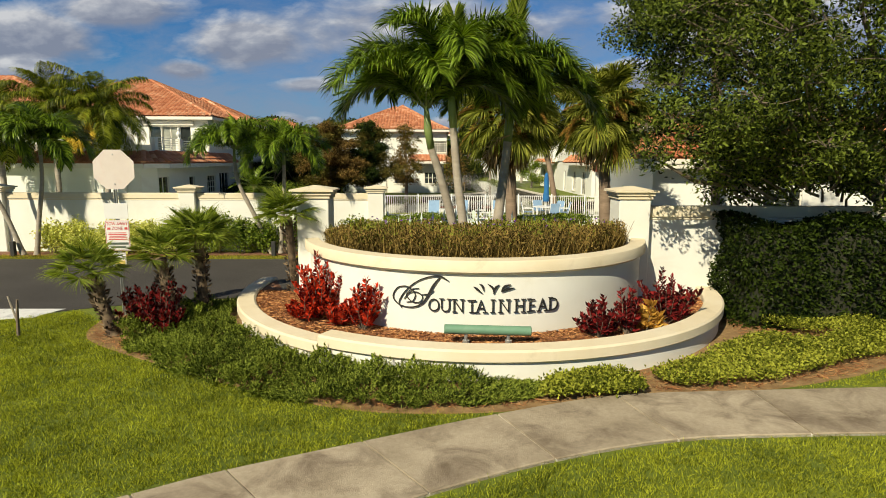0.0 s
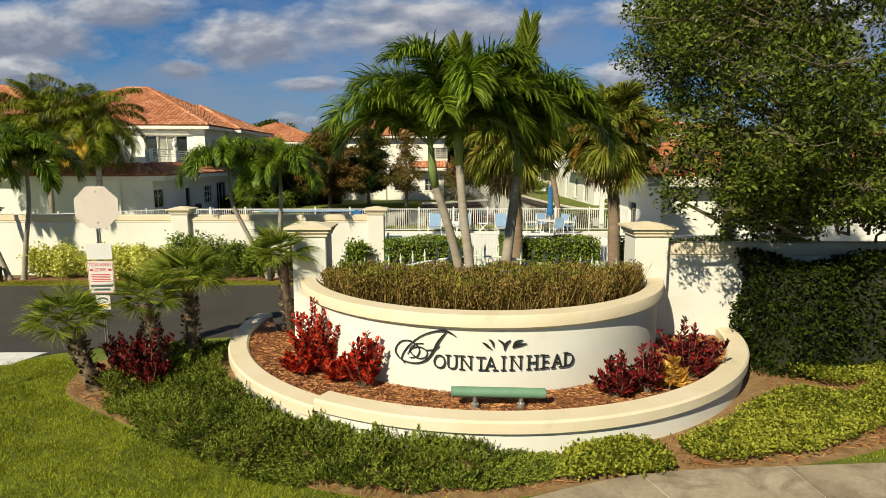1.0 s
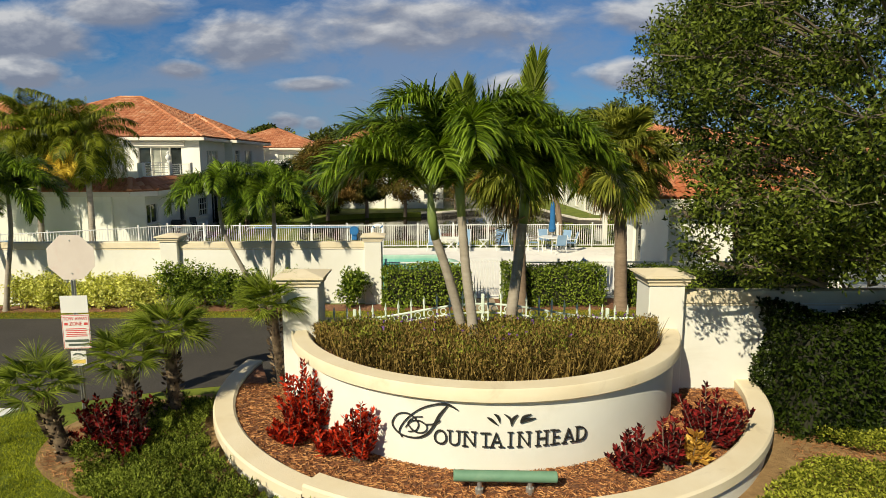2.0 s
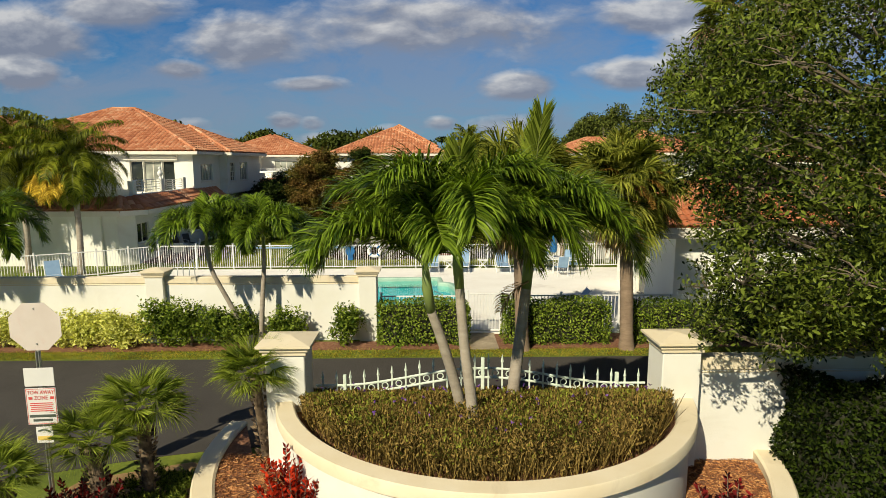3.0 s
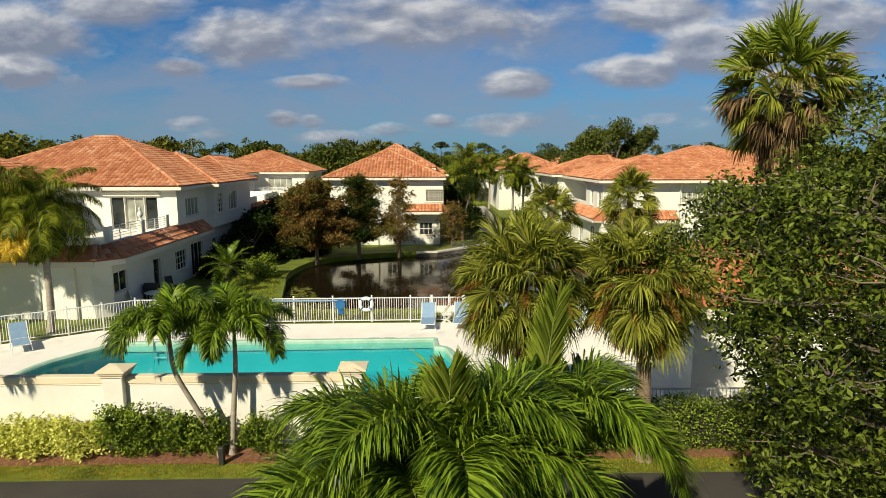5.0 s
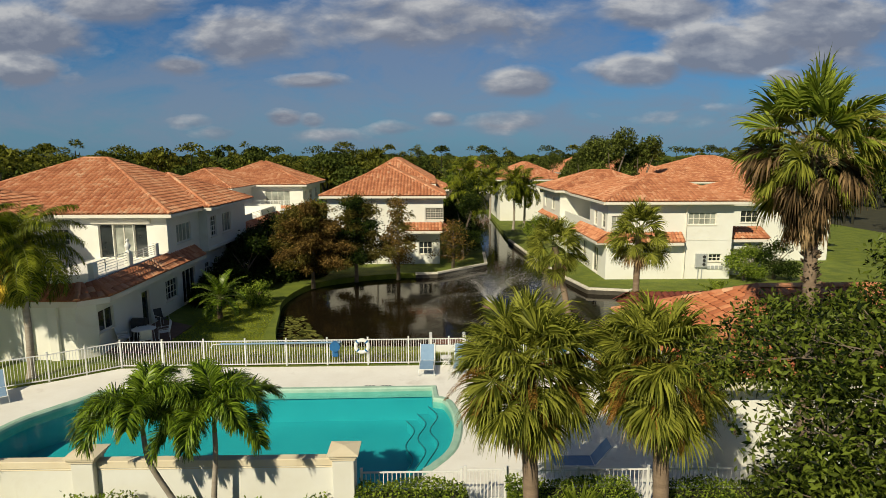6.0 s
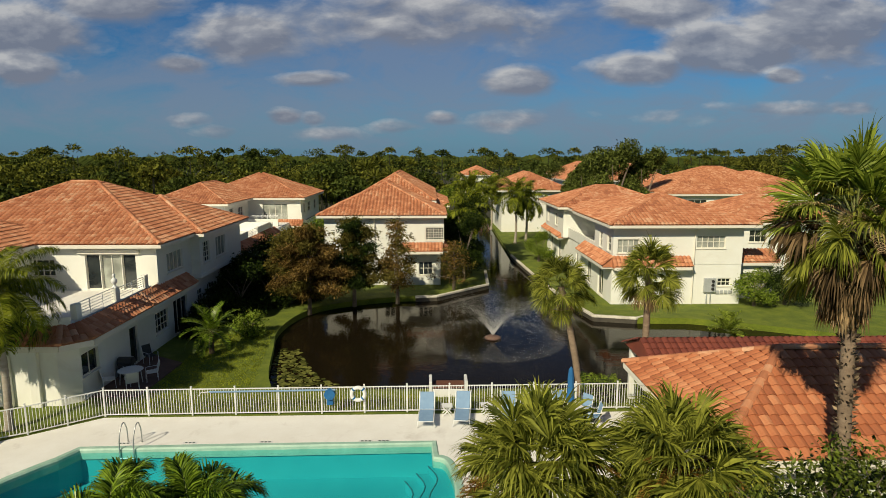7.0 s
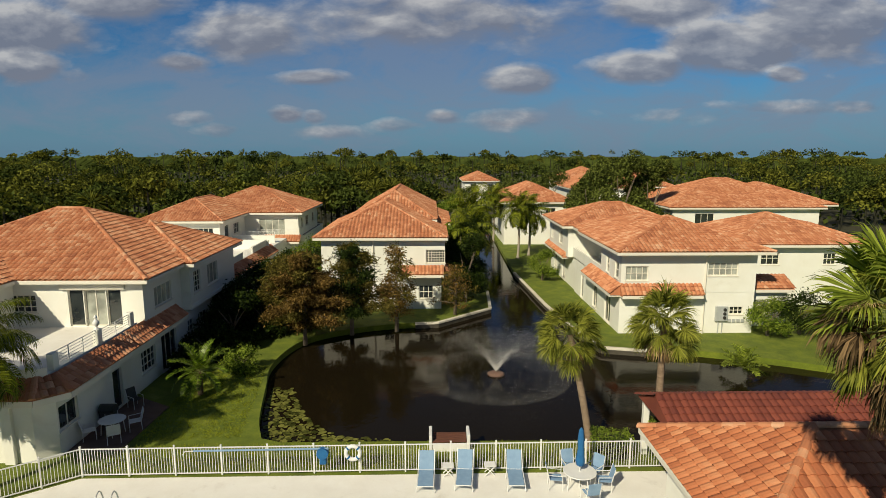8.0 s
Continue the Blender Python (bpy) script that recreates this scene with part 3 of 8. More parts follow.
# concrete footpath in slabs with scored joints
walk_far = [(-13.0, -4.5), (-9.6, -0.6), (-7.0, 2.2), (-5.0, 4.0), (-2.88, 5.29), (-2.12, 5.73), (-0.79, 6.34), (0.83, 7.06), (2.52, 7.64), (4.46, 7.80), (6.46, 7.90), (9.0, 8.1), (14.0, 8.6), (20.0, 9.4), (27.0, 10.2)]
walk_near = [(-11.9, -5.4), (-8.5, -1.5), (-5.9, 1.3), (-3.9, 3.0), (-1.9, 4.2), (-1.15, 4.62), (-0.02, 5.28), (1.34, 5.92), (2.85, 6.36), (4.48, 6.47), (6.4, 6.52), (9.0, 6.7), (14.0, 7.2), (20.0, 8.0), (27.0, 8.8)]
path = thing("footpath", "weathered grey-brown concrete footpath in curving slabs", "footpath", kind="structure")
wf, wn = smooth_line(walk_far, 6), smooth_line(walk_near, 6)
for i in range(0, len(wf) - 1, 6):
    a, b = wf[i:i + 7], wn[i:i + 7]
    g = Geo()
    n = len(a)

    def inset(line):
        out = [Vector(p) for p in line]
        out[0] = out[0].lerp(out[1], 0.05)
        out[-1] = out[-1].lerp(out[-2], 0.05)
        return out

    a, b = inset(a), inset(b)
    mid = [(p + q) / 2 for p, q in zip(a, b)]
    e = 0.012
    loop = b + a[::-1]
    shr = [p + (m - p).normalized() * e for p, m in zip(loop, mid + mid[::-1])]
    v = [(p.x, p.y, 0.045) for p in shr] + [(p.x, p.y, 0.033) for p in loop] + [(p.x, p.y, -0.08) for p in loop]
    k = len(loop)
    f = [(j, j + 1, k - 2 - j, k - 1 - j) for j in range(n - 1)]
    f += [(j, j + k, (j + 1) % k + k, (j + 1) % k) for j in range(k)] + [(j + k, j + 2 * k, (j + 1) % k + 2 * k, (j + 1) % k + k) for j in range(k)]
    g.add(v, f)
    g.ob("slab", CONCRETE, path)
g = Geo()
plate(g, wn[::1] + wf[::-1], -0.1, 0.024)
g.ob("joint_bed", KERB, path)

# pool terrace with its coping, basin and water


def grown(line, d):
    """The outline moved outwards by d."""
    n, out = len(line), []
    area = sum(line[i][0] * line[(i + 1) % n][1] - line[(i + 1) % n][0] * line[i][1] for i in range(n))
    s = 1 if area > 0 else -1
    for i in range(n):
        a, b, c = Vector(line[i - 1]), Vector(line[i]), Vector(line[(i + 1) % n])
        t = ((b - a).normalized() + (c - b).normalized()).normalized()
        out.append((b.x + s * t.y * d, b.y - s * t.x * d))
    return out


terrace = [(-2.2, 21.1), (-1.6, 21.35), (40, 21.35), (40, 33.35), (-13.95, 33.0), (-16.3, 31.3), (-18.5, 30.1), (-30.0, 24.2), (-30, 21.1)]
g = Geo()
plate(g, terrace, -0.3, 0.03, holes=[grown(POOL, 0.0)[::-1]])
tagged(g.ob("pool_deck", DECK), "cream textured concrete pool deck", "pool deck", kind="structure")
pool = thing("swimming_pool", "turquoise swimming pool with green tiled coping", "swimming pool", kind="structure")
g = Geo()
outer, inner = grown(POOL, 0.20), grown(POOL, -0.12)
n = len(POOL)
v = [(x, y, 0.034) for x, y in outer] + [(x, y, 0.075) for x, y in grown(POOL, 0.14)] + [(x, y, 0.075) for x, y in grown(POOL, -0.06)] + [(x, y, 0.02) for x, y in inner] + [(x, y, -0.35) for x, y in inner] + [(x, y, -0.35) for x, y in outer]
f = [(i + k * n, (i + 1) % n + k * n, (i + 1) % n + (k + 1) * n, i + (k + 1) * n) for k in range(5) for i in range(n)]
g.add(v, f)
g.ob("coping", COPING, pool)
g = Geo()
plate(g, grown(POOL, 0.03), -1.6, -1.4)
n = len(POOL)
inn = grown(POOL, -0.02)
g.add([(x, y, -0.1) for x, y in inn] + [(x, y, -1.42) for x, y in inn], [(i, (i + 1) % n, (i + 1) % n + n, i + n) for i in range(n)])
g.ob("basin", PLASTER, pool)
g = Geo()
plate(g, grown(POOL, -0.03), -0.13, -0.09)
g.f, g.m = [f for f in g.f if len(f) == 3], []
pw = g.ob("water", POOL_WATER, pool, label="clear pool water")
# entry steps at the shallow end
for k, (dx, z) in enumerate(((0.0, -0.35), (-0.45, -0.65), (-0.9, -0.95))):
    line = smooth_line([(0.2 + dx, 29.3), (0.55 + dx, 28.4), (0.25 + dx, 27.2), (0.55 + dx, 26.2), (0.2 + dx, 25.0), (-0.1 + dx, 24.1)], 4)
    g = Geo()
    plate(g, line + [(1.9, 24.1), (1.9, 29.3)], -1.41 + 0.01 * k, z)
    g.ob("step", PLASTER, pool)
    g = Geo()
    tube(g, [(x - 0.01, y, z + 0.005) for x, y in line], 0.025, 5)
    g.ob("step_edge", STEPLINE, pool)

# ---------------------------------------------------------------- entrance sign planter
CX, CY = 0.92, 13.0
sign = thing("entrance_sign", "round white stucco entrance sign planter with black lettering", "entrance sign")
g = Geo()
swept(g, [(3.24, 0.1), (3.53, 0.1), (3.53, 1.37), (3.24, 1.37)], CX, CY, 178, 362, 72)
g.ob("drum_wall", STUCCO, sign, True)
for p in sign.children:
    p.data.set_sharp_from_angle(angle=0.7)
g = Geo()
swept(g, [(3.20, 1.372), (3.585, 1.372), (3.635, 1.41), (3.635, 1.575), (3.62, 1.60), (3.36, 1.612), (3.33, 1.59), (3.30, 1.40)], CX, CY, 178, 362, 72)
cap = g.ob("drum_cap", CAP, sign, True, "beige stucco cap")
cap.data.set_sharp_from_angle(angle=0.6)
g = Geo()
plate(g, arc(CX, CY, 3.3, 180, 360, 48), 0.9, 1.42)
g.ob("soil", MULCH, sign)

ring = thing("low_planter_wall", "low curved beige stucco planter wall", "planter wall")
RX, RY = 1.0, 13.25


def low_ring(a0, a1, top):
    g = Geo()
    swept(g, [(4.86, -0.1), (5.085, -0.1), (5.085, top - 0.2), (4.86, top - 0.2)], RX, RY, a0, a1, 60)
    w = g.ob("base_wall", STUCCO, ring, True, "white stucco base")
    w.data.set_sharp_from_angle(angle=0.7)
    g = Geo()
    swept(g, [(4.80, top - 0.2), (5.12, top - 0.2), (5.16, top - 0.17), (5.16, top - 0.03), (5.13, top), (4.83, top + 0.01), (4.79, top - 0.02)], RX, RY, a0, a1, 60)
    c = g.ob("cap", CAP, ring, True)
    c.data.set_sharp_from_angle(angle=0.6)


low_ring(237.6, 351, 0.52)
low_ring(170, 237.4, 0.40)
g = Geo()
lo = arc(RX, RY, 4.82, 170, 351, 72)
plate(g, lo + [(5.9, 12.5), (-3.2, 12.7)], 0.0, 0.34)
tagged(g.ob("raised_bed", MULCH), "raised bed of red bark mulch behind the low wall", "mulch", kind="structure")

# scattered bark chips, uncountable
g = Geo()
n = 26000
a = np.radians(RNG.uniform(185, 350, n))
r = 3.5 + 1.3 * RNG.random(n)
at = np.stack([RX + r * np.cos(a), RY + r * np.sin(a), 0.345 + 0.02 * RNG.random(n)], 1)
d = unit(n) * (1, 1, 0.25)
s = np.cross(d, (0, 0, 1.0))
L, W = 0.042 * (0.4 + RNG.random((n, 1))), 0.0042
g.quads(np.stack([at - d * L - s * W, at + d * L - s * W, at + d * L + s * W + (0, 0, 0.008), at - d * L + s * W + (0, 0, 0.008)], 1))
tagged(g.ob("bark_chips", MULCH_CHIP), "loose red-brown bark chips", "mulch", kind="stuff")


def lettering(text, size, depth=0.02, thin=0.0):
    c = bpy.data.curves.new("glyph", "FONT")
    c.body, c.size, c.extrude, c.align_x, c.resolution_u = text, size, depth, "CENTER", 4
    c.bevel_depth, c.offset = 0.0, thin
    tmp = bpy.data.objects.new("glyph", c)
    me = bpy.data.meshes.new_from_object(tmp)
    bpy.data.objects.remove(tmp)
    bpy.data.curves.remove(c)
    return me


def on_drum(x, z, off=0.03):
    """A pose on the drum's face, upright, looking outwards."""
    a = math.asin((x - CX) / 3.53)
    return pose(CX + (3.53 + off) * math.sin(a), CY - (3.53 + off) * math.cos(a), z, 90, 0, math.degrees(a))


# serif capitals: drawn from the built-in font, with small feet added
def capital(ch, x, z, h, wide):
    me = lettering(ch, h / 0.7, 0.012, -0.005)
    bm = bmesh.new()
    bm.from_mesh(me)
    bmesh.ops.scale(bm, vec=(wide, 1, 1), verts=bm.verts)
    bm.to_mesh(me)
    bm.free()
    feet = {"U": [(-.27, 1), (.27, 1)], "N": [(-.27, 0), (-.27, 1), (.27, 1)], "T": [(0, 0)], "A": [(-.3, 0), (.3, 0)], "I": [(0, 0), (0, 1)], "H": [(-.26, 0), (-.26, 1), (.26, 0), (.26, 1)], "E": [(-.2, 0), (-.2, 1)], "D": [(-.24, 0), (-.24, 1)]}.get(ch, [])
    g = Geo()
    for fx, fz in feet:
        s = h * 1.25
        box(g, fx * s * wide - 0.04, fx * s * wide + 0.04, fz * (h - 0.012) - 0.001, fz * (h - 0.012) + 0.013, -0.012, 0.013, 0.002)
    if feet:
        bm = bmesh.new()
        bm.from_mesh(me)
        bm.from_mesh(g.mesh("serif", BLACK))
        bm.to_mesh(me)
        bm.free()
    me.materials.append(BLACK)
    ob = new("letter", me)
    ob.parent = sign
    ob.matrix_basis = on_drum(x, z)


word = "OUNTAINHEAD"
xs = [0.046, 0.236, 0.445, 0.664, 0.816, 1.007, 1.197, 1.454, 1.654, 1.844, 2.034]
for ch, x in zip(word, xs):
    capital(ch, x, 0.725, 0.225, 0.82)


def stroke(pts, radii, name="flourish"):
    """A flat brushed stroke on the drum: points are (x, z) on its face."""
    line = smooth_line([(p[0], p[1], r) for p, r in zip(pts, radii)], 8)
    g = Geo()
    v, f = [], []
    if name == "flourish":
        line = [(1.03 * x - 0.02, 0.74 + (z - 0.78) * 1.33, 0.72 * r) for x, z, r in line]
    else:
        line = [(1.02 + 1.25 * (x - 1.02), 1.04 + 1.2 * (z - 1.02), 1.1 * r) for x, z, r in line]
    for i, (x, z, r) in enumerate(line):
        x0, z0, _ = line[max(i - 1, 0)]
        x1, z1, _ = line[min(i + 1, len(line) - 1)]
        l = math.hypot(x1 - x0, z1 - z0) or 1
        nx, nz = -(z1 - z0) / l, (x1 - x0) / l
        for s in (-1, 1):
            for o in (0.012, 0.034):
                m = on_drum(x + s * nx * r, z + s * nz * r, o)
                v.append(m.translation)
    for i in range(len(line) - 1):
        a = 4 * i
        f += [(a + 1, a + 5, a + 7, a + 3), (a, a + 4, a + 5, a + 1), (a + 2, a + 3, a + 7, a + 6), (a, a + 2, a + 6, a + 4)]
    g.add(v, f)
    g.ob(name, BLACK, sign)


# the tall script initial
stroke([(0.30, 1.16), (0.16, 1.215), (-0.02, 1.20), (-0.22, 1.13), (-0.40, 1.00), (-0.50, 0.86), (-0.46, 0.78)], [.006, .018, .013, .010, .010, .010, .006])
stroke([(0.16, 1.205), (0.05, 1.09), (-0.04, 0.95), (-0.14, 0.85), (-0.30, 0.80), (-0.50, 0.82), (-0.60, 0.92), (-0.52, 1.04), (-0.36, 1.06), (-0.24, 0.98), (-0.27, 0.89), (-0.38, 0.86)], [.010, .024, .022, .018, .012, .010, .010, .010, .010, .009, .008, .006])
stroke([(-0.42, 0.90), (-0.34, 0.98), (-0.22, 1.00), (-0.12, 0.95), (-0.16, 0.88), (-0.28, 0.87), (-0.38, 0.95), (-0.30, 1.03), (-0.18, 1.05)], [.005, .008, .009, .008, .008, .008, .007, .006, .005])
stroke([(-0.14, 0.97), (-0.02, 0.985), (0.06, 1.03)], [.006, .012, .008])
# leaf emblem
for pts in (((0.87, 1.03), (0.80, 1.09), (0.755, 1.12)), ((0.89, 1.06), (0.87, 1.13), (0.83, 1.16)), ((1.02, 1.02), (1.01, 1.10), (0.94, 1.16)), ((1.02, 1.02), (1.04, 1.10), (1.09, 1.15)), ((1.12, 1.06), (1.16, 1.12), (1.24, 1.15)), ((1.12, 1.05), (1.20, 1.085), (1.29, 1.10))):
    stroke(pts, [.004, .017, .003], "emblem_leaf")

# sign light: a green tube on two stubs
lamp = thing("sign_light", "green tubular sign light on two grey posts", "light fixture")
g = Geo()
ends = [Vector((0.20, 8.93, 0.605)), Vector((1.56, 8.93, 0.565))]
ax = (ends[1] - ends[0]).normalized()
tube(g, [ends[0], ends[0] + ax * 0.01, ends[1] - ax * 0.01, ends[1]], [0.066, 0.075, 0.075, 0.066], 20)
g.ob("housing", LAMP_GREEN, lamp, True).data.set_sharp_from_angle(angle=0.7)
for k in (0.25, 0.74):
    p = ends[0].lerp(ends[1], k)
    g = Geo()
    tube(g, [(p.x, p.y, 0.30), (p.x, p.y, 0.42), (p.x, p.y, 0.425), (p.x, p.y, 0.53)], [0.055, 0.055, 0.03, 0.03], 12)
    g.ob("post", GALV, lamp)

# ---------------------------------------------------------------- piers and boundary walls


def pier(name, x, y, h, w, label, group):
    p = thing(name, label, "pier", group, at=(x, y, 0))
    s = w / 2
    g = Geo()
    box(g, -s, s, -s, s, -0.1, h - 0.27, 0.015)
    g.ob("shaft", STUCCO, p)
    g = Geo()
    box(g, -s - 0.035, s + 0.035, -s - 0.035, s + 0.035, h - 0.27, h - 0.20, 0.012)
    box(g, -s - 0.07, s + 0.07, -s - 0.07, s + 0.07, h - 0.198, h - 0.12, 0.012)
    g.ob("moulding", CAP, p)
    g = Geo()
    c = s + 0.12
    top = [(-c, -c, h - 0.118), (c, -c, h - 0.118), (c, c, h - 0.118), (-c, c, h - 0.118), (-c, -c, h - 0.08), (c, -c, h - 0.08), (c, c, h - 0.08), (-c, c, h - 0.08), (-0.04, -0.04, h), (0.04, -0.04, h), (0.04, 0.04, h), (-0.04, 0.04, h)]
    g.add(top, [(3, 2, 1, 0)] + [(i, (i + 1) % 4, (i + 1) % 4 + 4, i + 4) for i in range(4)] + [(i + 4, (i + 1) % 4 + 4, (i + 1) % 4 + 8, i + 8) for i in range(4)] + [(8, 9, 10, 11)])
    g.ob("pyramid_cap", CAP, p)
    return p


WY = 12.55
pier("gate_pier", -2.45, WY, 2.68, 0.66, "square cream stucco pier with a pyramid cap beside the sign planter", "sign piers")
pier("gate_pier", 4.24, WY, 2.68, 0.66, "square cream stucco pier with a pyramid cap beside the shaded wall", "sign piers")
pier("wall_pier", -8.48, 20.93, 2.34, 0.55, "cream stucco pier on the pool wall", "pool wall piers")
pier("wall_pier", -1.95, 20.93, 2.34, 0.55, "cream stucco pier at the end of the pool wall", "pool wall piers")
pier("wall_pier", -15.05, 20.93, 2.34, 0.55, "cream stucco pier on the pool wall", "pool wall piers")
pier("wall_pier", -21.6, 20.93, 2.34, 0.55, "cream stucco pier on the pool wall", "pool wall piers")


def long_wall(name, x0, x1, y, h, label, cap_h=0.2, proud=0.03):
    w = thing(name, label, "wall", kind="structure")
    g = Geo()
    box(g, x0, x1, y - 0.1, y + 0.1, -0.2, h - cap_h, 0.005)
    g.ob("wall_body", STUCCO, w)
    g = Geo()
    box(g, x0, x1, y - 0.1 - proud, y + 0.1 + proud, h - cap_h, h, 0.015)
    box(g, x0, x1, y - 0.115, y + 0.115, h - cap_h - 0.05, h - cap_h - 0.02, 0.008)
    g.ob("wall_cap", CAP, w)
    return w


for x0, x1 in ((-30, -21.88), (-21.32, -15.33), (-14.77, -8.76), (-8.2, -2.23)):
    long_wall("wall_pool", x0, x1, 20.93, 2.05, "white stucco boundary wall of the pool with a beige cap")
long_wall("wall_sign", 4.575, 16.0, WY, 2.26, "white stucco boundary wall dappled with tree shade", 0.24)

# spiked iron fence bowing up between the piers
fence = thing("iron_fence", "pale green iron fence with spikes and rings", "fence")
g1 = Geo()


def rail_z(x):
    k = (x - 0.9) / 3.0
    return 1.62 + 0.30 * (0.5 + 0.5 * math.cos(math.pi * max(-1, min(1, k * 1.15))))


xs = np.linspace(-2.08, 3.88, 49)
for lo in (0.0, -0.17):
    g = Geo()
    tube(g, [(x, WY + 0.35, rail_z(x) + lo) for x in xs], 0.022, 6)
    g.ob("rail", MINT, fence)
for i, x in enumerate(xs[1:-1:2]):
    g = Geo()
    z = rail_z(x)
    box(g, x - 0.015, x + 0.015, WY + 0.335, WY + 0.365, 0.1, z + 0.12, 0.003)
    g.add([(x - 0.028, WY + 0.35, z + 0.13), (x, WY + 0.322, z + 0.13), (x + 0.028, WY + 0.35, z + 0.13), (x, WY + 0.378, z + 0.13), (x, WY + 0.35, z + 0.28), (x, WY + 0.35, z + 0.1)], [(0, 1, 4), (1, 2, 4), (2, 3, 4), (3, 0, 4), (1, 0, 5), (2, 1, 5), (3, 2, 5), (0, 3, 5)])
    g.ob("spike", MINT, fence)
for x in xs[2:-1:2]:
    g = Geo()
    z = rail_z(x) - 0.085
    tube(g, [(x + 0.055 * math.cos(a), WY + 0.35, z + 0.055 * math.sin(a)) for a in np.linspace(0, 2 * math.pi, 13)], 0.01, 5, cap=False)
    g.ob("ring", MINT, fence)
for x in (-1.56, 0.92, 3.36):
    g = Geo()
    box(g, x - 0.03, x + 0.03, WY + 0.32, WY + 0.38, 0, rail_z(x) + 0.20, 0.006)
    g.ob("post", MINT, fence)

# ---------------------------------------------------------------- pool fence
def picket_fence(line, label, h=1.24, base=0.03, step=0.115, name="pool_fence", post_step=1.83, group="pool fence"):
    """White rail fence with upright pickets along a line of corners; a thing for each straight run."""
    for (ax, ay), (bx, by) in zip(line, line[1:]):
        run = thing(name, label, "fence", group, at=(ax, ay, 0))
        l = math.hypot(bx - ax, by - ay)
        m = pose(0, 0, 0, 0, 0, math.degrees(math.atan2(by - ay, bx - ax)))
        for z in (base + 0.08, base + h - 0.04):
            g = Geo()
            box(g, 0, l, -0.018, 0.018, z - 0.022, z + 0.022, 0.004, m=m)
            g.ob("rail", WHITE, run)
        n = max(1, round(l / post_step))
        g = Geo()
        box(g, -0.032, 0.032, -0.032, 0.032, base - 0.02, base + h + 0.06, 0.006)
        box(g, -0.04, 0.04, -0.04, 0.04, base + h + 0.06, base + h + 0.085, 0.006)
        post = g.mesh("post", WHITE)
        for i in range(n + 1):
            p = new("post", post)
            p.parent = run
            p.matrix_basis = m @ pose(l * i / n, 0, 0)
        g = Geo()
        box(g, -0.011, 0.011, -0.011, 0.011, base + 0.05, base + h - 0.02, 0.003)
        pick = g.mesh("picket", WHITE)
        k = int(l / step)
        for i in range(1, k):
            p = new("picket", pick)
            p.parent = run
            p.matrix_basis = m @ pose(l * i / k, 0, 0)


picket_fence([(-30.0, 24.4), (-18.46, 30.3), (-16.25, 31.5), (-13.98, 33.15), (8.7, 33.45)], "white aluminium picket fence round the pool")
picket_fence([(8.7, 33.45), (10.2, 33.45)], "white picket gate in the pool fence", post_step=1.5)
picket_fence([(2.35, 21.55), (12.0, 21.55)], "white aluminium picket fence behind the hedge")
picket_fence([(-1.6, 21.55), (1.1, 21.55)], "white aluminium picket fence behind the hedge")

# ---------------------------------------------------------------- houses
def wall_panel(parent, a, b, z0, z1, holes=(), mat=None, thick=0.2, name="wall"):
    """An upright wall from a to b with openings through it (u0, u1, z0, z1); its outer face lies to the right of the way a-b."""
    a, b = Vector(a), Vector(b)
    l = (b - a).length
    d = (b - a) / l
    o = Vector((d.y, -d.x))
    us = sorted({0.0, l, *[h[0] for h in holes], *[h[1] for h in holes]})
    zs = sorted({z0, z1, *[h[2] for h in holes], *[h[3] for h in holes]})

    def p(u, z, k):
        q = a + d * u - o * k
        return (q.x, q.y, z)

    quads = []
    for u0, u1 in zip(us, us[1:]):
        for w0, w1 in zip(zs, zs[1:]):
            mu, mz = (u0 + u1) / 2, (w0 + w1) / 2
            if any(h[0] < mu < h[1] and h[2] < mz < h[3] for h in holes):
                continue
            quads.append([p(u0, w0, 0), p(u1, w0, 0), p(u1, w1, 0), p(u0, w1, 0)])
            quads.append([p(u0, w0, thick), p(u0, w1, thick), p(u1, w1, thick), p(u1, w0, thick)])
    for h in list(holes) + [(0, l, z0, z1)]:
        u0, u1, w0, w1 = h
        quads += [[p(u0, w0, 0), p(u0, w0, thick), p(u1, w0, thick), p(u1, w0, 0)], [p(u0, w1, 0), p(u1, w1, 0), p(u1, w1, thick), p(u0, w1, thick)],
]
        if h in holes or name == "parapet":
            quads += [[p(u0, w0, 0), p(u0, w1, 0), p(u0, w1, thick), p(u0, w0, thick)], [p(u1, w0, 0), p(u1, w0, thick), p(u1, w1, thick), p(u1, w1, 0)]]
    g = Geo()
    g.quads(quads)
    return g.ob(name, mat or HOUSE, parent)


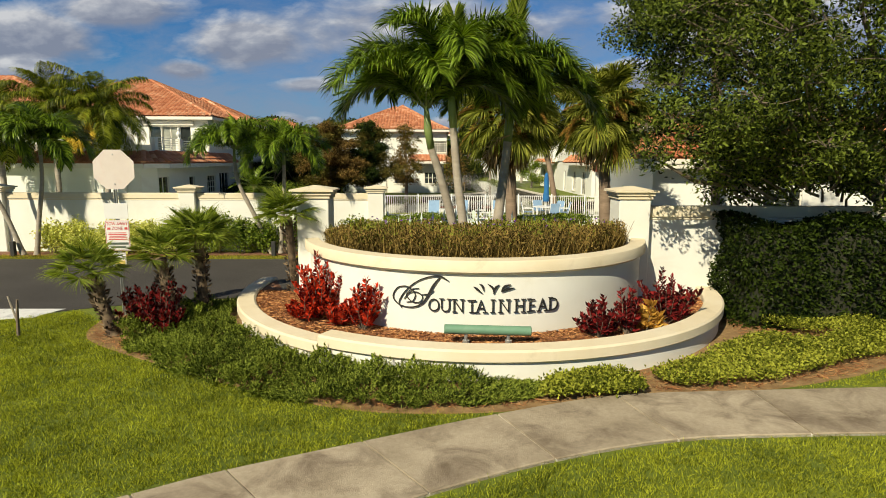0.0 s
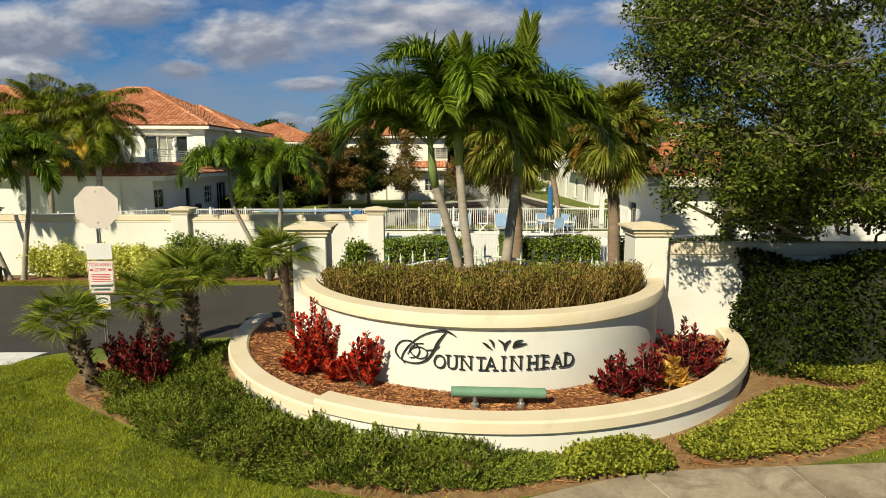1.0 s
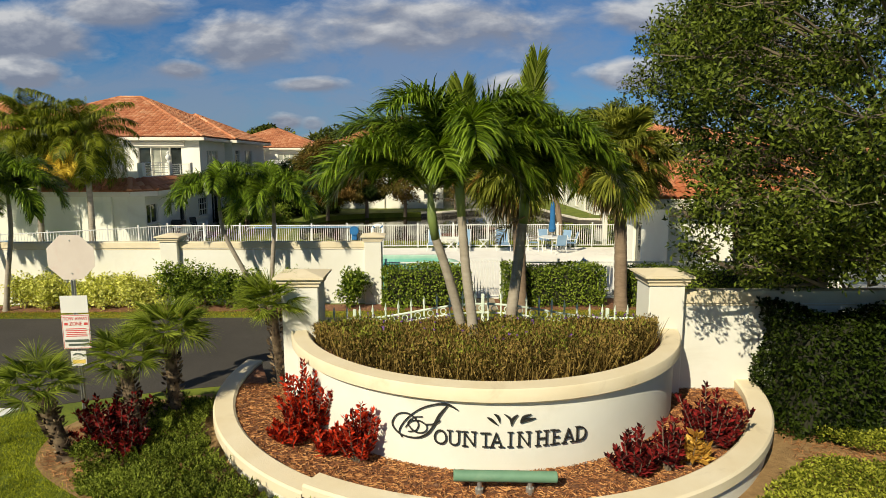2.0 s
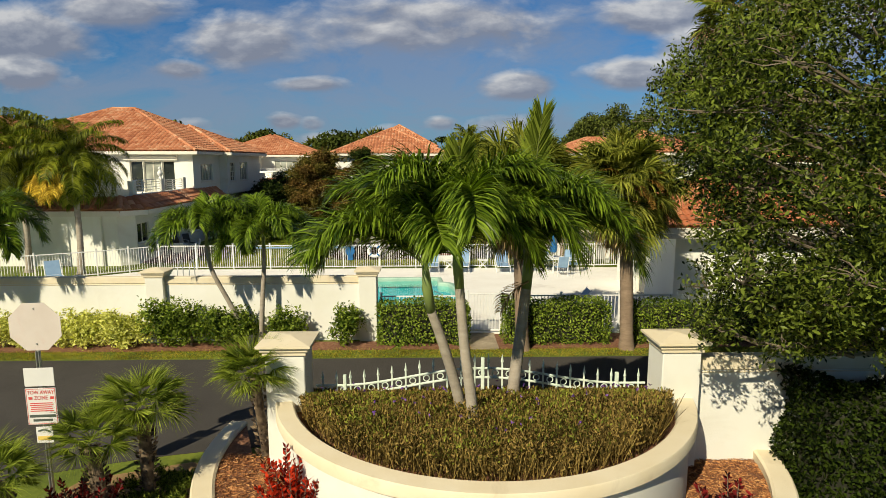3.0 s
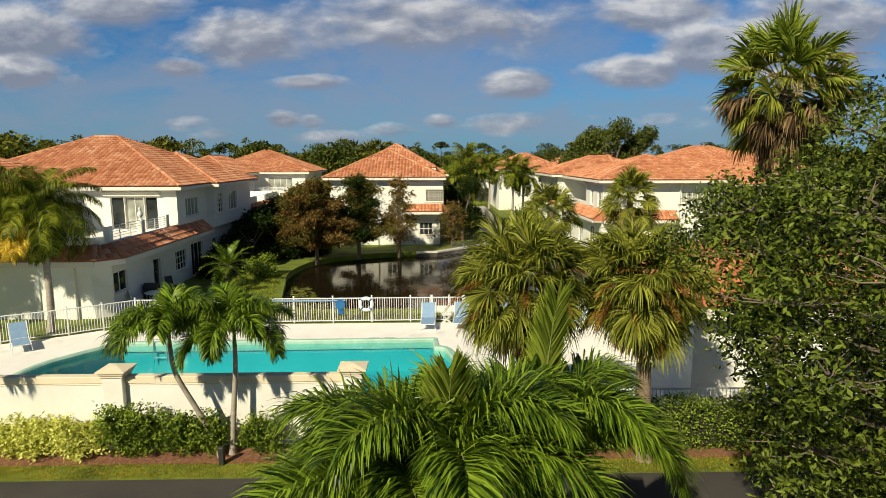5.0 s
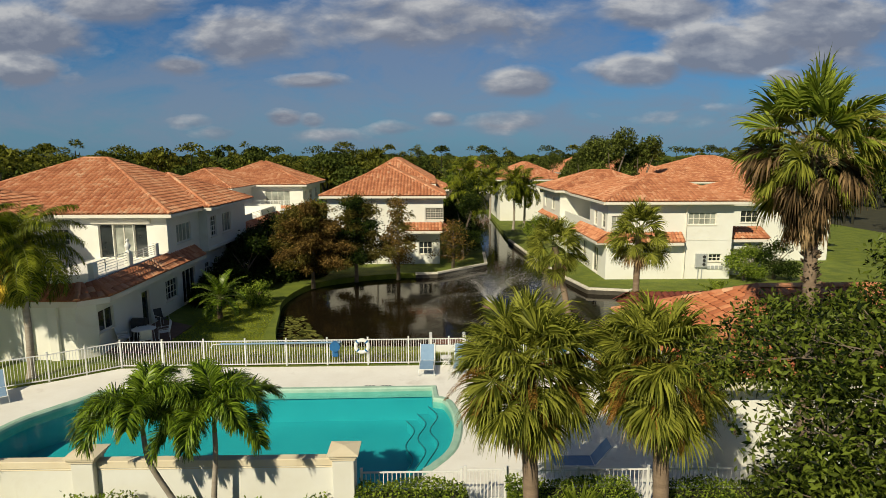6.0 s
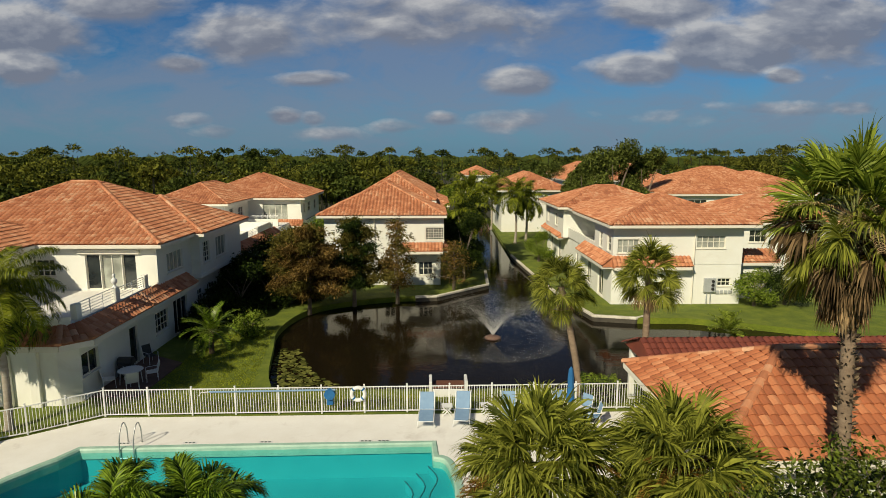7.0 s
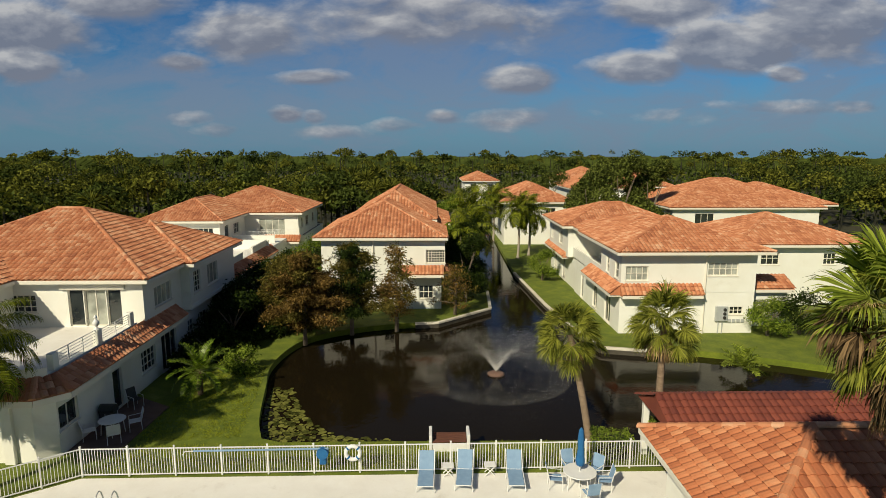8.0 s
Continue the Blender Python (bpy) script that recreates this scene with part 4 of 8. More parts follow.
def window(parent, a, b, hole, nx=2, nz=1, pane=None, deep=0.11, bar=0.05, sill=True, name="window", frame_mat=None, louvre=False):
    """A window in a wall's opening: frame with glazing bars, a pane, and a sill."""
    a, b = Vector(a), Vector(b)
    d = (b - a).normalized()
    m = Matrix.Translation((a.x, a.y, 0)) @ pose(0, 0, 0, 0, 0, math.degrees(math.atan2(d.y, d.x)))
    u0, u1, z0, z1 = hole
    g = Geo()
    y0, y1 = deep - 0.03, deep + 0.03
    ring = [(u0, z0), (u1, z0), (u1, z1), (u0, z1), (u0 + bar, z0 + bar), (u1 - bar, z0 + bar), (u1 - bar, z1 - bar), (u0 + bar, z1 - bar)]
    v = [m @ Vector((u, y, z)) for y in (y0, y1) for u, z in ring]
    f = []
    for i in range(4):
        j = (i + 1) % 4
        f += [(i, j, j + 4, i + 4), (i + 12, j + 12, j + 8, i + 8), (i + 4, j + 4, j + 12, i + 12), (j, i, i + 8, j + 8)]
    g.add([tuple(q) for q in v], f)
    win = g.ob(name, frame_mat or TRIM, parent)
    w = bar * 0.5
    for s in range(1, nx):
        u = u0 + (u1 - u0) * s / nx
        g = Geo()
        box(g, u - w, u + w, y0 + 0.004, y1 - 0.004, z0 + bar, z1 - bar, 0.004, m=m)
        g.ob("muntin", frame_mat or TRIM, win)
    for s in range(1, nz):
        z = z0 + (z1 - z0) * s / nz
        g = Geo()
        box(g, u0 + bar, u1 - bar, y0 + 0.008, y1 - 0.008, z - w, z + w, 0.004, m=m)
        g.ob("muntin", frame_mat or TRIM, win)
    g = Geo()
    box(g, u0, u1, deep + 0.01, deep + 0.02, z0, z1, 0.001, m=m)
    g.ob("pane", pane or PANE, win)
    if louvre:
        for z in np.arange(z0 + 0.08, z1 - 0.05, 0.085):
            g = Geo()
            box(g, u0 + 0.05, u1 - 0.05, deep - 0.05, deep - 0.01, z, z + 0.05, 0.004, m=m)
            g.ob("slat", SHUTTER, win)
    if sill:
        g = Geo()
        box(g, u0 - 0.08, u1 + 0.08, -0.06, deep, z0 - 0.09, z0 - 0.005, 0.01, m=m)
        g.ob("sill", TRIM, win)
    return win


TILE_W, TILE_L = 0.30, 0.37


def tile_shape(prof):
    """One arched roof tile: across, up the slope and out of it, with a lip in front."""
    v, n = [], len(prof)
    for y, lift in ((-0.02, 0.045), (TILE_L, 0.0)):
        v += [(x, y, z + lift) for x, z in prof]
    v += [(x, -0.02, z + 0.012) for x, z in prof]
    f = [(i, i + 1, i + n + 1, i + n) for i in range(n - 1)] + [(i + 2 * n, i + 2 * n + 1, i + 1, i) for i in range(n - 1)]
    return np.array(v), f


T_V, T_F = tile_shape([(-0.15, 0.0), (-0.09, 0.045), (0.0, 0.07), (0.09, 0.045), (0.15, 0.0)])
FAR_V, FAR_F = tile_shape([(-0.15, 0.0), (0.0, 0.07), (0.15, 0.0)])


def tiled_plane(g, pts, mat=0, pick=None):
    """Covers a plane roof face (first edge is the eave) with tiles. pick: collects the poses of tiles to be built singly."""
    p = [Vector(q) for q in pts]
    e = (p[1] - p[0]).normalized()
    n = (p[1] - p[0]).cross(p[-1] - p[0]).normalized()
    if n.z < 0:
        n = -n
    s = n.cross(e)
    if s.z < 0:
        s = -s
    flat = np.array([((q - p[0]).dot(e), (q - p[0]).dot(s)) for q in p])

    def inside(x, y):
        hit = np.zeros(x.shape, bool)
        k = len(flat)
        for i in range(k):
            (x0, y0), (x1, y1) = flat[i], flat[(i + 1) % k]
            c = (y0 > y) != (y1 > y)
            xi = x0 + (y - y0) * (x1 - x0) / (y1 - y0 if y1 != y0 else 1e-9)
            hit ^= c & (x < xi)
        return hit

    lo, hi = flat.min(0), flat.max(0)
    cx = np.arange(lo[0] + TILE_W / 2, hi[0], TILE_W)
    cy = np.arange(lo[1], hi[1], TILE_L)
    X, Y = np.meshgrid(cx, cy)
    keep = inside(X, Y + TILE_L * 0.5)
    X, Y = X[keep], Y[keep]
    base = np.array(p[0])[None, :] + X[:, None] * np.array(e) + Y[:, None] * np.array(s) + np.array(n) * 0.03
    base += np.array(n) * (0.012 * RNG.random((len(X), 1)))
    if pick is not None:
        rot = Matrix((e, s, n)).transposed().to_4x4()
        pick += [Matrix.Translation(q) @ rot for q in base]
        return
    tv, tf = (FAR_V, FAR_F) if p[0].y > 56 else (T_V, T_F)
    v = base[:, None, :] + tv[None, :, 0:1] * np.array(e) + tv[None, :, 1:2] * np.array(s) + tv[None, :, 2:3] * np.array(n)
    g.many(v, tf, mat)


def ridge_caps(g, a, b, mat=0):
    """Half-round caps along a hip or ridge."""
    a, b = Vector(a), Vector(b)
    l = (b - a).length
    d = (b - a) / l
    side = d.cross((0, 0, 1)).normalized()
    up = side.cross(d)
    n = max(1, int(l / 0.38))
    prof = [(math.cos(t) * 0.15, math.sin(t) * 0.11) for t in np.linspace(-0.2, math.pi + 0.2, 7)]
    for i in range(n):
        p0, p1 = a + d * (l * i / n), a + d * (l * (i + 1) / n + 0.04)
        v = [p0 + side * x + up * (z + 0.05) for x, z in prof] + [p1 + side * x * 0.86 + up * (z * 0.86 + 0.05) for x, z in prof]
        g.add(v, [(k, k + 1, k + 8, k + 7) for k in range(6)] + [tuple(range(7))[::-1]], mat)


def hip_faces(x0, x1, y0, y1, z, slope, ends=(True, True)):
    """The faces of a hipped roof over a rectangle, and its hips and ridge."""
    w, d = x1 - x0, y1 - y0
    h = min(w, d) / 2
    t = z + h * slope
    A, B, C, D = (x0, y0, z), (x1, y0, z), (x1, y1, z), (x0, y1, z)
    if w >= d:
        P = (x0 + (h if ends[0] else 0), y0 + h, t)
        Q = (x1 - (h if ends[1] else 0), y0 + h, t)
        faces = [[A, B, Q, P], [C, D, P, Q]] + ([[D, A, P]] if ends[0] else []) + ([[B, C, Q]] if ends[1] else [])
        lines = [(P, Q)] + ([(A, P), (D, P)] if ends[0] else []) + ([(B, Q), (C, Q)] if ends[1] else [])
    else:
        P = (x0 + h, y0 + (h if ends[0] else 0), t)
        Q = (x0 + h, y1 - (h if ends[1] else 0), t)
        faces = [[B, C, Q, P], [D, A, P, Q]] + ([[A, B, P]] if ends[0] else []) + ([[C, D, Q]] if ends[1] else [])
        lines = [(P, Q)] + ([(A, P), (B, P)] if ends[0] else []) + ([(C, Q), (D, Q)] if ends[1] else [])
    return faces, lines


def hip_roof(parent, x0, x1, y0, y1, z, slope=0.44, over_trim=True, tiles=True, skip=()):
    """A tiled hip roof with its fascia."""
    faces, lines = hip_faces(x0, x1, y0, y1, z, slope)
    g = Geo()
    for f in faces:
        g.add(f, [tuple(range(len(f)))])
        if tiles and (max(q[1] for q in f[:2]) - min(q[1] for q in f[:2]) > 0.1 or f[0][1] == y0 or not skip):
            tiled_plane(g, f)
    for a, b in lines:
        if (Vector(a) - Vector(b)).length > 0.5:
            ridge_caps(g, a, b)
    r = g.ob("roof", TILE, parent, label="terracotta tile hip roof")
    g = Geo()
    t, k = 0.05, 0.22
    box(g, x0 - 0.03, x1 + 0.03, y0 - 0.03, y0 + t, z - k, z - 0.01, 0.01)
    box(g, x0 - 0.03, x1 + 0.03, y1 - t, y1 + 0.03, z - k, z - 0.01, 0.01)
    box(g, x0 - 0.03, x0 + t, y0 + t + 0.002, y1 - t - 0.002, z - k, z - 0.01, 0.01)
    box(g, x1 - t, x1 + 0.03, y0 + t + 0.002, y1 - t - 0.002, z - k, z - 0.01, 0.01)
    g.ob("fascia", TRIM, r)
    g = Geo()
    plate(g, [(x0 + t, y0 + t), (x1 - t, y0 + t), (x1 - t, y1 - t), (x0 + t, y1 - t)], z - 0.17, z - 0.12)
    g.ob("soffit", TRIM, r)
    return r


def skirt(parent, a, b, out, z, rise=0.62, mat=None):
    """A narrow tiled roof at the foot of an upper wall: a-b is the wall line, out its depth to the right of that way."""
    a, b = Vector(a), Vector(b)
    d = (b - a).normalized()
    o = Vector((d.y, -d.x))
    A, B = a + o * out, b + o * out
    f = [(A.x, A.y, z), (B.x, B.y, z), (b.x, b.y, z + rise), (a.x, a.y, z + rise)]
    g = Geo()
    g.add(f + [(A.x, A.y, z - 0.12), (B.x, B.y, z - 0.12), (b.x, b.y, z - 0.12), (a.x, a.y, z - 0.12)], [(0, 1, 2, 3), (0, 4, 5, 1), (1, 5, 6, 2), (3, 7, 4, 0), (4, 7, 6, 5)])
    tiled_plane(g, f)
    s = g.ob("skirt_roof", mat or TILE, parent, label="narrow tiled skirt roof")
    g = Geo()
    m = Matrix.Translation((A.x, A.y, 0)) @ pose(0, 0, 0, 0, 0, math.degrees(math.atan2(d.y, d.x)))
    box(g, 0, (B - A).length, -0.03, 0.05, z - 0.26, z - 0.03, 0.01, m=m)
    box(g, 0, (B - A).length, 0.052, out, z - 0.24, z - 0.16, 0.004, m=m)
    g.ob("fascia", TRIM, s)


def room(parent, x0, x1, y0, y1, z0, z1, south=(), east=(), north=(), west=(), mat=None):
    """Four walls round a storey, with windows (u0, u1, z0, z1, nx, nz, pane, louvre) on each side."""
    sides = (((x0, y0), (x1, y0), south), ((x1, y0), (x1, y1), east), ((x1, y1), (x0, y1), north), ((x0, y1), (x0, y0), west))
    for a, b, wins in sides:
        wall_panel(parent, a, b, z0, z1, [w[:4] for w in wins], mat)
        for w in wins:
            k = tuple(w[4:]) + (2, 1, None, False)[len(w) - 4:]
            window(parent, a, b, w[:4], k[0], k[1], k[2], louvre=k[3])
    g = Geo()
    box(g, x0 + 0.3, x1 - 0.3, y0 + 0.3, y1 - 0.3, z0, z1 - 0.02, 0.01)
    g.ob("core", DARKMETAL, parent)


def band(parent, x0, x1, y0, y1, z, h=0.16, out=0.05):
    g = Geo()
    box(g, x0 - out, x1 + out, y0 - out, y0 - 0.003, z, z + h, 0.012)
    box(g, x1 + 0.003, x1 + out, y0, y1, z, z + h, 0.012)
    box(g, x0 - out, x0 - 0.003, y0, y1, z, z + h, 0.012)
    g.ob("string_course", TRIM, parent)


def railing(parent, a, b, z0, z1, bars=5):
    a, b = Vector(a), Vector(b)
    for k in range(bars):
        z = z0 + (z1 - z0) * (k + 1) / bars
        g = Geo()
        tube(g, [(a.x, a.y, z), (b.x, b.y, z)], 0.022 if k == bars - 1 else 0.015, 6)
        g.ob("rail", WHITE, parent)
    n = max(1, round((b - a).length / 1.2))
    for i in range(n + 1):
        p = a.lerp(b, i / n)
        g = Geo()
        box(g, p.x - 0.02, p.x + 0.02, p.y - 0.02, p.y + 0.02, z0 - 0.05, z1, 0.004)
        g.ob("post", WHITE, parent)


def urn(parent, x, y, z):
    g = Geo()
    prof = [(0.12, 0), (0.12, 0.05), (0.06, 0.09), (0.06, 0.14), (0.14, 0.24), (0.16, 0.36), (0.10, 0.46), (0.05, 0.52), (0.05, 0.56), (0.09, 0.62), (0.05, 0.70), (0.01, 0.74)]
    swept(g, prof, x, y, 0, 360, 12, closed=False)
    for i in range(len(g.v)):
        g.v[i] = g.v[i] + np.array((0, 0, z))
    g.ob("finial", WHITE, parent, True)


def skirt_run(parent, pts, out, z, rise=0.62):
    """A skirt roof that follows a bent wall line, mitred at the corners."""
    p = [Vector(q) for q in pts]
    d = [(b - a).normalized() for a, b in zip(p, p[1:])]
    o = [Vector((q.y, -q.x)) for q in d]
    rim = []
    for i, q in enumerate(p):
        a, b = o[max(0, i - 1)], o[min(i, len(o) - 1)]
        m = (a + b).normalized()
        rim.append(q + m * (out / max(0.3, m.dot(a))))
    for i in range(len(d)):
        A, B, b, a = rim[i], rim[i + 1], p[i + 1], p[i]
        f = [(A.x, A.y, z), (B.x, B.y, z), (b.x, b.y, z + rise), (a.x, a.y, z + rise)]
        g = Geo()
        g.add(f + [(q[0], q[1], z - 0.12) for q in f], [(0, 1, 2, 3), (0, 4, 5, 1), (1, 5, 6, 2), (3, 7, 4, 0), (4, 7, 6, 5)])
        tiled_plane(g, f)
        if i:
            ridge_caps(g, (A.x, A.y, z), (a.x, a.y, z + rise))
        s = g.ob("skirt_roof", TILE, parent, label="narrow tiled skirt roof")
        g = Geo()
        e = (B - A).normalized()
        n = Vector((e.y, -e.x))
        v = [(q.x, q.y, h) for h in (z - 0.30, z - 0.03) for q in (A + n * 0.03, B + n * 0.03, b, a)]
        g.add(v, [(0, 1, 2, 3), (4, 7, 6, 5), (0, 4, 5, 1), (1, 5, 6, 2), (2, 6, 7, 3), (3, 7, 4, 0)])
        g.ob("fascia", TRIM, s)


# ---- the long two-storey house beside the pool
EV = 6.2
h1 = thing("house", "long cream stucco two-storey house with terracotta roofs and a roof terrace", "house", "houses round the pond")
X1 = -15.9
# ground floor, near part under the terrace and the long part behind
wall_panel(h1, (-34, 34.35), (-16.6, 34.35), 0, 3.3, [(7.0, 8.4, 0.9, 2.2)])
window(h1, (-34, 34.35), (-16.6, 34.35), (7.0, 8.4, 0.9, 2.2), 2, 2)
wall_panel(h1, (-16.6, 34.35), (X1, 34.9), 0, 3.3)
east1 = [(0.0 + 0.1, 1.5, 1.1, 2.2), (4.5, 5.4, 0.02, 2.12)]
wall_panel(h1, (X1, 34.9), (X1, 41.2), 0, 3.3, east1)
window(h1, (X1, 34.9), (X1, 41.2), east1[0], 2, 1)
window(h1, (X1, 34.9), (X1, 41.2), east1[1], 1, 1, sill=False)
east2 = [(1.2, 2.9, 0.85, 2.1), (3.7, 5.8, 0.05, 2.25), (7.6, 8.6, 0.9, 2.1), (9.4, 11.0, 0.9, 2.1), (13.0, 14.4, 0.1, 2.2)]
wall_panel(h1, (X1 + 0.02, 41.2), (X1 + 0.02, 57.2), 0, 3.3, east2)
for h, k in zip(east2, ((4, 3), (3, 1), (2, 3), (3, 3), (2, 1))):
    window(h1, (X1 + 0.02, 41.2), (X1 + 0.02, 57.2), h, *k)
east3 = [(1.0, 2.4, 0.1, 2.2), (4.0, 5.2, 0.9, 2.1), (7.5, 9.0, 0.1, 2.2), (11.0, 12.2, 0.9, 2.1), (14.5, 16, 0.1, 2.2), (19, 20.2, 0.9, 2.1)]
wall_panel(h1, (-16.4, 57.2), (-16.4, 82), 0, 3.3, east3)
for h in east3:
    window(h1, (-16.4, 57.2), (-16.4, 82), h, 2, 1)
g = Geo()
box(g, -33.8, X1 - 0.3, 35.3, 57, 0, 3.28, 0.02)
box(g, -33.8, -16.65, 57, 82, 0, 3.28, 0.02)
g.ob("core", DARKMETAL, h1)
g = Geo()
plate(g, [(-34, 34.5), (-16.6, 34.5), (X1 - 0.1, 35.0), (X1 - 0.1, 57), (-34, 57)], 3.29, 3.4)
plate(g, [(-34, 57.02), (-16.5, 57.02), (-16.5, 82), (-34, 82)], 3.29, 3.4)
g.ob("terrace_floor", DECK, h1)
# pilasters on the sunny end wall
for x in (-17.6, -18.9):
    g = Geo()
    box(g, x - 0.22, x + 0.22, 34.15, 34.346, 0, 2.75, 0.02)
    g.ob("pilaster", HOUSE, h1)
# skirts and parapets of the near terrace
skirt_run(h1, [(-34, 34.75), (-16.55, 34.75), (-16.05, 35.25), (-16.05, 41.0)], 0.85, 3.0)
skirt(h1, (X1 - 0.05, 41.0), (X1 - 0.05, 47.4), 0.75, 3.0)
wall_panel(h1, (-34, 34.7), (-16.6, 34.7), 3.3, 4.05, name="parapet")
wall_panel(h1, (-16.6, 34.7), (-16.2, 35.0), 3.3, 4.05, name="parapet")
wall_panel(h1, (-16.2, 35.0), (-16.2, 42.9), 3.3, 3.75, name="parapet")
for y in (35.6, 39.1, 42.3):
    g = Geo()
    box(g, -16.45, -16.15, y - 0.2, y + 0.2, 3.75, 4.5, 0.02)
    g.ob("parapet_pier", HOUSE, h1)
    urn(h1, -16.3, y, 4.5) if 38 < y < 42 else None
railing(h1, (-16.28, 35.6), (-16.28, 38.95), 3.78, 4.5)
railing(h1, (-16.28, 39.45), (-16.28, 42.1), 3.78, 4.4)
# upper storey
up_s = [(9.9, 10.75, 3.45, 5.55), (12.05, 12.85, 3.45, 5.55), (10.79, 12.01, 3.45, 5.55), (30.6 - 23.7 - 0.6, 30.6 - 21.9 - 0.6, 4.25, 5.25)]
wall_panel(h1, (-30.0, 43.2), (X1, 43.2), 3.3, EV, up_s)
window(h1, (-30.0, 43.2), (X1, 43.2), up_s[0], 1, 1, PANE, deep=0.14, sill=False)
window(h1, (-30.0, 43.2), (X1, 43.2), up_s[1], 1, 1, PANE, deep=0.14, sill=False)
window(h1, (-30.0, 43.2), (X1, 43.2), up_s[2], 2, 1, PANE_LIGHT, deep=0.14, sill=False)
window(h1, (-30.0, 43.2), (X1, 43.2), up_s[3], 5, 3)
g = Geo()
box(g, -20.45, -16.85, 43.02, 43.197, 5.6, 6.0, 0.02)
box(g, -20.35, -16.95, 42.95, 43.197, 5.78, 5.9, 0.02)
g.ob("shutter_box", TRIM, h1)
up_e = [(1.3, 3.6, 4.15, 5.35)]
wall_panel(h1, (X1, 43.2), (X1, 48.2), 3.3, EV, up_e)
window(h1, (X1, 43.2), (X1, 48.2), up_e[0], 4, 1, PANE_LIGHT)
bay = [(0.6, 1.8, 4.0, 5.45), (3.0, 5.0, 4.0, 5.45)]
wall_panel(h1, (-15.3, 48.2), (-15.3, 56.8), 3.3, EV, bay)
window(h1, (-15.3, 48.2), (-15.3, 56.8), bay[0], 3, 4)
window(h1, (-15.3, 48.2), (-15.3, 56.8), bay[1], 3, 1, PANE_LIGHT)
wall_panel(h1, (X1 - 0.1, 48.2), (-15.3, 48.2), 3.1, EV)
wall_panel(h1, (-15.3, 56.8), (-30.0, 56.8), 3.3, EV)
g = Geo()
box(g, -29.8, X1 - 0.3, 43.6, 56.5, 3.42, EV - 0.2, 0.02)
box(g, -18, -15.55, 48.5, 56.4, 3.42, EV - 0.25, 0.02)
g.ob("core", DARKMETAL, h1)
g = Geo()
box(g, -15.9, -15.25, 48.15, 56.85, 3.05, 3.32, 0.02)
g.ob("bay_sill", HOUSE, h1)
hip_roof(h1, -31.8, -15.4, 42.7, 57.4, EV, 0.45)
hip_roof(h1, -24.5, -14.78, 47.7, 57.38, EV - 0.02, 0.45)
# forward wing
wall_panel(h1, (-35.5, 36.5), (-23.1, 36.5), 3.3, EV)
fw = [(1.2, 2.4, 4.3, 5.3)]
wall_panel(h1, (-23.1, 36.5), (-23.1, 43.2), 3.3, EV, fw)
window(h1, (-23.1, 36.5), (-23.1, 43.2), fw[0], 2, 2)
g = Geo()
box(g, -35.3, -23.4, 36.8, 44, 3.42, EV - 0.2, 0.02)
g.ob("core", DARKMETAL, h1)
hip_roof(h1, -36.1, -22.6, 36.0, 46.5, EV, 0.45)
# far terrace
skirt(h1, (-16.5, 57.4), (-16.5, 72.0), 0.75, 3.0)
wall_panel(h1, (-16.6, 58.0), (-16.6, 63.2), 3.3, 4.35, name="parapet")
wall_panel(h1, (-16.6, 66.2), (-16.6, 71.0), 3.3, 4.35, name="parapet")
wall_panel(h1, (-16.4, 71.0), (-21.0, 71.0), 3.3, 4.35, name="parapet")
wall_panel(h1, (-19.4, 58.0), (-16.7, 58.0), 3.3, 4.35, name="parapet")
railing(h1, (-16.7, 63.2), (-16.7, 66.2), 3.6, 4.3)

# ---- its far end, a second upper storey
h2 = thing("house", "cream stucco two-storey house end with terraces and a terracotta roof", "house", "houses round the pond")
room(h2, -29.4, -21.7, 72.0, 84, 3.3, EV, south=[(5.0, 7.0, 4.3, 5.4, 4, 2)], east=[(1.5, 2.9, 3.5, 5.5, 1, 1), (4.4, 6.2, 4.2, 5.4, 3, 2)])
hip_roof(h2, -30.0, -21.1, 71.4, 85, EV, 0.45)
room(h2, -24, -15.4, 80.4, 92, 3.3, EV, south=[(0.7, 1.9, 3.45, 5.45, 1, 1), (4.0, 7.0, 3.45, 5.5, 4, 1, PANE_LIGHT)], east=[(1.5, 2.6, 4.2, 5.4, 2, 2), (4, 6, 4.2, 5.4, 3, 2), (8, 9.5, 4.2, 5.4, 2, 2)])
hip_roof(h2, -28.5, -14.8, 79.8, 93, EV + 0.02, 0.42)
room(h2, -28, -15.0, 82, 94, 0, 3.32, east=[(2, 3.5, 0.2, 2.3), (6, 7.5, 0.9, 2.2)])
skirt(h2, (-20.0, 79.3), (-15.0, 79.3), 0.8, 3.0)
wall_panel(h2, (-20.0, 79.35), (-15.2, 79.35), 3.3, 3.75, name="parapet")
railing(h2, (-20.0, 79.45), (-15.2, 79.45), 3.78, 4.35)
wall_panel(h2, (-21.6, 75.2), (-16.9, 75.2), 3.3, 4.2, name="parapet")
railing(h2, (-21.6, 75.3), (-16.9, 75.3), 4.2, 4.6, 3)
for x in (-20.0, -15.25):
    g = Geo()
    box(g, x - 0.18, x + 0.18, 79.3, 79.66, 3.3, 4.5, 0.02)
    g.ob("parapet_pier", HOUSE, h2)

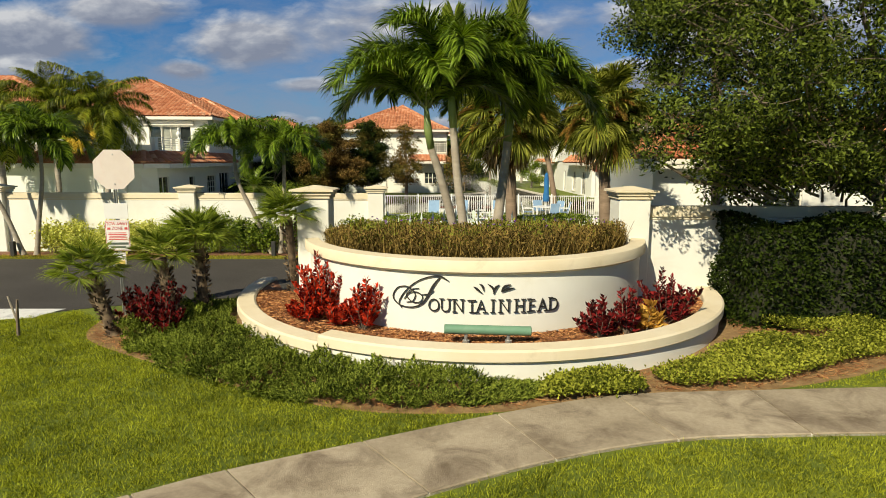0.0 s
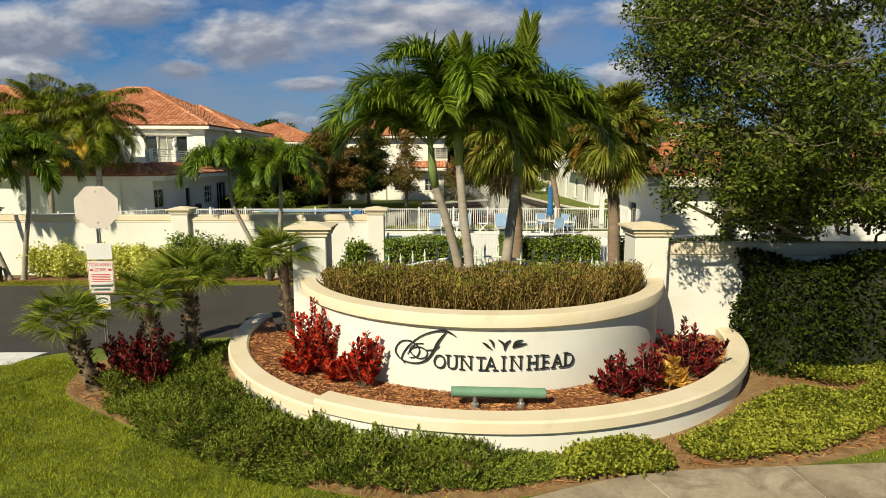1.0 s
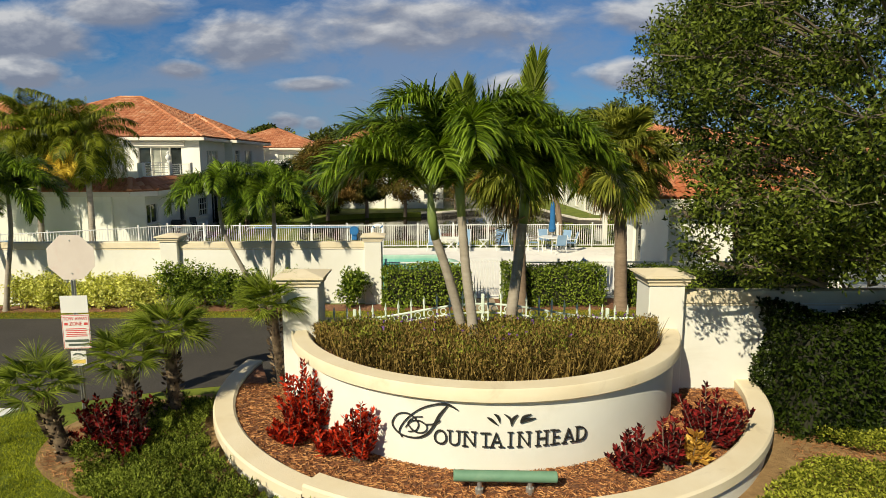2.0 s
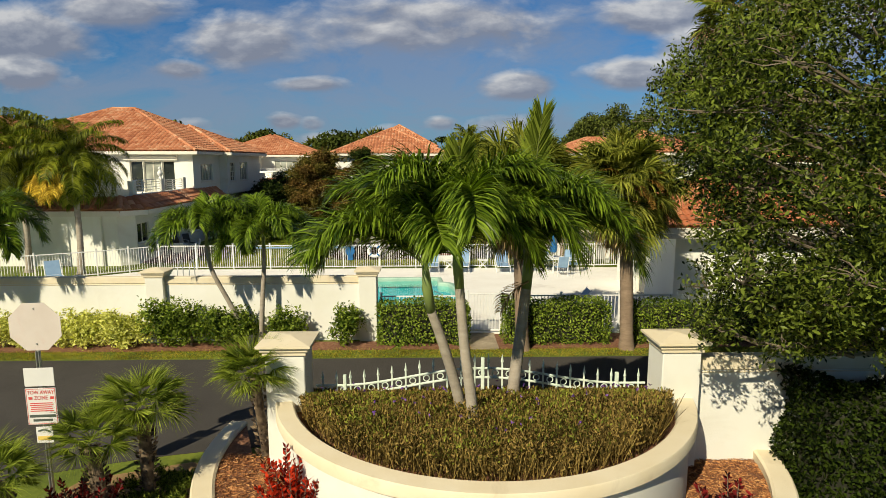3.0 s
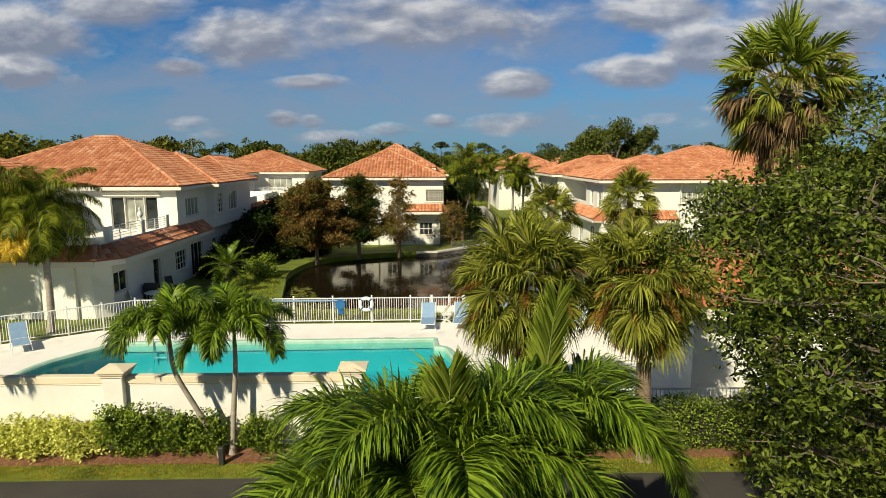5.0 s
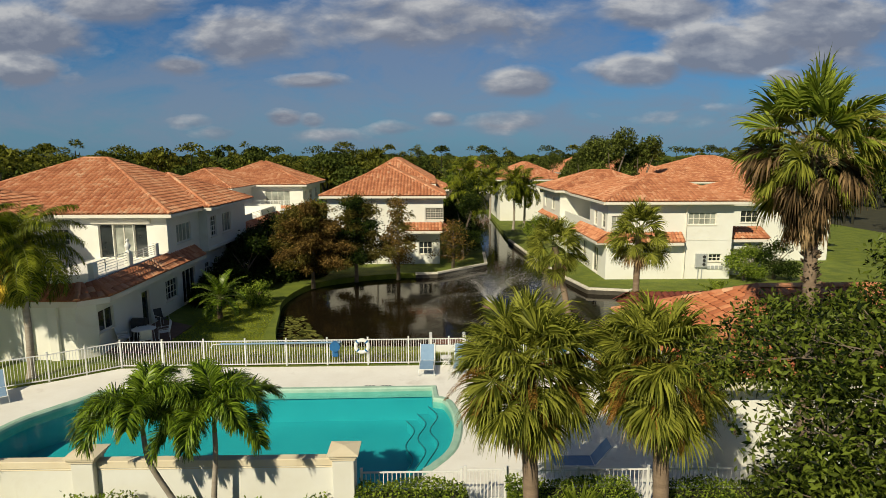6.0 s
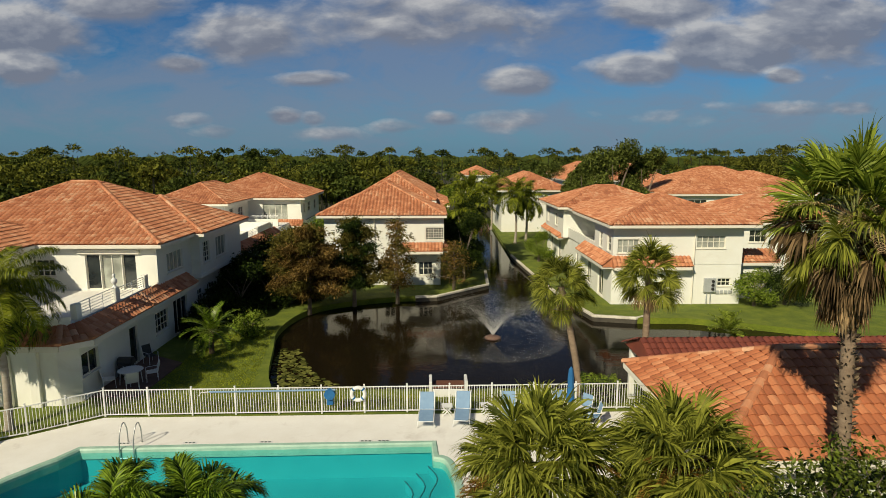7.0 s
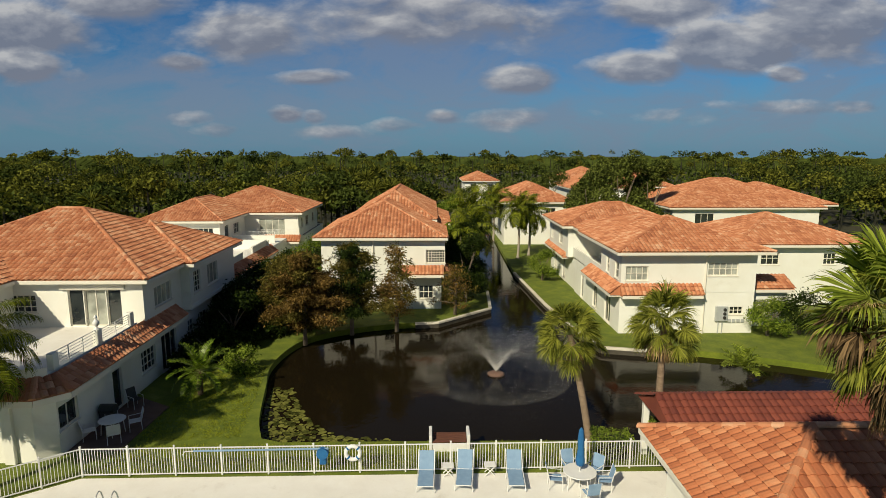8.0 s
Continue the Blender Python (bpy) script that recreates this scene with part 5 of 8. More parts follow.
# ---- the house across the pond
h3 = thing("house", "white stucco two-storey house among bald cypresses across the pond", "house", "houses round the pond")
up3 = [(8.9 - 0.1, 10.4, 4.0, 5.1, 7, 5), (2.9, 4.0, 4.1, 5.0, 3, 2)]
room(h3, -8.9, 1.2, 59.6, 80, 3.2, EV, south=up3, east=[(3, 4.2, 4.1, 5.3, 2, 2), (8, 9.5, 4.1, 5.3, 2, 2)])
room(h3, -8.9, 1.2, 59.62, 80, 0, 3.22, south=[(5.2, 6.5, 0.9, 2.05, 3, 2), (8.2, 9.4, 0.9, 2.05, 3, 2), (2.2, 3.2, 0.6, 1.7, 2, 2)], east=[(3, 5, 0.1, 2.2)])
hip_roof(h3, -9.45, 1.72, 59.0, 72.5, EV, 0.46)
hip_roof(h3, -7.6, 0.9, 66.0, 86.0, EV + 0.75, 0.58)
hip_roof(h3, -6.5, 2.3, 69.5, 80.5, EV + 0.02, 0.46)
skirt(h3, (-2.2, 59.55), (1.4, 59.55), 0.95, 3.15)
skirt(h3, (1.25, 59.5), (1.25, 68), 0.8, 3.15)
g = Geo()
tube(g, [(-4.55, 59.5, 0), (-4.55, 59.5, 5.7), (-4.55, 59.2, 6.0)], 0.05, 8)
g.ob("downpipe", TRIM, h3)

# ---- the house on the far lawn, with meters on its wall
h4 = thing("house", "white stucco two-storey house with meter boxes on the end wall", "house", "houses round the pond")
room(h4, 14.15, 24.1, 52.3, 57.4, 3.1, EV, south=[(0.35, 2.0, 4.0, 5.05, 4, 2, PANE_LIGHT), (6.4, 8.6, 4.35, 5.3, 5, 2, PANE_LIGHT)], west=[(1.4, 2.3, 4.0, 5.2, 2, 2), (3.6, 4.5, 4.0, 5.2, 1, 2)])
room(h4, 14.15, 24.1, 52.32, 66, 0, 3.12, south=[(8.2, 9.2, 1.42, 2.0, 3, 2)], west=[(2.5, 3.4, 0.1, 2.2, 1, 1), (6.5, 7.8, 0.3, 2.2), (10, 11.5, 0.1, 2.2)])
hip_roof(h4, 13.6, 25.0, 51.5, 62.9, EV, 0.35)
room(h4, 16.9, 24.1, 57.4, 67.2, 3.1, EV, west=[(2.0, 4.6, 3.3, 5.4, 3, 1, PANE_LIGHT), (6.0, 8.2, 3.3, 5.4, 3, 1, PANE_LIGHT)])
hip_roof(h4, 14.0, 24.9, 57.0, 69.0, EV - 0.03, 0.27)
room(h4, 13.7, 24.5, 67.2, 76.2, 3.1, EV, west=[(1, 2, 4.0, 5.3), (5, 6.5, 4.0, 5.3)])
room(h4, 14.3, 24, 66, 78, 0, 3.1, west=[(2, 3.2, 0.1, 2.2), (6, 7.4, 0.1, 2.2)])
hip_roof(h4, 13.0, 25.1, 66.6, 76.8, EV + 0.02, 0.37)
g = Geo()
plate(g, [(14.2, 57.42), (16.88, 57.42), (16.88, 67.18), (14.2, 67.18)], 3.13, 3.2)
g.ob("balcony_floor", DECK, h4)
wall_panel(h4, (14.2, 67.18), (14.2, 57.42), 3.13, 4.1, name="parapet")
skirt(h4, (14.1, 60.5), (14.1, 52.2), 0.75, 3.05)
skirt(h4, (14.1, 77), (14.1, 68), 0.75, 3.05)
skirt(h4, (14.1, 52.3), (20.0, 52.3), 0.75, 3.05)
room(h4, 24.12, 27.6, 54.0, 62, 0, 2.95, south=[(0.8, 2.0, 1.0, 2.1, 2, 2, PANE_LIGHT)])
skirt(h4, (24.12, 55.3), (27.9, 55.3), 1.7, 3.0, 0.8)
g = Geo()
tube(g, [(20.35, 52.2, 0), (20.35, 52.2, 5.6), (20.5, 51.85, 6.0)], 0.05, 8)
g.ob("downpipe", TRIM, h4)
meters = thing("meter_cabinet", "grey electric meter cabinet with round dials on the wall", "meter box", at=(21.7, 52.3, 1.5))
g = Geo()
box(g, -0.45, 0.45, -0.2, -0.002, -0.55, 0.55, 0.02)
g.ob("cabinet", GREYBOX, meters)
for k in range(3):
    g = Geo()
    tube(g, [(0.2, -0.2, 0.32 - 0.3 * k), (0.2, -0.29, 0.32 - 0.3 * k)], [0.12, 0.10], 12)
    g.ob("meter_dial", DARKMETAL, meters)
g = Geo()
tube(g, [(0.1, -0.1, -0.55), (0.1, -0.1, -1.5)], 0.04, 8)
tube(g, [(-0.2, -0.1, -0.55), (-0.2, -0.1, -1.5)], 0.04, 8)
g.ob("conduit", GREYBOX, meters)
for k in range(4):
    b = thing("utility_box", "small grey utility box on the white wall", "utility box", "utility boxes", at=(22.35 + 0.33 * k, 52.3, 0.95))
    g = Geo()
    box(g, -0.12, 0.12, -0.1, -0.002, -0.13, 0.13, 0.02)
    g.ob("box", GREYBOX, b)

# ---- further houses
def plain_house(x0, x1, y0, y1, label, south, west=(), extra=(), slope=0.45, ev=EV):
    h = thing("house", label, "house", "houses beyond the pond")
    room(h, x0 + 0.6, x1 - 0.6, y0 + 0.6, y1 - 0.6, 0, ev, south=south, west=west)
    hip_roof(h, x0, x1, y0, y1, ev, slope)
    for a, b, c, d, dz in extra:
        hip_roof(h, a, b, c, d, ev + dz, slope)
    return h


plain_house(26.4, 38.0, 59.8, 71.6, "white stucco house with a broad terracotta roof behind the meters", [(2, 3.6, 3.6, 4.7, 3, 2), (7.5, 8.6, 3.6, 4.6, 3, 2)], extra=[(34, 41.2, 64, 75, -0.4)], slope=0.38, ev=5.4)
plain_house(31.2, 51.8, 86, 104, "white stucco house with a wide terracotta roof before the woods", [(3.0, 5.5, 3.9, 5.4, 3, 1), (10, 12, 4.1, 5.3, 3, 2)], extra=[(42, 56, 90, 106, 0.02)], slope=0.38)
plain_house(10.3, 21.2, 95, 112, "white stucco house beside the canal", [(1.2, 2.2, 4.2, 5.3), (6, 7.5, 4.2, 5.3)], west=[(2, 3, 4.1, 5.3), (6, 7, 4.1, 5.3), (10, 12, 4.1, 5.3)])
plain_house(8.3, 17.8, 161, 178, "distant white stucco house with a terracotta roof", [(1.5, 3, 4.2, 5.4), (6, 7.2, 4.2, 5.4), (1.5, 2.6, 1, 2.2)])
plain_house(28, 44, 128, 146, "distant house roof among the trees", [(3, 5, 4.2, 5.4)], extra=[(38, 52, 134, 150, 0.02)])
plain_house(33, 48, 160, 178, "distant house roof among the trees", [(3, 5, 4.2, 5.4)])

# ---------------------------------------------------------------- pool house
cab = thing("pool_house", "low cream stucco pool house with a terracotta hip roof", "pool house")
CE = 3.3
cx0, cx1, cy0, cy1 = 7.9, 30.0, 22.85, 30.5
south = [(4.5, 6.1, 0.9, 2.1, 3, 3), (9, 10.6, 0.9, 2.1, 3, 3)]
wall_panel(cab, (8.8, 23.5), (29.5, 23.5), 0, CE, [w[:4] for w in south])
for w in south:
    window(cab, (8.8, 23.5), (29.5, 23.5), w[:4], 3, 3)
wall_panel(cab, (8.8, 29.9), (8.8, 23.5), 0, CE, [(2.6, 3.6, 0.03, 2.1)])
window(cab, (8.8, 29.9), (8.8, 23.5), (2.6, 3.6, 0.03, 2.1), 1, 1, sill=False)
wall_panel(cab, (29.5, 29.9), (8.8, 29.9), 0, CE)
g = Geo()
box(g, 9.1, 29.2, 23.8, 29.6, 0, CE - 0.15, 0.02)
g.ob("core", DARKMETAL, cab)
faces, lines = hip_faces(cx0, cx1, cy0, cy1, CE, 0.478)
g, single = Geo(), []
for f in faces:
    g.add(f, [tuple(range(len(f)))])
    near = f[0][1] == cy0 and f[1][1] == cy0
    if not near and not (f[0][0] == cx0 and f[1][0] == cx0):
        tiled_plane(g, f)
    else:
        tiled_plane(g, f, pick=single)
for a, b in lines:
    ridge_caps(g, a, b)
# tiles nearest to the pool are pieces, the rest is joined
chosen = sorted(single, key=lambda m: m.translation.x)[:300]
rest = [m for m in single if m not in chosen]
for m in rest:
    g.add([m @ Vector(v) for v in T_V], T_F)
roof = g.ob("roof", TILE, cab, label="terracotta tile hip roof")
one = Geo().add(T_V, T_F).mesh("tile", TILE_ONE)
CAB_TILES = (roof, one, chosen)
g = Geo()
for x0, x1, y0, y1 in ((cx0, cx1, cy0 - 0.03, cy0 + 0.05), (cx0, cx1, cy1 - 0.05, cy1 + 0.03), (cx0 - 0.03, cx0 + 0.05, cy0 + 0.052, cy1 - 0.052)):
    box(g, x0, x1, y0, y1, CE - 0.2, CE - 0.01, 0.01)
box(g, cx0 + 0.1, cx1, cy0 - 0.02, cy0 + 0.1, CE - 0.38, CE - 0.23, 0.01)
g.ob("fascia", TRIM, cab)
g = Geo()
plate(g, [(cx0 + 0.06, cy0 + 0.12), (cx1, cy0 + 0.12), (cx1, cy1 - 0.06), (cx0 + 0.06, cy1 - 0.06)], CE - 0.16, CE - 0.1)
g.ob("soffit", TRIM, cab)
# open shelter behind it
shel = thing("shelter", "open shelter with a dark red tiled roof behind the pool house", "shelter")
g = Geo()
f = [(9.45, 31.0, 2.6), (24, 31.0, 2.6), (24, 33.0, 3.4), (9.45, 33.0, 3.4)]
g.add(f, [(0, 1, 2, 3)])
tiled_plane(g, f)
f2 = [(24, 35.0, 2.6), (9.45, 35.0, 2.6), (9.45, 33.0, 3.4), (24, 33.0, 3.4)]
g.add(f2, [(0, 1, 2, 3)])
g.add([f[0], f[3], f2[1]], [(0, 1, 2)])
tiled_plane(g, f2)
g.ob("roof", TILE_RED, shel)
for x, y in ((9.75, 31.3), (9.75, 34.7), (16, 34.7), (23.6, 34.7), (23.6, 31.3)):
    g = Geo()
    box(g, x - 0.13, x + 0.13, y - 0.13, y + 0.13, 0.0, 2.62, 0.02)
    g.ob("column", STUCCO, shel)

# ---------------------------------------------------------------- plants
def rnd(a, b):
    return float(RNG.uniform(a, b))


def trunk(parent, pts, r0, r1, mat, sides=12, rings=0, name="trunk"):
    line = smooth_line([tuple(p) for p in pts], 6)
    n = len(line)
    rad = [r0 + (r1 - r0) * (i / (n - 1)) ** 0.7 for i in range(n)]
    rad[0] *= 1.35
    rad[1] *= 1.12
    if rings:
        fine = smooth_line(line, 3)
        m = len(fine)
        rad = [float(np.interp(i / (m - 1), np.linspace(0, 1, n), rad)) * (1.0 + (0.06 if i % 2 else 0.0)) for i in range(m)]
        line = fine
    g = Geo()
    tube(g, line, rad, sides)
    return g.ob(name, mat, parent, True)


def feather(g, base, yaw, rise, length, bend, leaflets=46, leaf=0.5, width=0.035, hang=0.5, rib=1, mat=0, lift=0.35, rib_r=0.018, fwd=0.62):
    """One feather frond: an arching rib and two rows of drooping leaflets."""
    n = 14
    h = np.array([math.cos(yaw), math.sin(yaw), 0.0])
    pts, ang, p = [], rise, np.array(base, float)
    for i in range(n + 1):
        pts.append(p.copy())
        a = ang - bend * (i / n) ** 1.4
        p = p + (h * math.cos(a) + np.array([0, 0, math.sin(a)])) * length / n
    pts = np.array(pts)
    tube(g, [tuple(q) for q in pts], [rib_r * (1 - 0.85 * i / n) for i in range(n + 1)], 5, rib, cap=False)
    t = np.linspace(0.14, 0.995, leaflets)
    x = t * n
    i = np.minimum(x.astype(int), n - 1)
    at = pts[i] + (pts[i + 1] - pts[i]) * (x - i)[:, None]
    d = pts[i + 1] - pts[i]
    d /= np.linalg.norm(d, axis=1, keepdims=True)
    side = np.cross(d, (0, 0, 1.0))
    side /= np.linalg.norm(side, axis=1, keepdims=True) + 1e-9
    up = np.cross(side, d)
    size = leaf * (0.42 + 0.58 * np.sin(np.pi * np.clip(t * 0.86 + 0.12, 0, 1))) * (0.85 + 0.3 * RNG.random(leaflets))
    for s in (-1, 1):
        w = d * fwd + side * s * 0.9 + up * lift + RNG.normal(size=(leaflets, 3)) * 0.10
        w /= np.linalg.norm(w, axis=1, keepdims=True)
        mid = at + w * (size * 0.5)[:, None]
        droop = (hang * (0.7 + 0.6 * RNG.random(leaflets)))[:, None] * np.array([0, 0, 1.0])
        w2 = w - 0.6 * droop
        w2 /= np.linalg.norm(w2, axis=1, keepdims=True)
        far = mid + w2 * (size * 0.3)[:, None]
        w3 = w2 - droop
        w3 /= np.linalg.norm(w3, axis=1, keepdims=True)
        tip = far + w3 * (size * 0.35)[:, None]
        c = np.cross(w, up * s)
        c /= np.linalg.norm(c, axis=1, keepdims=True) + 1e-9
        k = width * 0.5
        v = np.stack([at - c * k * 0.5, at + c * k * 0.5, mid - c * k, mid + c * k, far - c * k * 0.75, far + c * k * 0.75, tip], 1)
        g.many(v, [(0, 1, 3, 2), (2, 3, 5, 4), (4, 5, 6)], mat)


def fan(g, base, yaw, rise, stalk, radius, blades=22, spread=2.5, droop=0.35, width=0.05, mat=0, rib=1, split=0.45, rib_r=0.014, bow=0.25, twist=0.0):
    """One fan leaf: a stalk and a pleated half-disc of blades with hanging tips."""
    h = np.array([math.cos(yaw), math.sin(yaw), 0.0])
    d = h * math.cos(rise) + np.array([0, 0, math.sin(rise)])
    hub = np.array(base) + d * stalk + np.array([0, 0, -0.06 * stalk])
    tube(g, [tuple(base), tuple((np.array(base) + hub) / 2 + np.array([0, 0, 0.03 * stalk])), tuple(hub)], [rib_r, rib_r * 0.8, rib_r * 0.6], 4, rib, cap=False)
    side = np.cross(d, (0, 0, 1.0))
    side /= np.linalg.norm(side) + 1e-9
    up = np.cross(side, d)
    a = rnd(-twist, twist)
    side, up = side * math.cos(a) + up * math.sin(a), up * math.cos(a) - side * math.sin(a)
    dd = d - np.array([0, 0, bow])
    dd /= np.linalg.norm(dd)
    a = np.linspace(-spread / 2, spread / 2, blades)
    ln = radius * (0.72 + 0.28 * np.cos(a * 0.9)) * (0.9 + 0.2 * RNG.random(blades))
    w = np.cos(a)[:, None] * dd + np.sin(a)[:, None] * side + (np.abs(a) * 0.10)[:, None] * up + RNG.normal(size=(blades, 3)) * 0.03
    w /= np.linalg.norm(w, axis=1, keepdims=True)
    c = np.cross(w, up)
    c /= np.linalg.norm(c, axis=1, keepdims=True) + 1e-9
    mid = hub + w * (ln * (1 - split))[:, None]
    fall = (droop * (0.5 + 1.0 * RNG.random(blades)))[:, None] * np.array([0, 0, 1.0])
    w2 = w - 0.45 * fall
    w2 /= np.linalg.norm(w2, axis=1, keepdims=True)
    far = mid + w2 * (ln * split * 0.5)[:, None]
    w3 = w2 - 1.3 * fall
    w3 /= np.linalg.norm(w3, axis=1, keepdims=True)
    tip = far + w3 * (ln * split * 0.55)[:, None]
    lift = up * (0.02 * radius) * np.where(np.arange(blades) % 2, 1, -1)[:, None]
    k = width * radius
    v = np.stack([np.repeat(hub[None], blades, 0), mid - c * k + lift, mid + c * k - lift, far - c * k * 0.62, far + c * k * 0.62, tip], 1)
    g.many(v, [(0, 2, 1), (1, 2, 4, 3), (3, 4, 5)], mat)


def plume(g, base, yaw, rise, length, bend, pairs=74, leaf=0.6, width=0.030, hang=0.7, mat=0, rib=1, rib_r=0.020, curl=1.6, bare=0.10, fwd=0.50):
    """One bushy feather frond: an arching rib with leaflets standing off it in several planes, their ends hanging."""
    n = 16
    h = np.array([math.cos(yaw), math.sin(yaw), 0.0])
    side = np.array([h[1], -h[0], 0.0])
    drift = rnd(-0.35, 0.35)
    pts, p = [], np.array(base, float)
    for i in range(n + 1):
        pts.append(p.copy())
        a = rise - bend * (i / n) ** curl
        p = p + (h * math.cos(a) + side * drift * (i / n) * max(0.0, math.cos(a)) + np.array([0, 0, math.sin(a)])) * length / n
    pts = np.array(pts)
    tube(g, [tuple(q) for q in pts], [rib_r * (1 - 0.85 * i / n) for i in range(n + 1)], 5, rib, cap=False)
    down = np.array([0, 0, 1.0])
    for s in (-1, 1):
        for rank, lift in enumerate((0.05, 0.45, 0.9)):
            m = pairs if rank < 2 else pairs // 2
            t = np.linspace(bare, 0.995, m) + RNG.normal(size=m) * 0.004
            t = np.clip(t, 0, 0.999)
            x = t * n
            i = np.minimum(x.astype(int), n - 1)
            at = pts[i] + (pts[i + 1] - pts[i]) * (x - i)[:, None]
            d = pts[i + 1] - pts[i]
            d /= np.linalg.norm(d, axis=1, keepdims=True)
            up = np.cross(side[None], d)
            size = leaf * (0.50 + 0.50 * np.sin(np.pi * np.clip(t * 0.80 + 0.14, 0, 1))) * (0.8 + 0.35 * RNG.random(m))
            w = d * (fwd + 0.5 * t)[:, None] + side * s * (0.95 - 0.35 * lift) + up * lift * 0.8 + RNG.normal(size=(m, 3)) * 0.09
            w /= np.linalg.norm(w, axis=1, keepdims=True)
            fall = (hang * (0.6 + 0.8 * RNG.random(m)))[:, None] * down
            mid = at + w * (size * 0.42)[:, None]
            w2 = w - 0.5 * fall
            w2 /= np.linalg.norm(w2, axis=1, keepdims=True)
            far = mid + w2 * (size * 0.33)[:, None]
            w3 = w2 - 1.1 * fall
            w3 /= np.linalg.norm(w3, axis=1, keepdims=True)
            tip = far + w3 * (size * 0.33)[:, None]
            c = np.cross(w, up * s + RNG.normal(size=(m, 3)) * 0.22)
            c /= np.linalg.norm(c, axis=1, keepdims=True) + 1e-9
            k = width * 0.5
            v = np.stack([at - c * k * 0.5, at + c * k * 0.5, mid - c * k, mid + c * k, far - c * k * 0.8, far + c * k * 0.8, tip], 1)
            g.many(v, [(0, 1, 3, 2), (2, 3, 5, 4), (4, 5, 6)], mat)


def plumed_crown(parent, top, count, length, leaf, rise, bend, pairs=74, width=0.03, hang=0.7, turn=0.0, spare=False):
    """A crown of bushy fronds, the outer ones low and hooked, the inner ones steep."""
    g = Geo()
    for i in range(count):
        k = i / (count - 1)
        r = rise[0] + (rise[1] - rise[0]) * k + rnd(-0.12, 0.12)
        b = (bend[0] + (bend[1] - bend[0]) * k) * rnd(0.85, 1.12)
        yaw = turn + i * 2.39996 + rnd(-0.3, 0.3)
        if spare and k < 0.65 and math.sin(yaw) < -0.75:
            yaw += 1.3 * (1 if math.cos(yaw) > 0 else -1)
        plume(g, top, yaw, r, length * rnd(0.88, 1.1) * (1 - 0.12 * k), b, pairs, leaf, width, hang)
    return g.ob("crown", [PALM, RIB], parent)


def palm_crown(parent, top, count, length, leaf=0.5, rise=(-0.2, 1.25), bend=(0.9, 1.7), leaflets=46, width=0.035, mats=None, hang=0.5, lift=0.35, gold=0, name="crown", spear=True, fwd=0.62):
    g = Geo()
    mats = mats or [PALM, RIB]
    for i in range(count):
        k = i / max(1, count - 1)
        yaw = i * 2.39996 + rnd(-0.25, 0.25)
        r = rise[0] + (rise[1] - rise[0]) * k + rnd(-0.1, 0.1)
        feather(g, top, yaw, r, length * rnd(0.88, 1.08), bend[0] + (bend[1] - bend[0]) * (1 - k) * rnd(0.8, 1.1), leaflets, leaf, width, hang, mat=0, lift=lift, fwd=fwd)
    if spear:
        feather(g, top, rnd(0, 6), 1.45, length * 0.7, 0.1, 20, leaf * 0.3, width, 0.0, lift=0.9)
    c = g.ob(name, mats, parent)
    if gold:
        g = Geo()
        for i in range(gold):
            feather(g, top, rnd(3.2, 5.0), rnd(-0.75, -0.2), length * rnd(0.72, 0.95), rnd(0.6, 1.1), leaflets, leaf, width, 1.2)
        g.ob("old_frond", [GOLD, RIB], parent, label="yellowing hanging frond")
    return c


# ---- three Christmas palms growing out of the sign planter
trio = [((0.56, 11.50), (-0.10, 11.15), 4.12, 0.095, 10, 2.9), ((0.66, 11.0), (0.36, 11.1), 4.50, 0.095, 11, 0.9), ((1.28, 11.9), (1.57, 12.05), 4.28, 0.11, 11, 0.1)]
for (bx, by), (tx, ty), tz, r, n, turn in trio:
    p = thing("christmas_palm", "slender grey-trunked palm with arching dark green fronds in the planter", "palm", "palms in the sign planter", at=(bx, by, 1.3))
    L = lambda q: (q[0] - bx, q[1] - by, q[2] - 1.3)
    trunk(p, [L((bx, by, 1.3)), L((bx + (tx - bx) * 0.3, by + (ty - by) * 0.3, 2.2)), L((bx + (tx - bx) * 0.62, by + (ty - by) * 0.62, 2.95)), L((bx + (tx - bx) * 0.86, by + (ty - by) * 0.86, tz - 0.70))], r, r * 0.72, PALM_BARK, rings=1)
    g = Geo()
    tube(g, [L((bx + (tx - bx) * 0.86, by + (ty - by) * 0.86, tz - 0.71)), L((bx + (tx - bx) * 0.95, by + (ty - by) * 0.95, tz - 0.35)), L((tx, ty, tz + 0.08))], [r * 0.74, r * 0.84, r * 0.40], 12)
    g.ob("crownshaft", SHAFT, p, True)
    plumed_crown(p, L((tx, ty, tz)), n, 2.08, 0.62, (0.74, 1.40), (2.35, 2.2), 118, 0.025, 0.58, turn, True)
# the unopened spears
for (tx, ty, tz), ln in (((0.36, 11.1, 4.5), 1.2), ((1.57, 12.05, 4.28), 2.0)):
    p = [o for o in bpy.data.objects if o.name.startswith("christmas_palm") and o.parent is None and abs(o.location.x - (0.66 if tx < 1 else 1.28)) < 0.01][0]
    g = Geo()
    plume(g, (tx - p.location.x, ty - p.location.y, tz - 1.3), 5.1, 1.50, ln, 0.12, 70, 0.55, 0.030, 0.10, bare=0.35, fwd=1.5)
    g.ob("young_frond", [PALM_LIME, RIB], p)
# dry flower sheath on the third palm
g = Geo()
feather(g, (1.55, 11.95, 3.7), 3.6, -0.3, 0.7, 1.0, 22, 0.3, 0.02, 1.0)
tagged(g.ob("dry_flower_stalk", [DRY, DRY]), "dry brown flower stalk hanging from the palm", "flower stalk")

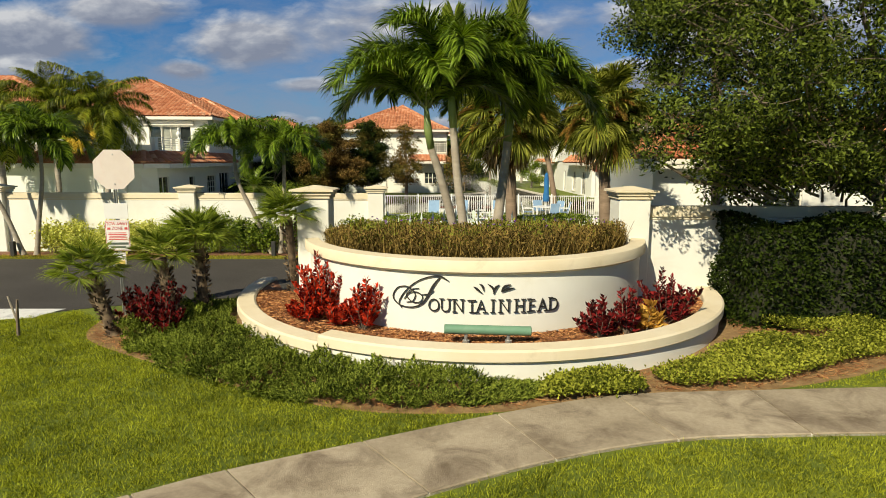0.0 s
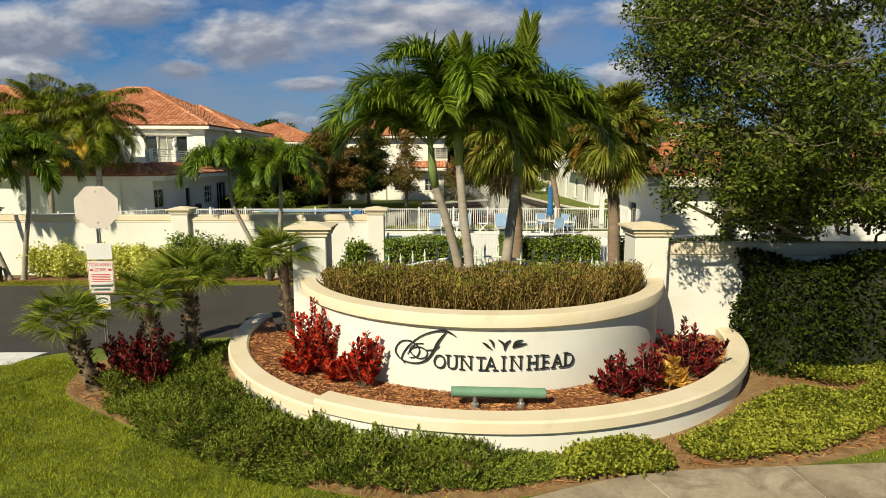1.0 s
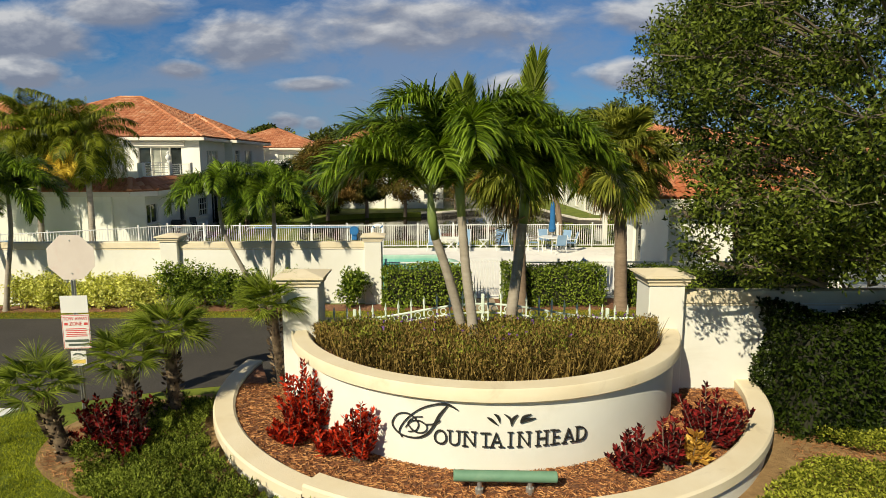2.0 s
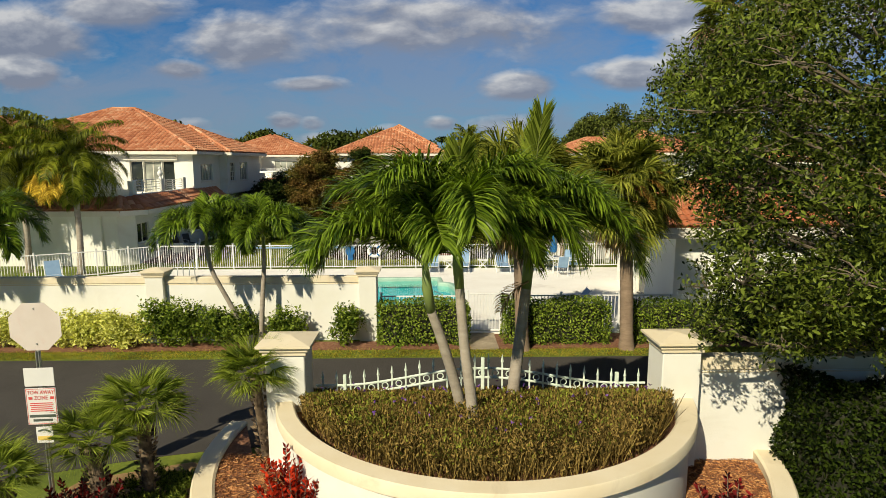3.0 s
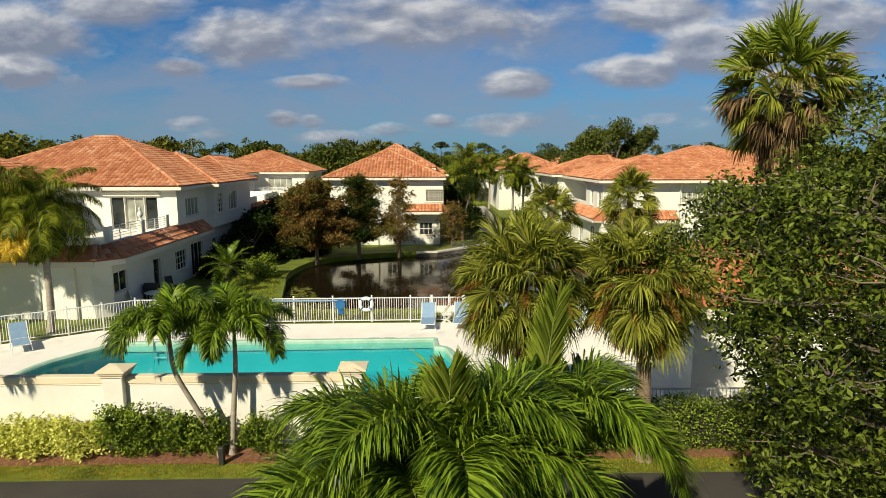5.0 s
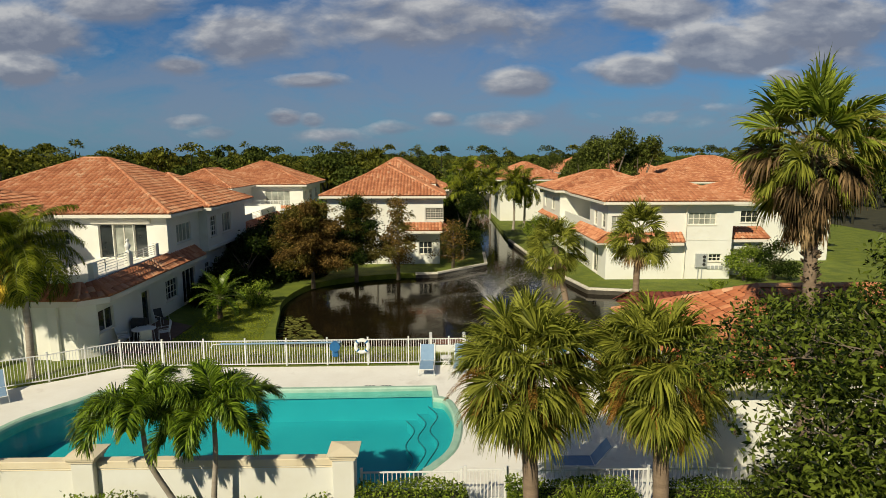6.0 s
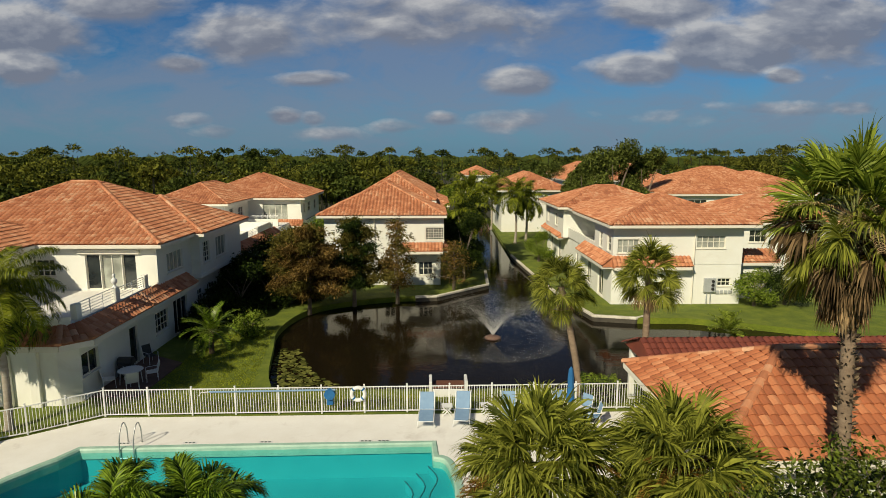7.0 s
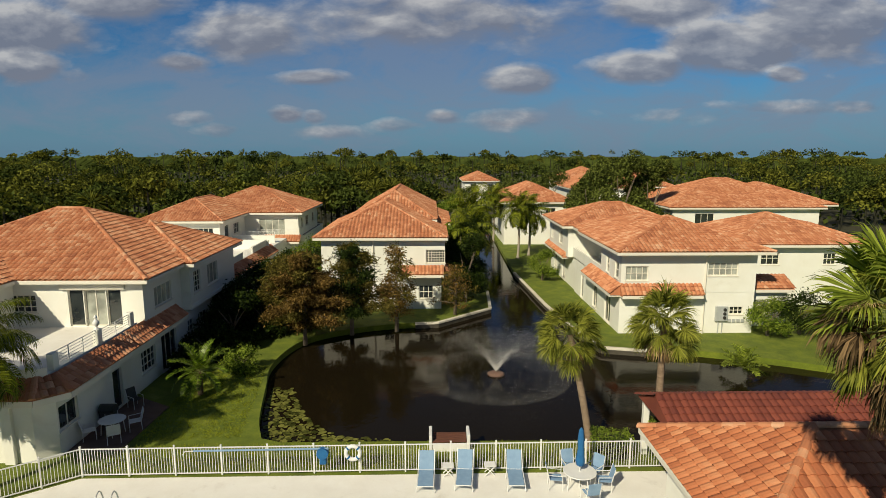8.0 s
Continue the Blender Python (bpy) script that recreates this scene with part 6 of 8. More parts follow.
# ---- two young palms before the pool wall, and two more to their left
for (bx, by), (tx, ty), tz, n in (((-5.45, 20.15), (-6.55, 20.0), 3.55, 11), ((-5.2, 20.3), (-5.0, 20.35), 3.45, 11), ((-13.7, 19.9), (-14.6, 19.8), 3.6, 11), ((-13.3, 19.95), (-12.9, 20.0), 3.75, 12)):
    p = thing("christmas_palm", "small palm with a thin trunk before the white pool wall", "palm", "palms at the pool wall", at=(bx, by, 0))
    L = lambda q: (q[0] - bx, q[1] - by, q[2])
    trunk(p, [(0, 0, 0), L((bx + (tx - bx) * 0.45, by, 1.2)), L((bx + (tx - bx) * 0.9, ty, 2.4)), L((tx, ty, tz - 0.4))], 0.085, 0.055, PALM_BARK, 10, 1)
    g = Geo()
    tube(g, [L((tx, ty, tz - 0.42)), L((tx, ty, tz + 0.1))], [0.06, 0.035], 8)
    g.ob("crownshaft", SHAFT, p, True)
    plumed_crown(p, L((tx, ty, tz)), n + 1, 1.85, 0.55, (0.30, 1.4), (2.0, 2.1), 80, 0.030, 0.8, bx)

# ---- queen palms by the house, one with a yellow skirt
for bx, by, tz, gold, n in ((-17.35, 32.0, 5.75, 11, 24), (-20.3, 32.6, 5.9, 0, 22), (-22.8, 32.0, 5.2, 0, 18)):
    p = thing("queen_palm", "tall queen palm with drooping feathery fronds beside the house", "palm", "queen palms", at=(bx, by, 0))
    trunk(p, [(0, 0, 0), (0.1, 0, 2), (0.05, 0, tz - 0.2)], 0.17, 0.12, PALM_BARK, 10, 1)
    palm_crown(p, (0.05, 0, tz), n + 10, 2.9, 0.85, (-0.6, 1.35), (1.2, 2.2), 96, 0.032, hang=1.7, lift=0.1, gold=gold, mats=[PALM_QUEEN, RIB])
for bx, by, tz in ((11.3, 84.0, 6.3), (9.6, 98, 6.6), (13.0, 86, 5.5), (4.2, 66.5, 6.0), (4.6, 72, 7.5)):
    p = thing("queen_palm", "queen palm leaning over the canal bank", "palm", "canal palms", at=(bx, by, 0))
    trunk(p, [(0, 0, 0), (0.1, 0, 2), (0.05, 0, tz - 0.2)], 0.19, 0.13, PALM_BARK, 8)
    palm_crown(p, (0.05, 0, tz), 26, 3.1, 0.9, (-0.7, 1.3), (1.0, 1.9), 44, 0.07, hang=1.5, lift=0.1, mats=[PALM_QUEEN, RIB])

# ---- small fan palms with shaggy trunks round the sign
for bx, by, tx, ty, tz, z0, n in ((-5.75, 10.55, -6.1, 10.5, 1.15, 0, 28), (-4.75, 10.75, -5.2, 11.3, 1.32, 0, 28), (-4.6, 11.75, -4.70, 11.9, 1.62, 0, 30), (-3.0, 12.85, -2.98, 12.3, 2.0, 0.3, 30)):
    p = thing("fan_palm", "small shaggy-trunked fan palm with spiky leaves", "palm", "fan palms round the sign", at=(bx, by, z0))
    L = lambda q: (q[0] - bx, q[1] - by, q[2] - z0)
    trunk(p, [(0, 0, -0.05), L(((bx + tx) / 2, (by + ty) / 2, (z0 + tz) * 0.5)), L((tx, ty, tz))], 0.075 if z0 else 0.11, 0.085 if z0 else 0.10, BOOT, 10)
    g = Geo()
    m = 260
    k = RNG.random(m)
    a = RNG.random(m) * 6.283
    c = np.stack([(tx - bx) * k, (ty - by) * k, (tz - z0) * k], 1)
    o = np.stack([np.cos(a), np.sin(a), 0.9 + 0 * a], 1)
    leaves(g, c + o * (0.11, 0.11, 0), o, 0.10, 0.045, jitter=0.2)
    tagged(g.ob("boot_fibre", BOOT, p), kind="stuff")
    g = Geo()
    for i in range(n):
        q = i / (n - 1)
        fan(g, L((tx, ty, tz + 0.1)), i * 2.4 + rnd(-0.2, 0.2), -0.15 + 1.25 * q ** 1.2, rnd(0.28, 0.44), rnd(0.46, 0.56) * (0.86 if by < 11.5 else 1.0), 44, 3.2, 0.30, 0.0105, split=0.62, rib_r=0.006, bow=0.12, twist=0.5)
    g.ob("crown", [PALM_LIME, PALM_LIME], p)


def sabal(bx, by, tz, crown=1.35, n=34, label="", lean=(0, 0), old=8, group="sabal palms", base=0.0, mats=None, r=0.17, rusty=0):
    p = thing("sabal_palm", label, "palm", group, at=(bx, by, base))
    tx, ty = lean
    trunk(p, [(0, 0, -0.1), (tx * 0.4, ty * 0.4, (tz - base) * 0.45), (tx, ty, tz - base)], r, r * 0.85, PALM_BROWN, 12, 1)
    g = Geo()
    for i in range(n):
        q = i / (n - 1)
        fan(g, (tx, ty, tz - base), i * 2.4 + rnd(-0.25, 0.25), -1.0 + 2.3 * q ** 0.8 + rnd(-0.3, 0.3), crown * rnd(0.36, 0.66), crown * rnd(0.44, 0.56), 46, 3.5, 0.75, 0.021, split=0.5, rib_r=0.014, bow=0.45, twist=1.0)
    g.ob("crown", mats or [SABAL, RIB], p)
    if old:
        g = Geo()
        for i in range(old):
            fan(g, (tx, ty, tz - base - 0.1), i * 2.4 + rnd(-0.3, 0.3), rnd(-1.35, -0.9), crown * 0.4, crown * 0.5, 18, 1.8, 1.2, 0.035, split=0.6)
        g.ob("dead_skirt", [DRY, RIB], p)
    if rusty:
        g = Geo()
        for i in range(rusty):
            feather(g, (tx, ty, tz - base), rnd(0, 6.28), rnd(-0.6, 0.8), crown * rnd(0.8, 1.1), rnd(0.8, 1.6), 70, 0.18, 0.014, 0.8, rib=0)
        tagged(g.ob("flower_stalk", RUST, p, label="rusty dry flower stalks"), kind="stuff")
    return p


sabal(5.9, 19.75, 4.75, 2.05, 72, "sabal palm with a stout trunk and rusty stalks", lean=(-0.25, 0), old=14, rusty=34, r=0.2)
sabal(2.75, 19.75, 4.70, 2.10, 72, "sabal palm with a full fan crown beside the hedge", lean=(-0.25, 0), old=12, rusty=28, r=0.2)
sabal(7.5, 35.0, 5.2, 1.8, 40, "sabal palm leaning over the pond", lean=(-1.0, 0.6), old=5, base=-0.1)
sabal(10.55, 35.3, 5.8, 1.9, 40, "sabal palm with a shaggy crown at the pond", old=6, base=-0.1)

# ---- the tall shaggy fan palm before the pool house
p = thing("washingtonia_palm", "tall shaggy fan palm with a skirt of dead leaves", "palm", at=(10.5, 21.45, 0))
tx, ty, tz = -0.6, 0.0, 9.9
trunk(p, [(0, 0, -0.1), (-0.25, 0, 4.0), (tx, ty, tz)], 0.17, 0.14, PALM_BROWN, 14, 1)
g = Geo()
k = RNG.random(900)
a = RNG.random(900) * 6.283
c = np.stack([np.interp(k, [0, 0.42, 1], [0, -0.25, tx]), np.interp(k, [0, 0.42, 1], [0, 0, ty * 0.6]), tz * k], 1)
o = np.stack([np.cos(a), np.sin(a), 0.7 + 0 * a], 1)
leaves(g, c + o * (0.135, 0.135, 0), o, 0.16, 0.07, jitter=0.2)
tagged(g.ob("boot_fibre", BOOT, p), kind="stuff")
g = Geo()
for i in range(17):
    q = i / 16
    fan(g, (tx, ty, tz), i * 2.4 + rnd(-0.4, 0.4), 0.0 + 1.4 * q + rnd(-0.2, 0.2), rnd(0.8, 1.3), rnd(0.95, 1.25), 46, 3.3, 0.40, 0.026, split=0.36, rib_r=0.02, bow=0.30, twist=1.1)
g.ob("crown", [PALM_LIME, RIB], p)
g = Geo()
for i in range(26):
    q = i / 25
    fan(g, (tx, ty, tz - 0.1), i * 2.4 + rnd(-0.5, 0.5), -0.85 + 1.7 * q + rnd(-0.25, 0.25), rnd(0.8, 1.3), rnd(0.85, 1.15), 44, 3.1, 0.85, 0.024, split=0.5, rib_r=0.02, bow=0.5, twist=1.2)
g.ob("old_crown", [SABAL, RIB], p, label="older dark green fan leaves with hanging tips")
g = Geo()
for i in range(34):
    fan(g, (tx, ty, tz - rnd(0, 0.4)), i * 2.4 + rnd(-0.5, 0.5), rnd(-1.1, 0.15), rnd(0.7, 1.2), rnd(0.7, 1.2), 26, 2.0, 1.6, 0.03, split=0.65, bow=0.8, twist=0.9)
g.ob("withered_leaf_mass", [DRY_DARK, RIB], p, label="withered brown leaves among the green fans")
g = Geo()
for i in range(26):
    fan(g, (tx + rnd(-0.05, 0.05), ty + rnd(-0.05, 0.05), tz - rnd(0.2, 0.7)), i * 2.4 + rnd(-0.3, 0.3), rnd(-1.56, -1.28), rnd(0.7, 1.2), rnd(0.7, 1.1), 26, 1.2, 0.9, 0.035, split=0.4)
g.ob("dead_skirt", [DRY, RIB], p, label="hanging skirt of tan dead leaves")
g = Geo()
for i in range(9):
    feather(g, (tx, ty, tz + 0.1), rnd(0, 6.28), rnd(0.1, 0.7), rnd(1.6, 2.2), rnd(0.6, 1.3), 40, 0.22, 0.012, 1.0, rib=0, rib_r=0.01)
tagged(g.ob("flower_stalk", DRY, p), kind="stuff")

# ---- date palm on the lawn by the house
p = thing("date_palm", "small date palm with a full round crown on the lawn", "palm", at=(-12.4, 41.6, 0))
trunk(p, [(0, 0, -0.1), (0, 0, 0.5), (0.05, 0, 1.3)], 0.16, 0.14, BOOT, 10)
palm_crown(p, (0.05, 0, 1.35), 26, 1.9, 0.34, (-0.5, 1.35), (0.8, 1.5), 40, 0.035, hang=0.15, mats=[PALM, RIB])
for bx, by, s in ((19.5, 44.8, 1.5), (28, 40, 1.9), (17.0, 37.6, 1.3)):
    p = thing("shrub_palm", "low feathery palm at the pond edge", "palm", at=(bx, by, -0.1))
    palm_crown(p, (0, 0, 0.2), 16, s, 0.4, (0.2, 1.4), (0.5, 1.1), 30, 0.05, hang=0.3, mats=[PALM_LIME, RIB])


# ---- broad-leaved trees
def limbs(parent, base, tips, r, mat=None):
    """Trunk and limbs: tapered bars from the base to each tip, by way of a shared fork."""
    for k, (via, tip) in enumerate(tips):
        g = Geo()
        line = smooth_line([tuple(base)] + [tuple(v) for v in via] + [tuple(tip)], 5)
        n = len(line)
        tube(g, line, [r * (1 - 0.88 * (i / (n - 1)) ** 0.8) for i in range(n)], 9)
        g.ob("trunk" if k == 0 else "limb", mat or BARK, parent, True)


def clumps(g, blobs, per, length, width, mat=0, skin=0.45, spread=0.16, jitter=0.9, clump=14):
    """Leaf sprays over the skin of many rounded blobs: (centre, radii)."""
    for c, r in blobs:
        n = max(1, int(per * (r[0] * r[1] + r[1] * r[2] + r[0] * r[2]) / 3 / clump))
        u = unit(n)
        q = u * (1 - skin * RNG.random((n, 1)) ** 1.5)
        at = np.array(c) + q * np.array(r)
        at = np.repeat(at, clump, 0) + RNG.normal(size=(n * clump, 3)) * spread
        out = np.repeat(u * 0.8 + (0, 0, 0.35), clump, 0)
        leaves(g, at, out, length, width, mat, jitter=jitter * 0.6, lay=0.7)


oak = thing("live_oak", "spreading dark green live oak overhanging the boundary wall", "tree", at=(9.2, 13.3, 0))
tips = []
blobs = []
for i in range(16):
    a = i * 2.4
    rr = 1.4 + 2.6 * ((i * 0.618) % 1)
    z = 3.9 + 3.9 * ((i * 0.37) % 1)
    tip = (rr * 0.85 * math.cos(a), rr * math.sin(a) * 0.7, z)
    tips.append((((2.5, 0.3, 1.3), (2.4 + (tip[0] - 2.4) * 0.5, 0.3 + (tip[1] - 0.3) * 0.5, 1.4 + (z - 1.4) * 0.55)), tip))
limbs(oak, (2.7, 0.4, -0.1), tips, 0.25)
# boughs: rounded masses of sprays over an uneven crown, with gaps between them
OAK_TOP = ([3.2, 3.8, 4.3, 5.3, 5.7, 6.4, 7.5, 14.0], [6.2, 7.1, 7.6, 8.1, 8.4, 9.1, 9.8, 9.8])
while len(blobs) < 190:
    u = unit(1)[0]
    k = (abs(u[0]) ** 3 + abs(u[1]) ** 3 + abs(u[2]) ** 3) ** (-1 / 3)
    deep = RNG.random() < 0.26
    k *= rnd(0.35, 0.65) if deep else rnd(0.78, 1.0)
    c = (-0.3 + u[0] * k * 4.9, -0.4 + u[1] * k * 3.0 - 1.5 * max(0.0, -u[0] * k), 5.95 + u[2] * k * 3.6)
    r = rnd(0.42, 0.85)
    if c[2] + 0.5 * r > np.interp(c[0] + 9.2, *OAK_TOP) or c[2] < (3.4 if c[0] < -2.6 else 3.05):
        continue
    if any((Vector(c) - Vector(q)).length < 0.55 * (r + e[0]) for q, e in blobs):
        continue
    blobs.append((c, (r, r, r * 0.8)))
for i in range(20):
    r = rnd(0.3, 0.6)
    x = rnd(-4.3, 0.5)
    blobs.append(((x, rnd(-2.9, -1.4), rnd(3.1, 4.3) - 0.10 * (x + 4.3)), (r, r, 0.8 * r)))
for i in range(5):
    blobs.append(((rnd(-5.3, -4.3), rnd(-2.9, -2.0), rnd(3.0, 3.9)), (0.32, 0.32, 0.24)))
for i in range(24):
    r = rnd(0.34, 0.56)
    blobs.append(((rnd(-3.0, 1.8), rnd(-1.6, 0.6), rnd(2.55, 3.4)), (r, r, 0.75 * r)))
for i in range(14):
    r = rnd(0.45, 0.75)
    blobs.append(((rnd(-4.2, -1.4), rnd(0.5, 2.6), rnd(6.3, 7.5)), (r, r, 0.8 * r)))
g, tw = Geo(), Geo()
for c, r in blobs:
    c = np.array(c)
    root = c * (0.55, 0.55, 1) + (0, 0, -0.6)
    tube(tw, [tuple(root), tuple((root + c) / 2 + RNG.normal(size=3) * 0.1), tuple(c)], [0.035, 0.024, 0.014], 5, cap=False)
    for u in unit(9):
        u[2] = abs(u[2]) * 0.8 - 0.1
        tube(tw, [tuple(c), tuple(c + u * r * 0.6 + RNG.normal(size=3) * 0.05), tuple(c + u * r * 1.02)], [0.012, 0.008, 0.004], 4, cap=False)
clumps(g, blobs, 2500, 0.094, 0.039, spread=0.08, skin=0.55, jitter=1.0, clump=16)
g.ob("crown", OAK, oak)
tw.ob("twig_frame", BARK, oak)


def hedge(name, x0, x1, y0, y1, z0, z1, label, mat, n, size, group="", cat="hedge", wob=0.06, core=True):
    h = thing(name, label, cat, group)
    g = Geo()
    p, o = box_points(n, x0, x1, y0, y1, z0, z1, 0.18)
    p = wobble(p, wob, 2.6)
    leaves(g, p, o + (0, 0, 0.3), size, size * 0.55, jitter=0.45, lay=0.7)
    g.ob("foliage", mat, h)
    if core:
        # solid near-black box: the shade inside the hedge, put in as colour
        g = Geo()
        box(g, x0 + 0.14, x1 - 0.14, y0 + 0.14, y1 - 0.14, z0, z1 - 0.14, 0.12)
        g.ob("twig_core", SHADE_WOOD, h)
    return h


hedge("hedge", 6.0, 14, 10.9, 12.1, 0.0, 2.02, "tall dense clipped green hedge before the wall, darkened for the oak's shade", HEDGE_SHADED, 44000, 0.08, wob=0.13)
hedge("hedge", -1.6, 1.15, 20.1, 21.1, 0, 1.27, "clipped green hedge by the pool gate", BRIGHT, 7000, 0.085, "hedge by the road")
hedge("hedge", 2.3, 5.5, 20.1, 21.1, 0, 1.27, "clipped green hedge along the road", BRIGHT, 8000, 0.085, "hedge by the road")
hedge("hedge", 6.25, 13, 20.1, 21.1, 0, 1.2, "clipped green hedge along the road", BRIGHT, 12000, 0.085, "hedge by the road")
hedge("hedge", 9.9, 11.0, 34.0, 35.0, -0.05, 1.6, "green shrub by the pool gate", BRIGHT, 2500, 0.09)
hedge("shrub", 7.4, 9.0, 33.9, 35.0, -0.05, 1.1, "green shrub behind the pool fence", BRIGHT, 3000, 0.09, cat="shrub")


def bush(x, y, z, r, label, mat, n, size, group="", cat="shrub", clump=10):
    b = thing("shrub", label, cat, group, at=(x, y, z))
    g = Geo()
    blobs = [((rnd(-0.45, 0.45) * r[0], rnd(-0.4, 0.4) * r[1], r[2] * rnd(0.4, 0.85)), (r[0] * rnd(0.4, 0.62), r[1] * rnd(0.4, 0.62), r[2] * rnd(0.35, 0.5))) for _ in range(7)]
    tot = sum((q[0] * q[1] + q[1] * q[2] + q[0] * q[2]) / 3 for _, q in blobs)
    clumps(g, blobs, n / tot, size, size * 0.5, spread=0.06, skin=0.6, clump=clump)
    g.ob("foliage", mat, b)
    g = Geo()
    for i in range(6):
        a = i * 1.05
        tube(g, [(0, 0, 0), (0.3 * r[0] * math.cos(a), 0.3 * r[1] * math.sin(a), 0.6 * r[2])], [0.02, 0.008], 5)
    g.ob("stem_frame", BARK, b)


x = -12.9
i = 0
while x < -1.9:
    w = rnd(0.55, 0.75)
    yellow = x < -8.4
    tall = -8.5 < x < -7.2
    bush(x, 20.25, 0, (w, 0.5, (0.92 if yellow else 1.05) + (0.3 if tall else 0)), "yellow-green variegated shrub at the foot of the white wall" if yellow else "bright green shrub at the foot of the white wall", YELLOW if yellow else BRIGHT, 2600, 0.10, "shrubs along the pool wall")
    x += w * (1.15 if not -5.9 < x < -4.2 else 2.6)
    i += 1

# ---- crotons in the raised bed


def croton(x, y, z, r, h, mat, label, n=16, size=0.12):
    c = thing("croton", label, "shrub", "crotons round the sign", at=(x, y, z))
    g, st = Geo(), Geo()
    for i in range(n):
        a = i * 2.4
        q = math.sqrt((i + 0.5) / n)
        top = (r * q * math.cos(a), r * q * math.sin(a), h * rnd(0.45, 1.0) * (1 - 0.35 * q))
        tube(st, [(0.1 * top[0], 0.1 * top[1], 0), (0.7 * top[0], 0.7 * top[1], 0.5 * top[2]), top], [0.014, 0.01, 0.006], 5)
        for k in range(58):
            t = 0.25 + 0.75 * (k / 57)
            at = np.array([[top[0] * (0.4 + 0.6 * t), top[1] * (0.4 + 0.6 * t), top[2] * t]])
            b = k * 2.4
            leaves(g, at, np.array([[math.cos(b), math.sin(b), 0.7 + 0.9 * (t - 0.5)]]), size * (1.05 - 0.3 * t), size * 0.34, jitter=0.3)
    g.ob("foliage", mat, c)
    st.ob("stem_frame", BARK, c)


croton(-2.05, 10.75, 0.34, 0.52, 1.3, CROTON, "bright red croton bush in the bark bed", 30)
croton(-2.25, 10.35, 0.34, 0.35, 0.65, CROTON, "red croton bush in the bark bed", 14)
croton(-1.15, 9.80, 0.34, 0.30, 1.12, CROTON, "upright red croton beside the white drum", 14)
croton(-1.6, 10.0, 0.34, 0.28, 0.6, CROTON, "red croton in the bark bed", 12)
croton(2.75, 9.35, 0.34, 0.38, 0.75, CROTON_DARK, "dark maroon croton in the bark bed", 18)
croton(3.25, 9.45, 0.34, 0.22, 1.0, CROTON_DARK, "dark maroon croton in the bark bed", 12)
croton(3.62, 9.6, 0.34, 0.24, 0.68, CROTON_GOLD, "golden yellow croton between the maroon ones", 7, 0.19)
croton(4.2, 10.2, 0.34, 0.55, 1.1, CROTON_DARK, "dark maroon croton by the low wall", 28)
croton(-5.25, 10.95, 0.0, 0.62, 1.15, CROTON_DARK, "dark red croton beside the fan palms", 34)
croton(-4.9, 10.6, 0.0, 0.4, 0.8, CROTON_DARK, "dark red croton beside the fan palms", 14)

# ---- dry planting on top of the drum
g = Geo()
n = 15000
a, q = RNG.random(n) * math.pi + math.pi, np.sqrt(RNG.random(n)) * 3.22
at = np.stack([CX + q * np.cos(a), CY + q * np.sin(a) * 0.98, 1.40 + 0.0 * a], 1)
back = np.clip((at[:, 1] - 11.5) / 1.2, 0, 1)
h = (0.40 + 0.30 * RNG.random(n) ** 1.5 + 0.07 * np.sin(at[:, 0] * 3) * np.cos(at[:, 1] * 2.6)) * (1 - 0.78 * back)
w = RNG.normal(size=(n, 3)) * (0.22, 0.22, 0) + (0, 0, 1)
w /= np.linalg.norm(w, axis=1, keepdims=True)
low = at + w * (h * 0.25 * RNG.random(n))[:, None]
top = at + w * h[:, None]
s = np.cross(w, unit(n))
s /= np.linalg.norm(s, axis=1, keepdims=True)
s *= 0.0056
g.quads(np.stack([low - s, low + s, top + s * 0.5, top - s * 0.5], 1))
m = 80000
a, q = RNG.random(m) * math.pi + math.pi, np.sqrt(RNG.random(m)) * 3.24
at = np.stack([CX + q * np.cos(a), CY + q * np.sin(a), 1.48 + (0.50 - 0.46 * np.clip((CY + q * np.sin(a) - 11.5) / 1.2, 0, 1)) * (1 + 0.16 * np.sin(q * np.cos(a) * 5.1) * np.cos(q * np.sin(a) * 4.3)) * RNG.random(m) ** 0.6], 1)
leaves(g, at, np.array([[0, 0, 1.0]]).repeat(m, 0), 0.052, 0.018, 0, jitter=0.8)
m = 22000
a, q = RNG.random(m) * math.pi + math.pi, np.sqrt(RNG.random(m)) * 3.2
at = np.stack([CX + q * np.cos(a), CY + q * np.sin(a), 1.70 - 0.22 * np.clip((CY + q * np.sin(a) - 11.5) / 1.2, 0, 1) + (0.36 - 0.33 * np.clip((CY + q * np.sin(a) - 11.5) / 1.2, 0, 1)) * RNG.random(m)], 1)
at = at[RNG.random(m) < 0.35 + 0.65 * (np.sin(at[:, 0] * 2.3 + 1) * np.cos(at[:, 1] * 2.0) > 0.1)]
leaves(g, at, np.array([[0, 0, 1.0]]).repeat(len(at), 0), 0.06, 0.022, 1, jitter=0.7)
m = 70
a, q = RNG.random(m) * math.pi + math.pi, np.sqrt(RNG.random(m)) * 3.0
head = np.stack([CX + q * np.cos(a), CY + q * np.sin(a), 2.06 - 0.42 * np.clip((CY + q * np.sin(a) - 11.5) / 1.2, 0, 1) + 0.05 * RNG.random(m)], 1)
leaves(g, np.repeat(head, 6, 0), unit(6 * m) + (0, 0, 0.3), 0.035, 0.022, 2, jitter=0.4)
tagged(g.ob("planter_growth", [WEED, WEED_GREEN, PETAL]), "dense dry olive-brown planting filling the sign planter", "planting", kind="stuff")


